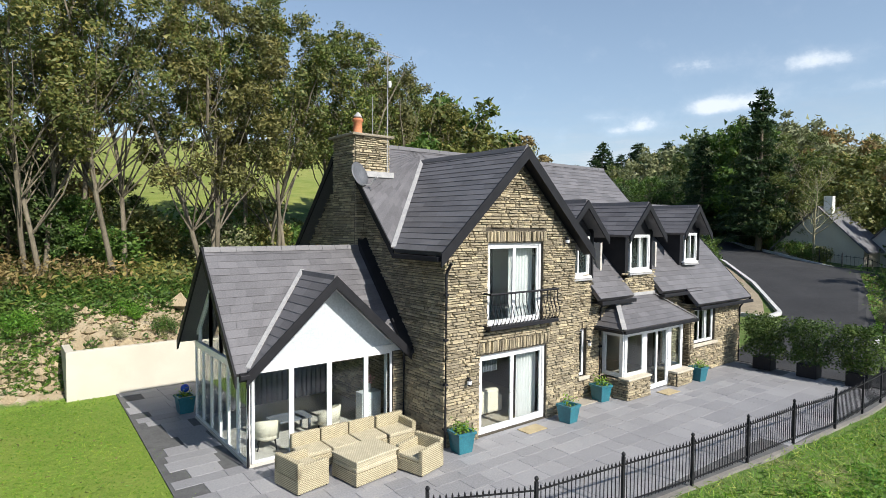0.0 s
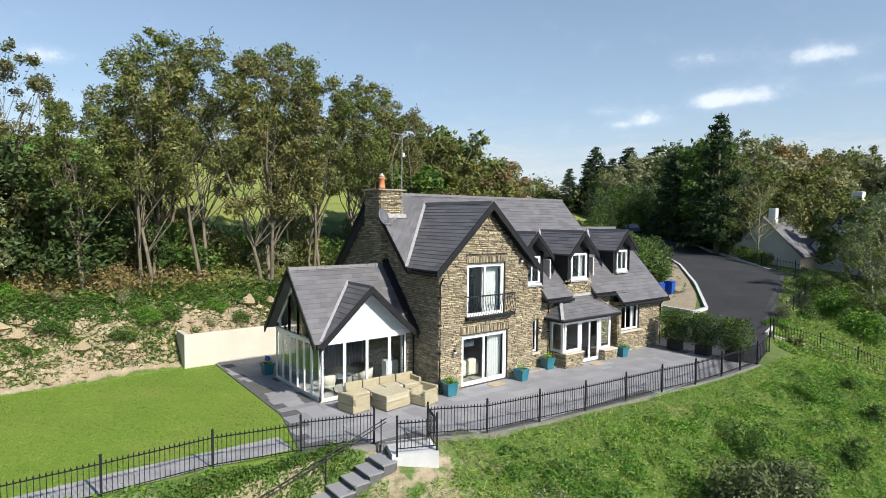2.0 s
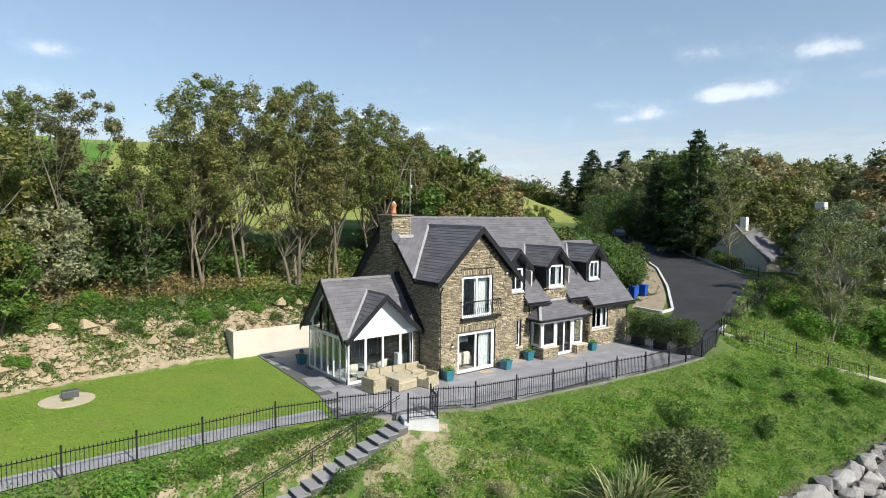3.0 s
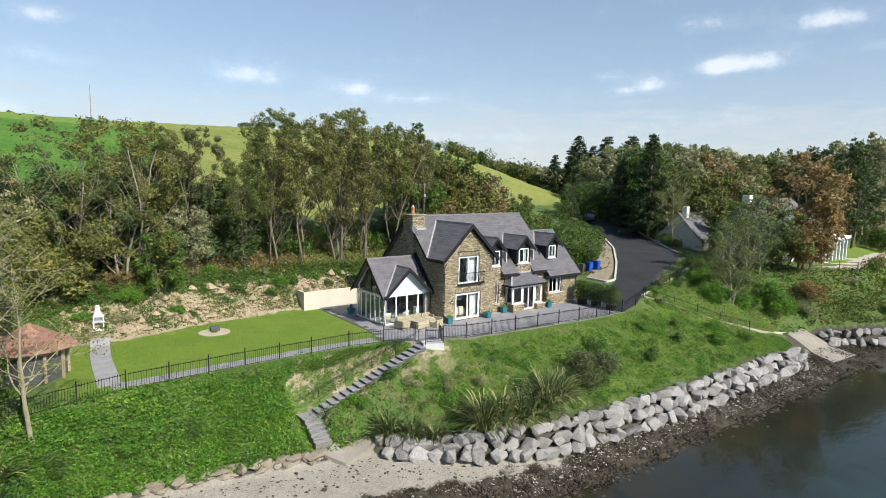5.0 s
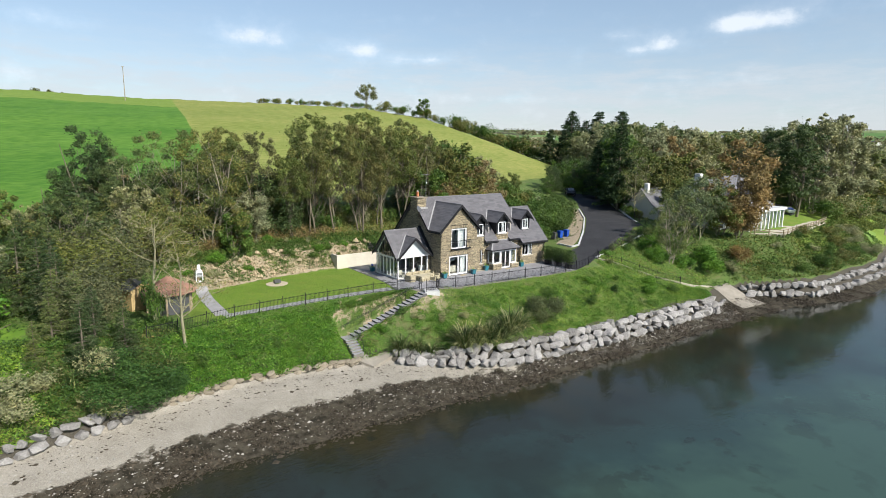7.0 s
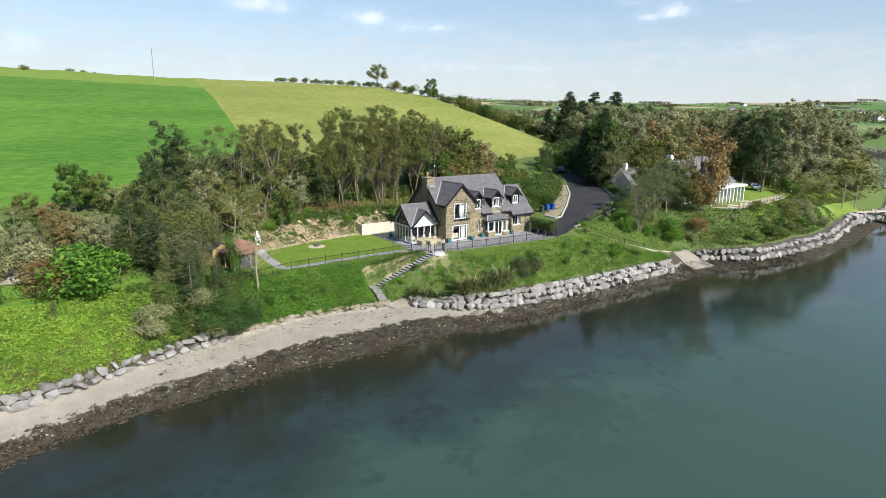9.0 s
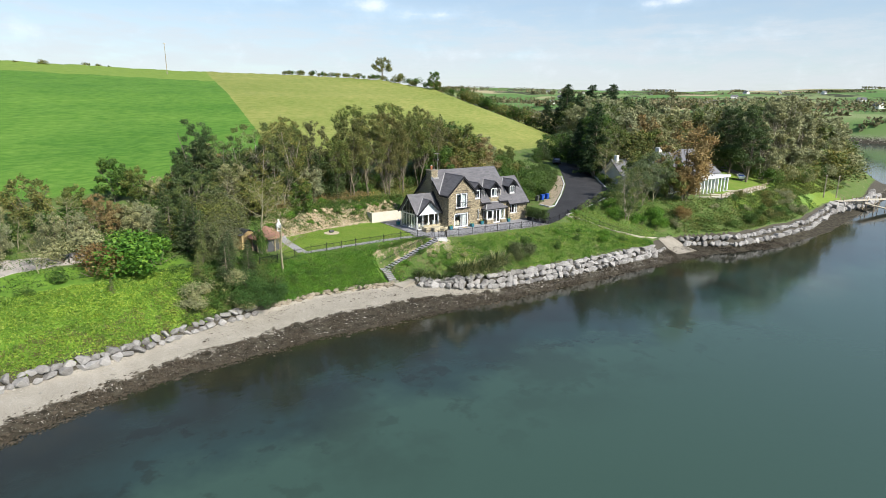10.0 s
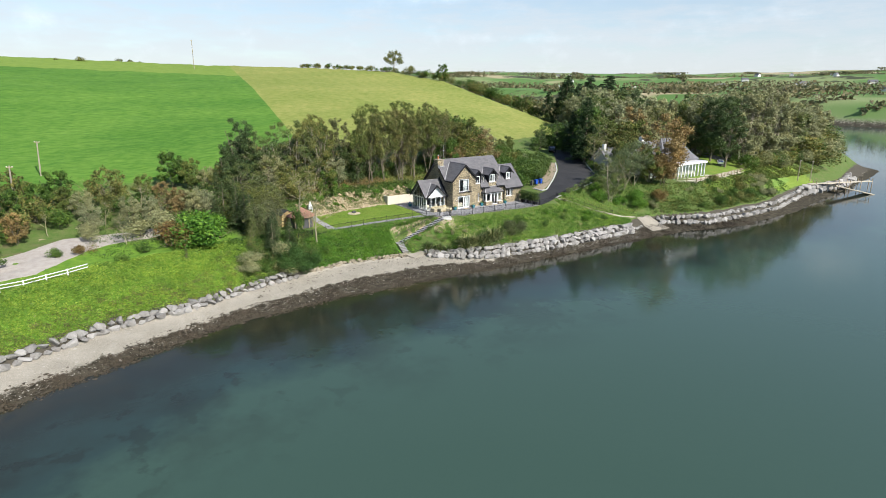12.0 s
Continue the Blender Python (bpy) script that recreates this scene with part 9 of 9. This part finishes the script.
part("gablet", poly_prism(bmesh.new(), [(62.6, -3.9, 4.6), (65.4, -3.9, 4.6), (64.0, -3.9, 7.2)], (0, 2.6, 0)), M_WALLWHITE, nh)
for sg in (-1, 1):
    part("gablet_roof", poly_prism(bmesh.new(), [(64.0, -4.15, 7.35), (64.0 + sg * 1.8, -4.15, 4.1), (64.0 + sg * 1.8, -2.6, 4.9), (64.0, -1.4, 7.35)], (0, 0, 0.12)), M_GREYSLATE, nh)
gabled(nh, 49.6, 55.6, 4.4, 11.6, 2.9, 6.6, True, 0.0, M_CREAM)
part("chimney", boxes((56.2, 57.2, 1.2, 2.2, 6.8, 9.4), bevel=0.03), M_WALLWHITE, nh)
part("garage_chimney", boxes((49.9, 50.6, 7.0, 7.7, 6.0, 7.6), bevel=0.03), M_WALLWHITE, nh)
part("flat_roof", boxes((58.0, 70.8, -7.3, -4.5, 3.3, 3.75), bevel=0.02), M_WHITE, nh)
part("plinth", boxes((58.2, 70.6, -7.0, -4.5, -0.6, 0.2), bevel=0.02), M_WHITE, nh)
part("room_wall", boxes((58.3, 70.5, -4.6, -4.5, 0.2, 3.3)), M_CREAM, nh)
for k in range(10):
    x = 58.4 + 12.0 * k / 9
    part("post", boxes((x - 0.13, x + 0.13, -6.98, -6.8, 0.2, 3.3)), M_WHITE, nh)
    if k < 9:
        w_ = part("window", boxes((x + 0.13, x + 1.2, -6.9, -6.88, 0.2, 3.3)), M_GLASS, nh)
        w_.visible_shadow = False
part("side_glazing", boxes((58.25, 58.33, -6.8, -4.6, 0.2, 3.3)), M_BLIND, nh)
for x0, x1, y, z0, z1 in ((54.9, 56.2, -3.63, 0.6, 2.4),):
    wn_ = part("window", boxes((x0, x1, y - 0.03, y + 0.02, z0, z1)), M_WHITE, nh)
    part("pane", boxes((x0 + 0.1, (x0 + x1) / 2 - 0.04, y - 0.045, y - 0.035, z0 + 0.1, z1 - 0.1), ((x0 + x1) / 2 + 0.04, x1 - 0.1, y - 0.045, y - 0.035, z0 + 0.1, z1 - 0.1)), M_BLIND, wn_)
deck = part("deck", poly_prism(bmesh.new(), [(56.5, -6.4, 1.42), (59.6, -11.8, 1.42), (72, -10.6, 1.42), (86, -8.4, 1.42), (86, -6.4, 1.42), (72, -5.6, 1.42), (72, -3.5, 1.42), (56.5, -3.5, 1.42)], (0, 0, -0.4)), M_SILL)
tagged(deck, "pale paved terrace before the white house", "terrace", kind="structure")


def rail_panel(a, b, group, material, z=None, h=1.0, label=""):
    za, zb = (spot(*a), spot(*b)) if z is None else (z, z)
    A, B = Vector((*a, za)), Vector((*b, zb))
    t = empty("timber_fence", Matrix.Translation(A))
    tagged(t, label, "fence", group)
    d = B - A
    part("post", boxes((-0.07, 0.07, -0.07, 0.07, -0.3, h)), material, t)
    for f in (0.45, 0.85):
        part("rail", poly_prism(bmesh.new(), [(0, -0.03, h * f), tuple(d + Vector((0, -0.03, h * f))), tuple(d + Vector((0, -0.03, h * f + 0.1))), (0, -0.03, h * f + 0.1)], (0, 0.06, 0)), material, t)


for (xa, ya), (xb, yb), n in (((56.6, -6.4), (59.6, -11.7), 3), ((59.6, -11.7), (72, -10.5), 6), ((72, -10.5), (86, -8.3), 7)):
    for k in range(n):
        f, g = k / n, (k + 1) / n
        rail_panel((xa + (xb - xa) * f, ya + (yb - ya) * f), (xa + (xb - xa) * g, ya + (yb - ya) * g), "terrace timber fence", M_WOOD, 1.42, 0.95, "weathered timber post and rail fence")
for k in range(5):
    f, g = k / 5, (k + 1) / 5
    rail_panel((-69.5 + 11 * f, -7.4 + 4.2 * f), (-69.5 + 11 * g, -7.4 + 4.2 * g), "white garden fence", M_WHITE, None, 0.95, "white painted post and rail fence")
boat = empty("boat", pose(88.5, -0.5, spot(88.5, -0.5) + 0.55, 0, 0, 35))
tagged(boat, "small white boat with a blue cover on the grass", "boat")
bm = bmesh.new()
rows = []
for x, w_, zz in ((-2.2, 0.85, 0.0), (-0.8, 0.95, 0.0), (0.8, 0.8, 0.02), (1.8, 0.4, 0.12), (2.4, 0.04, 0.25)):
    rows.append([bm.verts.new((x, -w_, 0.55 + zz)), bm.verts.new((x, -w_ * 0.6, 0.0 + zz)), bm.verts.new((x, w_ * 0.6, 0.0 + zz)), bm.verts.new((x, w_, 0.55 + zz))])
for a, b in zip(rows, rows[1:]):
    for k in range(3):
        bm.faces.new((a[k], b[k], b[k + 1], a[k + 1]))
    bm.faces.new((a[3], b[3], b[0], a[0]))
bm.faces.new(rows[0])
part("hull", bm, M_WHITE, boat)
part("cover", boxes((-1.7, -0.2, -0.6, 0.6, 0.55, 0.72), bevel=0.08), M_BLUE, boat)
part("windscreen", boxes((-0.15, 0.1, -0.55, 0.55, 0.55, 0.95), bevel=0.05), M_BLIND, boat)
part("trailer", boxes((-1.8, 2.2, -0.3, 0.3, -0.25, -0.1), (-0.6, -0.1, -0.95, 0.95, -0.55, -0.2)), M_BINGREY, boat)
part("trailer_leg", boxes((-1.8, -1.7, -0.3, 0.3, -0.6, -0.1), (2.0, 2.1, -0.1, 0.1, -0.6, -0.1)), M_BINGREY, boat)
jet = empty("jetty", pose(112, -13.5, 0, 0, 0, -20))
tagged(jet, "narrow timber jetty with a sloping pale ramp", "jetty")
part("walkway", boxes((0, 22, -0.6, 0.6, -3.6, -3.4)), M_SILL, jet)
for k in range(6):
    for s2 in (-1, 1):
        part("pile", tube(bmesh.new(), [(2 + 4 * k, s2 * 0.5, -7.2), (2 + 4 * k, s2 * 0.5, -2.6)], 0.09, sides=6), M_WOOD, jet)
part("ramp", poly_prism(bmesh.new(), [(6, -0.7, -3.6), (6, -3.0, -3.6), (18, -5.0, -6.3), (18, -2.4, -6.3)], (0, 0, -0.25)), M_SILL, jet)
sheet("lane", [(-78, 4), (-67, 5.5), (-60.5, 10.5), (-50, 10.5), (-44, 11.5)], [(-78, -4.6), (-64.5, -2.2), (-57, 5.2), (-50, 7.0), (-44, 9)], surface("pink_gravel", (0.30, 0.265, 0.235), (0.42, 0.385, 0.35), 1.2, 30, 0.95, 0.5, 0.02), 0.08, 5, 14, "pale gravel lane in the far garden", "lane")
sheet("access_lane", [(96, 4), (97, 12), (103, 24), (110, 34)], [(100, 3), (101, 11), (107, 23), (114, 33)], M_PATH, 0.06, 3, 8, "pale lane leading away past the white house", "lane")


def pole(x, y, h, label="weathered timber utility pole", lean=0.0, sink=0.3):
    p = empty("utility_pole", pose(x, y, spot(x, y) - sink, lean, lean, 0))
    tagged(p, label, "pole", "utility poles")
    part("pole_shaft", tube(bmesh.new(), [(0, 0, 0), (0, 0, h)], 0.15, 0.1, 8), M_BARK_PALE, p)
    part("crossarm", boxes((-0.4, 0.4, -0.05, 0.05, h - 0.3, h - 0.2)), M_WOOD, p)
    for k in (-0.34, 0, 0.34):
        part("insulator", lathe(bmesh.new(), [(0.05, 0), (0.06, 0.08), (0.03, 0.15)], 6, pose(k, 0, h - 0.2)), M_WHITE, p)


pole(-61.6, 42.2, 6.6, lean=3)
pole(-65.6, 21.5, 8.2, lean=3)
pole(-4.5, 171, 11.5)
pole(91, 34, 12)
pole(60.5, 13, 10)
pole(50.5, 12, 7)
pole(109.5, -11.5, 6)
pole(116, -12, 6)

# ---- the distance ----
M_FARWOOD = leaf_mat("far_woods", (0.09, 0.109, 0.056), (0.15, 0.152, 0.084), (0.225, 0.196, 0.119))


def far_hedges():
    """Hedgerows and copses on the far hills."""
    rng = np.random.default_rng(55)
    P = []
    for _ in range(90):
        d, a = rng.uniform(480, 2600), rng.uniform(0.35, 1.35)
        x0, y0 = -60 + d * math.sin(a), -80 + d * math.cos(a)
        ang, L = rng.uniform(0, 3.14), rng.uniform(80, 300)
        n = int(L / 2.2)
        f = rng.uniform(-0.5, 0.5, n)
        wide = 3 if rng.uniform() < 0.75 else 28
        x, y = x0 + f * L * math.cos(ang) + rng.normal(0, wide, n), y0 + f * L * math.sin(ang) * 0.5 + rng.normal(0, wide, n)
        ok = land(x, y) > SEA + 2
        x, y = x[ok], y[ok]
        n = len(x)
        for _ in range(7):
            P.append(np.stack([x + rng.normal(0, 1, n), y + rng.normal(0, 1, n), land(x, y) + rng.uniform(0, 6 + 3 * (wide > 5), n)], -1))
    V, F = cards(rng, np.concatenate(P), 3.0, 0.3, 0.8)
    tagged(raw("far_hedgerows", V, F, M_FARWOOD), "distant hedgerows and copses on the hills", "vegetation", kind="stuff")


far_hedges()


def point_woods():
    rng = np.random.default_rng(56)
    n = 22000
    x = rng.uniform(96, 235, n)
    y = y_top(x) + 12 + rng.uniform(0, 1, n) * np.where(x < 150, 95, 45)
    c = 5 + 3.5 * rolling(x, y, 9, 1.0) + 2 * rolling(x, y, 4, 3.0)
    z = land(x, y) + np.maximum(0.5, c * rng.uniform(0.5, 1.05, n))
    V, F = cards(rng, np.stack([x, y, z], -1), 0.9, 0.3, 0.7)
    tagged(raw("point_woodland", V, F, M_FARWOOD), "mixed woodland covering the point", "vegetation", kind="stuff")
    n = 14000
    x = rng.uniform(500, 760, n)
    y = rng.uniform(-40, 420, n)
    keep = rolling(x, y, 42, 2.0) > 0.15
    x, y = x[keep], y[keep]
    z = land(x, y) + rng.uniform(0, 9, len(x))
    V, F = cards(rng, np.stack([x, y, z], -1), 3.2, 0.3, 0.8)
    tagged(raw("far_shore_woods", V, F, M_FARWOOD), "trees along the far shore", "vegetation", kind="stuff")


point_woods()
for k in range(22):
    d, a = RNG.uniform(560, 1900), RNG.uniform(0.75, 1.27)
    x, y = -60 + d * math.sin(a), -80 + d * math.cos(a)
    if spot(x, y) < SEA + 3:
        continue
    fh = empty("far_house", pose(x, y, spot(x, y), 0, 0, float(RNG.uniform(0, 180))))
    tagged(fh, "distant pale house with a grey roof", "house", "far houses")
    gabled(fh, -6, 6, -3.5, 3.5, 3.2, 6.4)
    for k2 in (-3, 0, 3):
        part("window", boxes((k2 - 0.6, k2 + 0.6, -3.56, -3.5, 1.0, 2.2)), M_BLIND, fh)

# ---- clouds, and a glow added to the low sky ----
def cloud_mat():
    m = bpy.data.materials.new("cloud_and_sky_glow")
    m.use_nodes = True
    nt = m.node_tree
    nt.nodes.remove(nt.nodes["Principled BSDF"])
    em, tr, mix = node(nt, "ShaderNodeEmission", Strength=0.66), nt.nodes.new("ShaderNodeBsdfTransparent"), nt.nodes.new("ShaderNodeMixShader")

    def part_of(name, noise, lo, hi, top):
        a = nt.nodes.new("ShaderNodeAttribute")
        a.attribute_name = name
        s = nt.nodes.new("ShaderNodeMath")
        s.operation = "ADD"
        nt.links.new(a.outputs["Fac"], s.inputs[0])
        nt.links.new(noise, s.inputs[1])
        r = nt.nodes.new("ShaderNodeMapRange")
        r.interpolation_type = "SMOOTHSTEP"
        r.inputs[1].default_value, r.inputs[2].default_value, r.inputs[4].default_value = lo, hi, top
        nt.links.new(s.outputs[0], r.inputs[0])
        return r.outputs[0]

    puffs = part_of("vapour", noise_fac(nt, 0.0045, 5, 0.2, 0.8, stretch=(1, 1, 1.4)), 0.5, 1.7, 0.85)
    veil = part_of("veil", noise_fac(nt, 0.0026, 6, 0.0, 1.0, stretch=(1, 1, 5)), 0.45, 1.35, 0.8)
    top = nt.nodes.new("ShaderNodeMath")
    top.operation = "MAXIMUM"
    nt.links.new(puffs, top.inputs[0])
    nt.links.new(veil, top.inputs[1])
    glow = nt.nodes.new("ShaderNodeMath")
    glow.operation = "MULTIPLY_ADD"
    glow.inputs[1].default_value, glow.inputs[2].default_value = 0.28, 0.64
    nt.links.new(puffs, glow.inputs[0])
    nt.links.new(glow.outputs[0], em.inputs["Strength"])
    # smooth emissive film, added to brighten the visible sky between the clouds
    thin = nt.nodes.new("ShaderNodeAttribute")
    thin.attribute_name = "sky_glow"
    full = nt.nodes.new("ShaderNodeMath")
    full.operation = "MAXIMUM"
    nt.links.new(top.outputs[0], full.inputs[0])
    nt.links.new(thin.outputs["Fac"], full.inputs[1])
    nt.links.new(full.outputs[0], mix.inputs[0])
    tint = blend(nt, top.outputs[0], (0.62, 0.80, 1.0), (0.86, 0.90, 0.95))
    nt.links.new(tint, em.inputs[0])
    nt.links.new(tr.outputs[0], mix.inputs[1])
    nt.links.new(em.outputs[0], mix.inputs[2])
    nt.links.new(mix.outputs[0], nt.nodes["Material Output"].inputs[0])
    return m


def build_clouds():
    """Far cumulus, a thin veil and an added smooth blue glow on a wide arc of the sky, by bearing and height; all of it
    emits.
    """
    az, el = np.meshgrid(np.linspace(-50, 120, 300), np.linspace(-0.6, 34, 110))
    R = 4300.0
    puff, veil = 0 * az, np.interp(el, [-0.6, 2, 6, 9, 13, 26], [0.82, 0.74, 0.6, 0.32, -0.1, -0.4])
    # strength of the added blue glow, fading with height
    sky_glow = np.interp(el, [-0.6, 3, 8, 14, 22, 34], [0.62, 0.55, 0.46, 0.36, 0.25, 0.1])
    for a, e, wa, we, d in ((71.2, 13.6, 3.4, 0.9, 0.95), (65.4, 10.9, 3.3, 1.0, 1.05), (62.0, 10.4, 2.6, 0.7, .8), (61.7, 14.2, 3.2, 0.8, .7), (54, 10.2, 2.3, 0.6, .75), (55.6, 8.9, 2.5, 0.5, .75), (3.7, 12.8, 2.4, 0.8, .85), (74.5, 11.3, 2.4, 0.7, .6),
                            (19.1, 9.6, 3.4, 1.0, .95), (28.7, 9.1, 3.3, 0.9, .95), (34.6, 8.2, 3.8, 0.55, .85), (3.7, 9.8, 3.2, 0.8, .6), (1.1, 5.2, 2, 0.7, .6), (57.3, 9.5, 2.2, 0.7, .7), (63.2, 5.9, 5, 0.6, .45), (41.7, 4.7, 8, 0.5, .4), (-14, 12, 4, 1, .8), (90, 11, 4, 1, .8)):
        u, v = (az - a) / wa, (el - e) / we
        puff += d * np.exp(-u * u - np.where(v < 0, 1.6, 0.7) * v * v)
    a, e = np.radians(az), np.radians(el)
    X, Y, Z = R * np.cos(e) * np.sin(a) - 20, R * np.cos(e) * np.cos(a) - 20, R * np.sin(e) + 5
    ny, nx = X.shape
    idx = np.arange(nx * ny).reshape(ny, nx)
    F = np.stack([idx[:-1, :-1], idx[:-1, 1:], idx[1:, 1:], idx[1:, :-1]], -1).reshape(-1, 4)
    ob = raw("backdrop_clouds_and_glow", np.stack([X, Y, Z], -1).reshape(-1, 3), F, cloud_mat(), smooth=True)
    for k, v in (("vapour", puff), ("veil", veil), ("sky_glow", sky_glow)):
        at = ob.data.attributes.new(k, "FLOAT", "POINT")
        at.data.foreach_set("value", v.ravel().astype(np.float32))
    tagged(ob, "glowing backdrop of thin white clouds with an added pale blue sky glow", "clouds", kind="structure")


build_clouds()


# ---- single pieces of paving, slate and stone ----
def inside(x, y, poly):
    n, hit = len(poly), False
    for i in range(n):
        (xa, ya), (xb, yb) = poly[i], poly[(i + 1) % n]
        if (ya > y) != (yb > y) and x < (xb - xa) * (y - ya) / (yb - ya) + xa:
            hit = not hit
    return hit


def paving():
    rng = np.random.default_rng(21)
    meshes = {}
    y = -6.2
    while y < 10.7:
        h = float(rng.choice([0.45, 0.6, 0.6, 0.75]))
        x = -7.6 + rng.uniform(0, 0.4)
        while x < 16.8:
            w = float(rng.choice([0.6, 0.75, 0.9, 1.2]))
            corners = [(x + 0.03, y + 0.03), (x + w - 0.03, y + 0.03), (x + w - 0.03, y + h - 0.03), (x + 0.03, y + h - 0.03)]
            if all(inside(px, py, PATIO) for px, py in corners) and not (x > -0.1 and y > 0.2) and not (SX0 - 0.1 < x + w / 2 < 0 and SY0 - 0.1 < y + h / 2 < SY1 + 0.1):
                if (w, h) not in meshes:
                    bm = boxes((-w / 2 + 0.005, w / 2 - 0.005, -h / 2 + 0.005, h / 2 - 0.005, -0.03, 0.0), bevel=0.004)
                    me = bpy.data.meshes.new("paving_slab")
                    bm.to_mesh(me)
                    bm.free()
                    me.materials.append(M_PAVE)
                    meshes[(w, h)] = me
                ob = new("paving_slab", meshes[(w, h)])
                ob.parent, ob.location = patio, (x + w / 2, y + h / 2, float(rng.uniform(-0.002, 0.002)))
            x += w
        y += h


paving()
slate_pieces()
stone_pieces(PIECES)
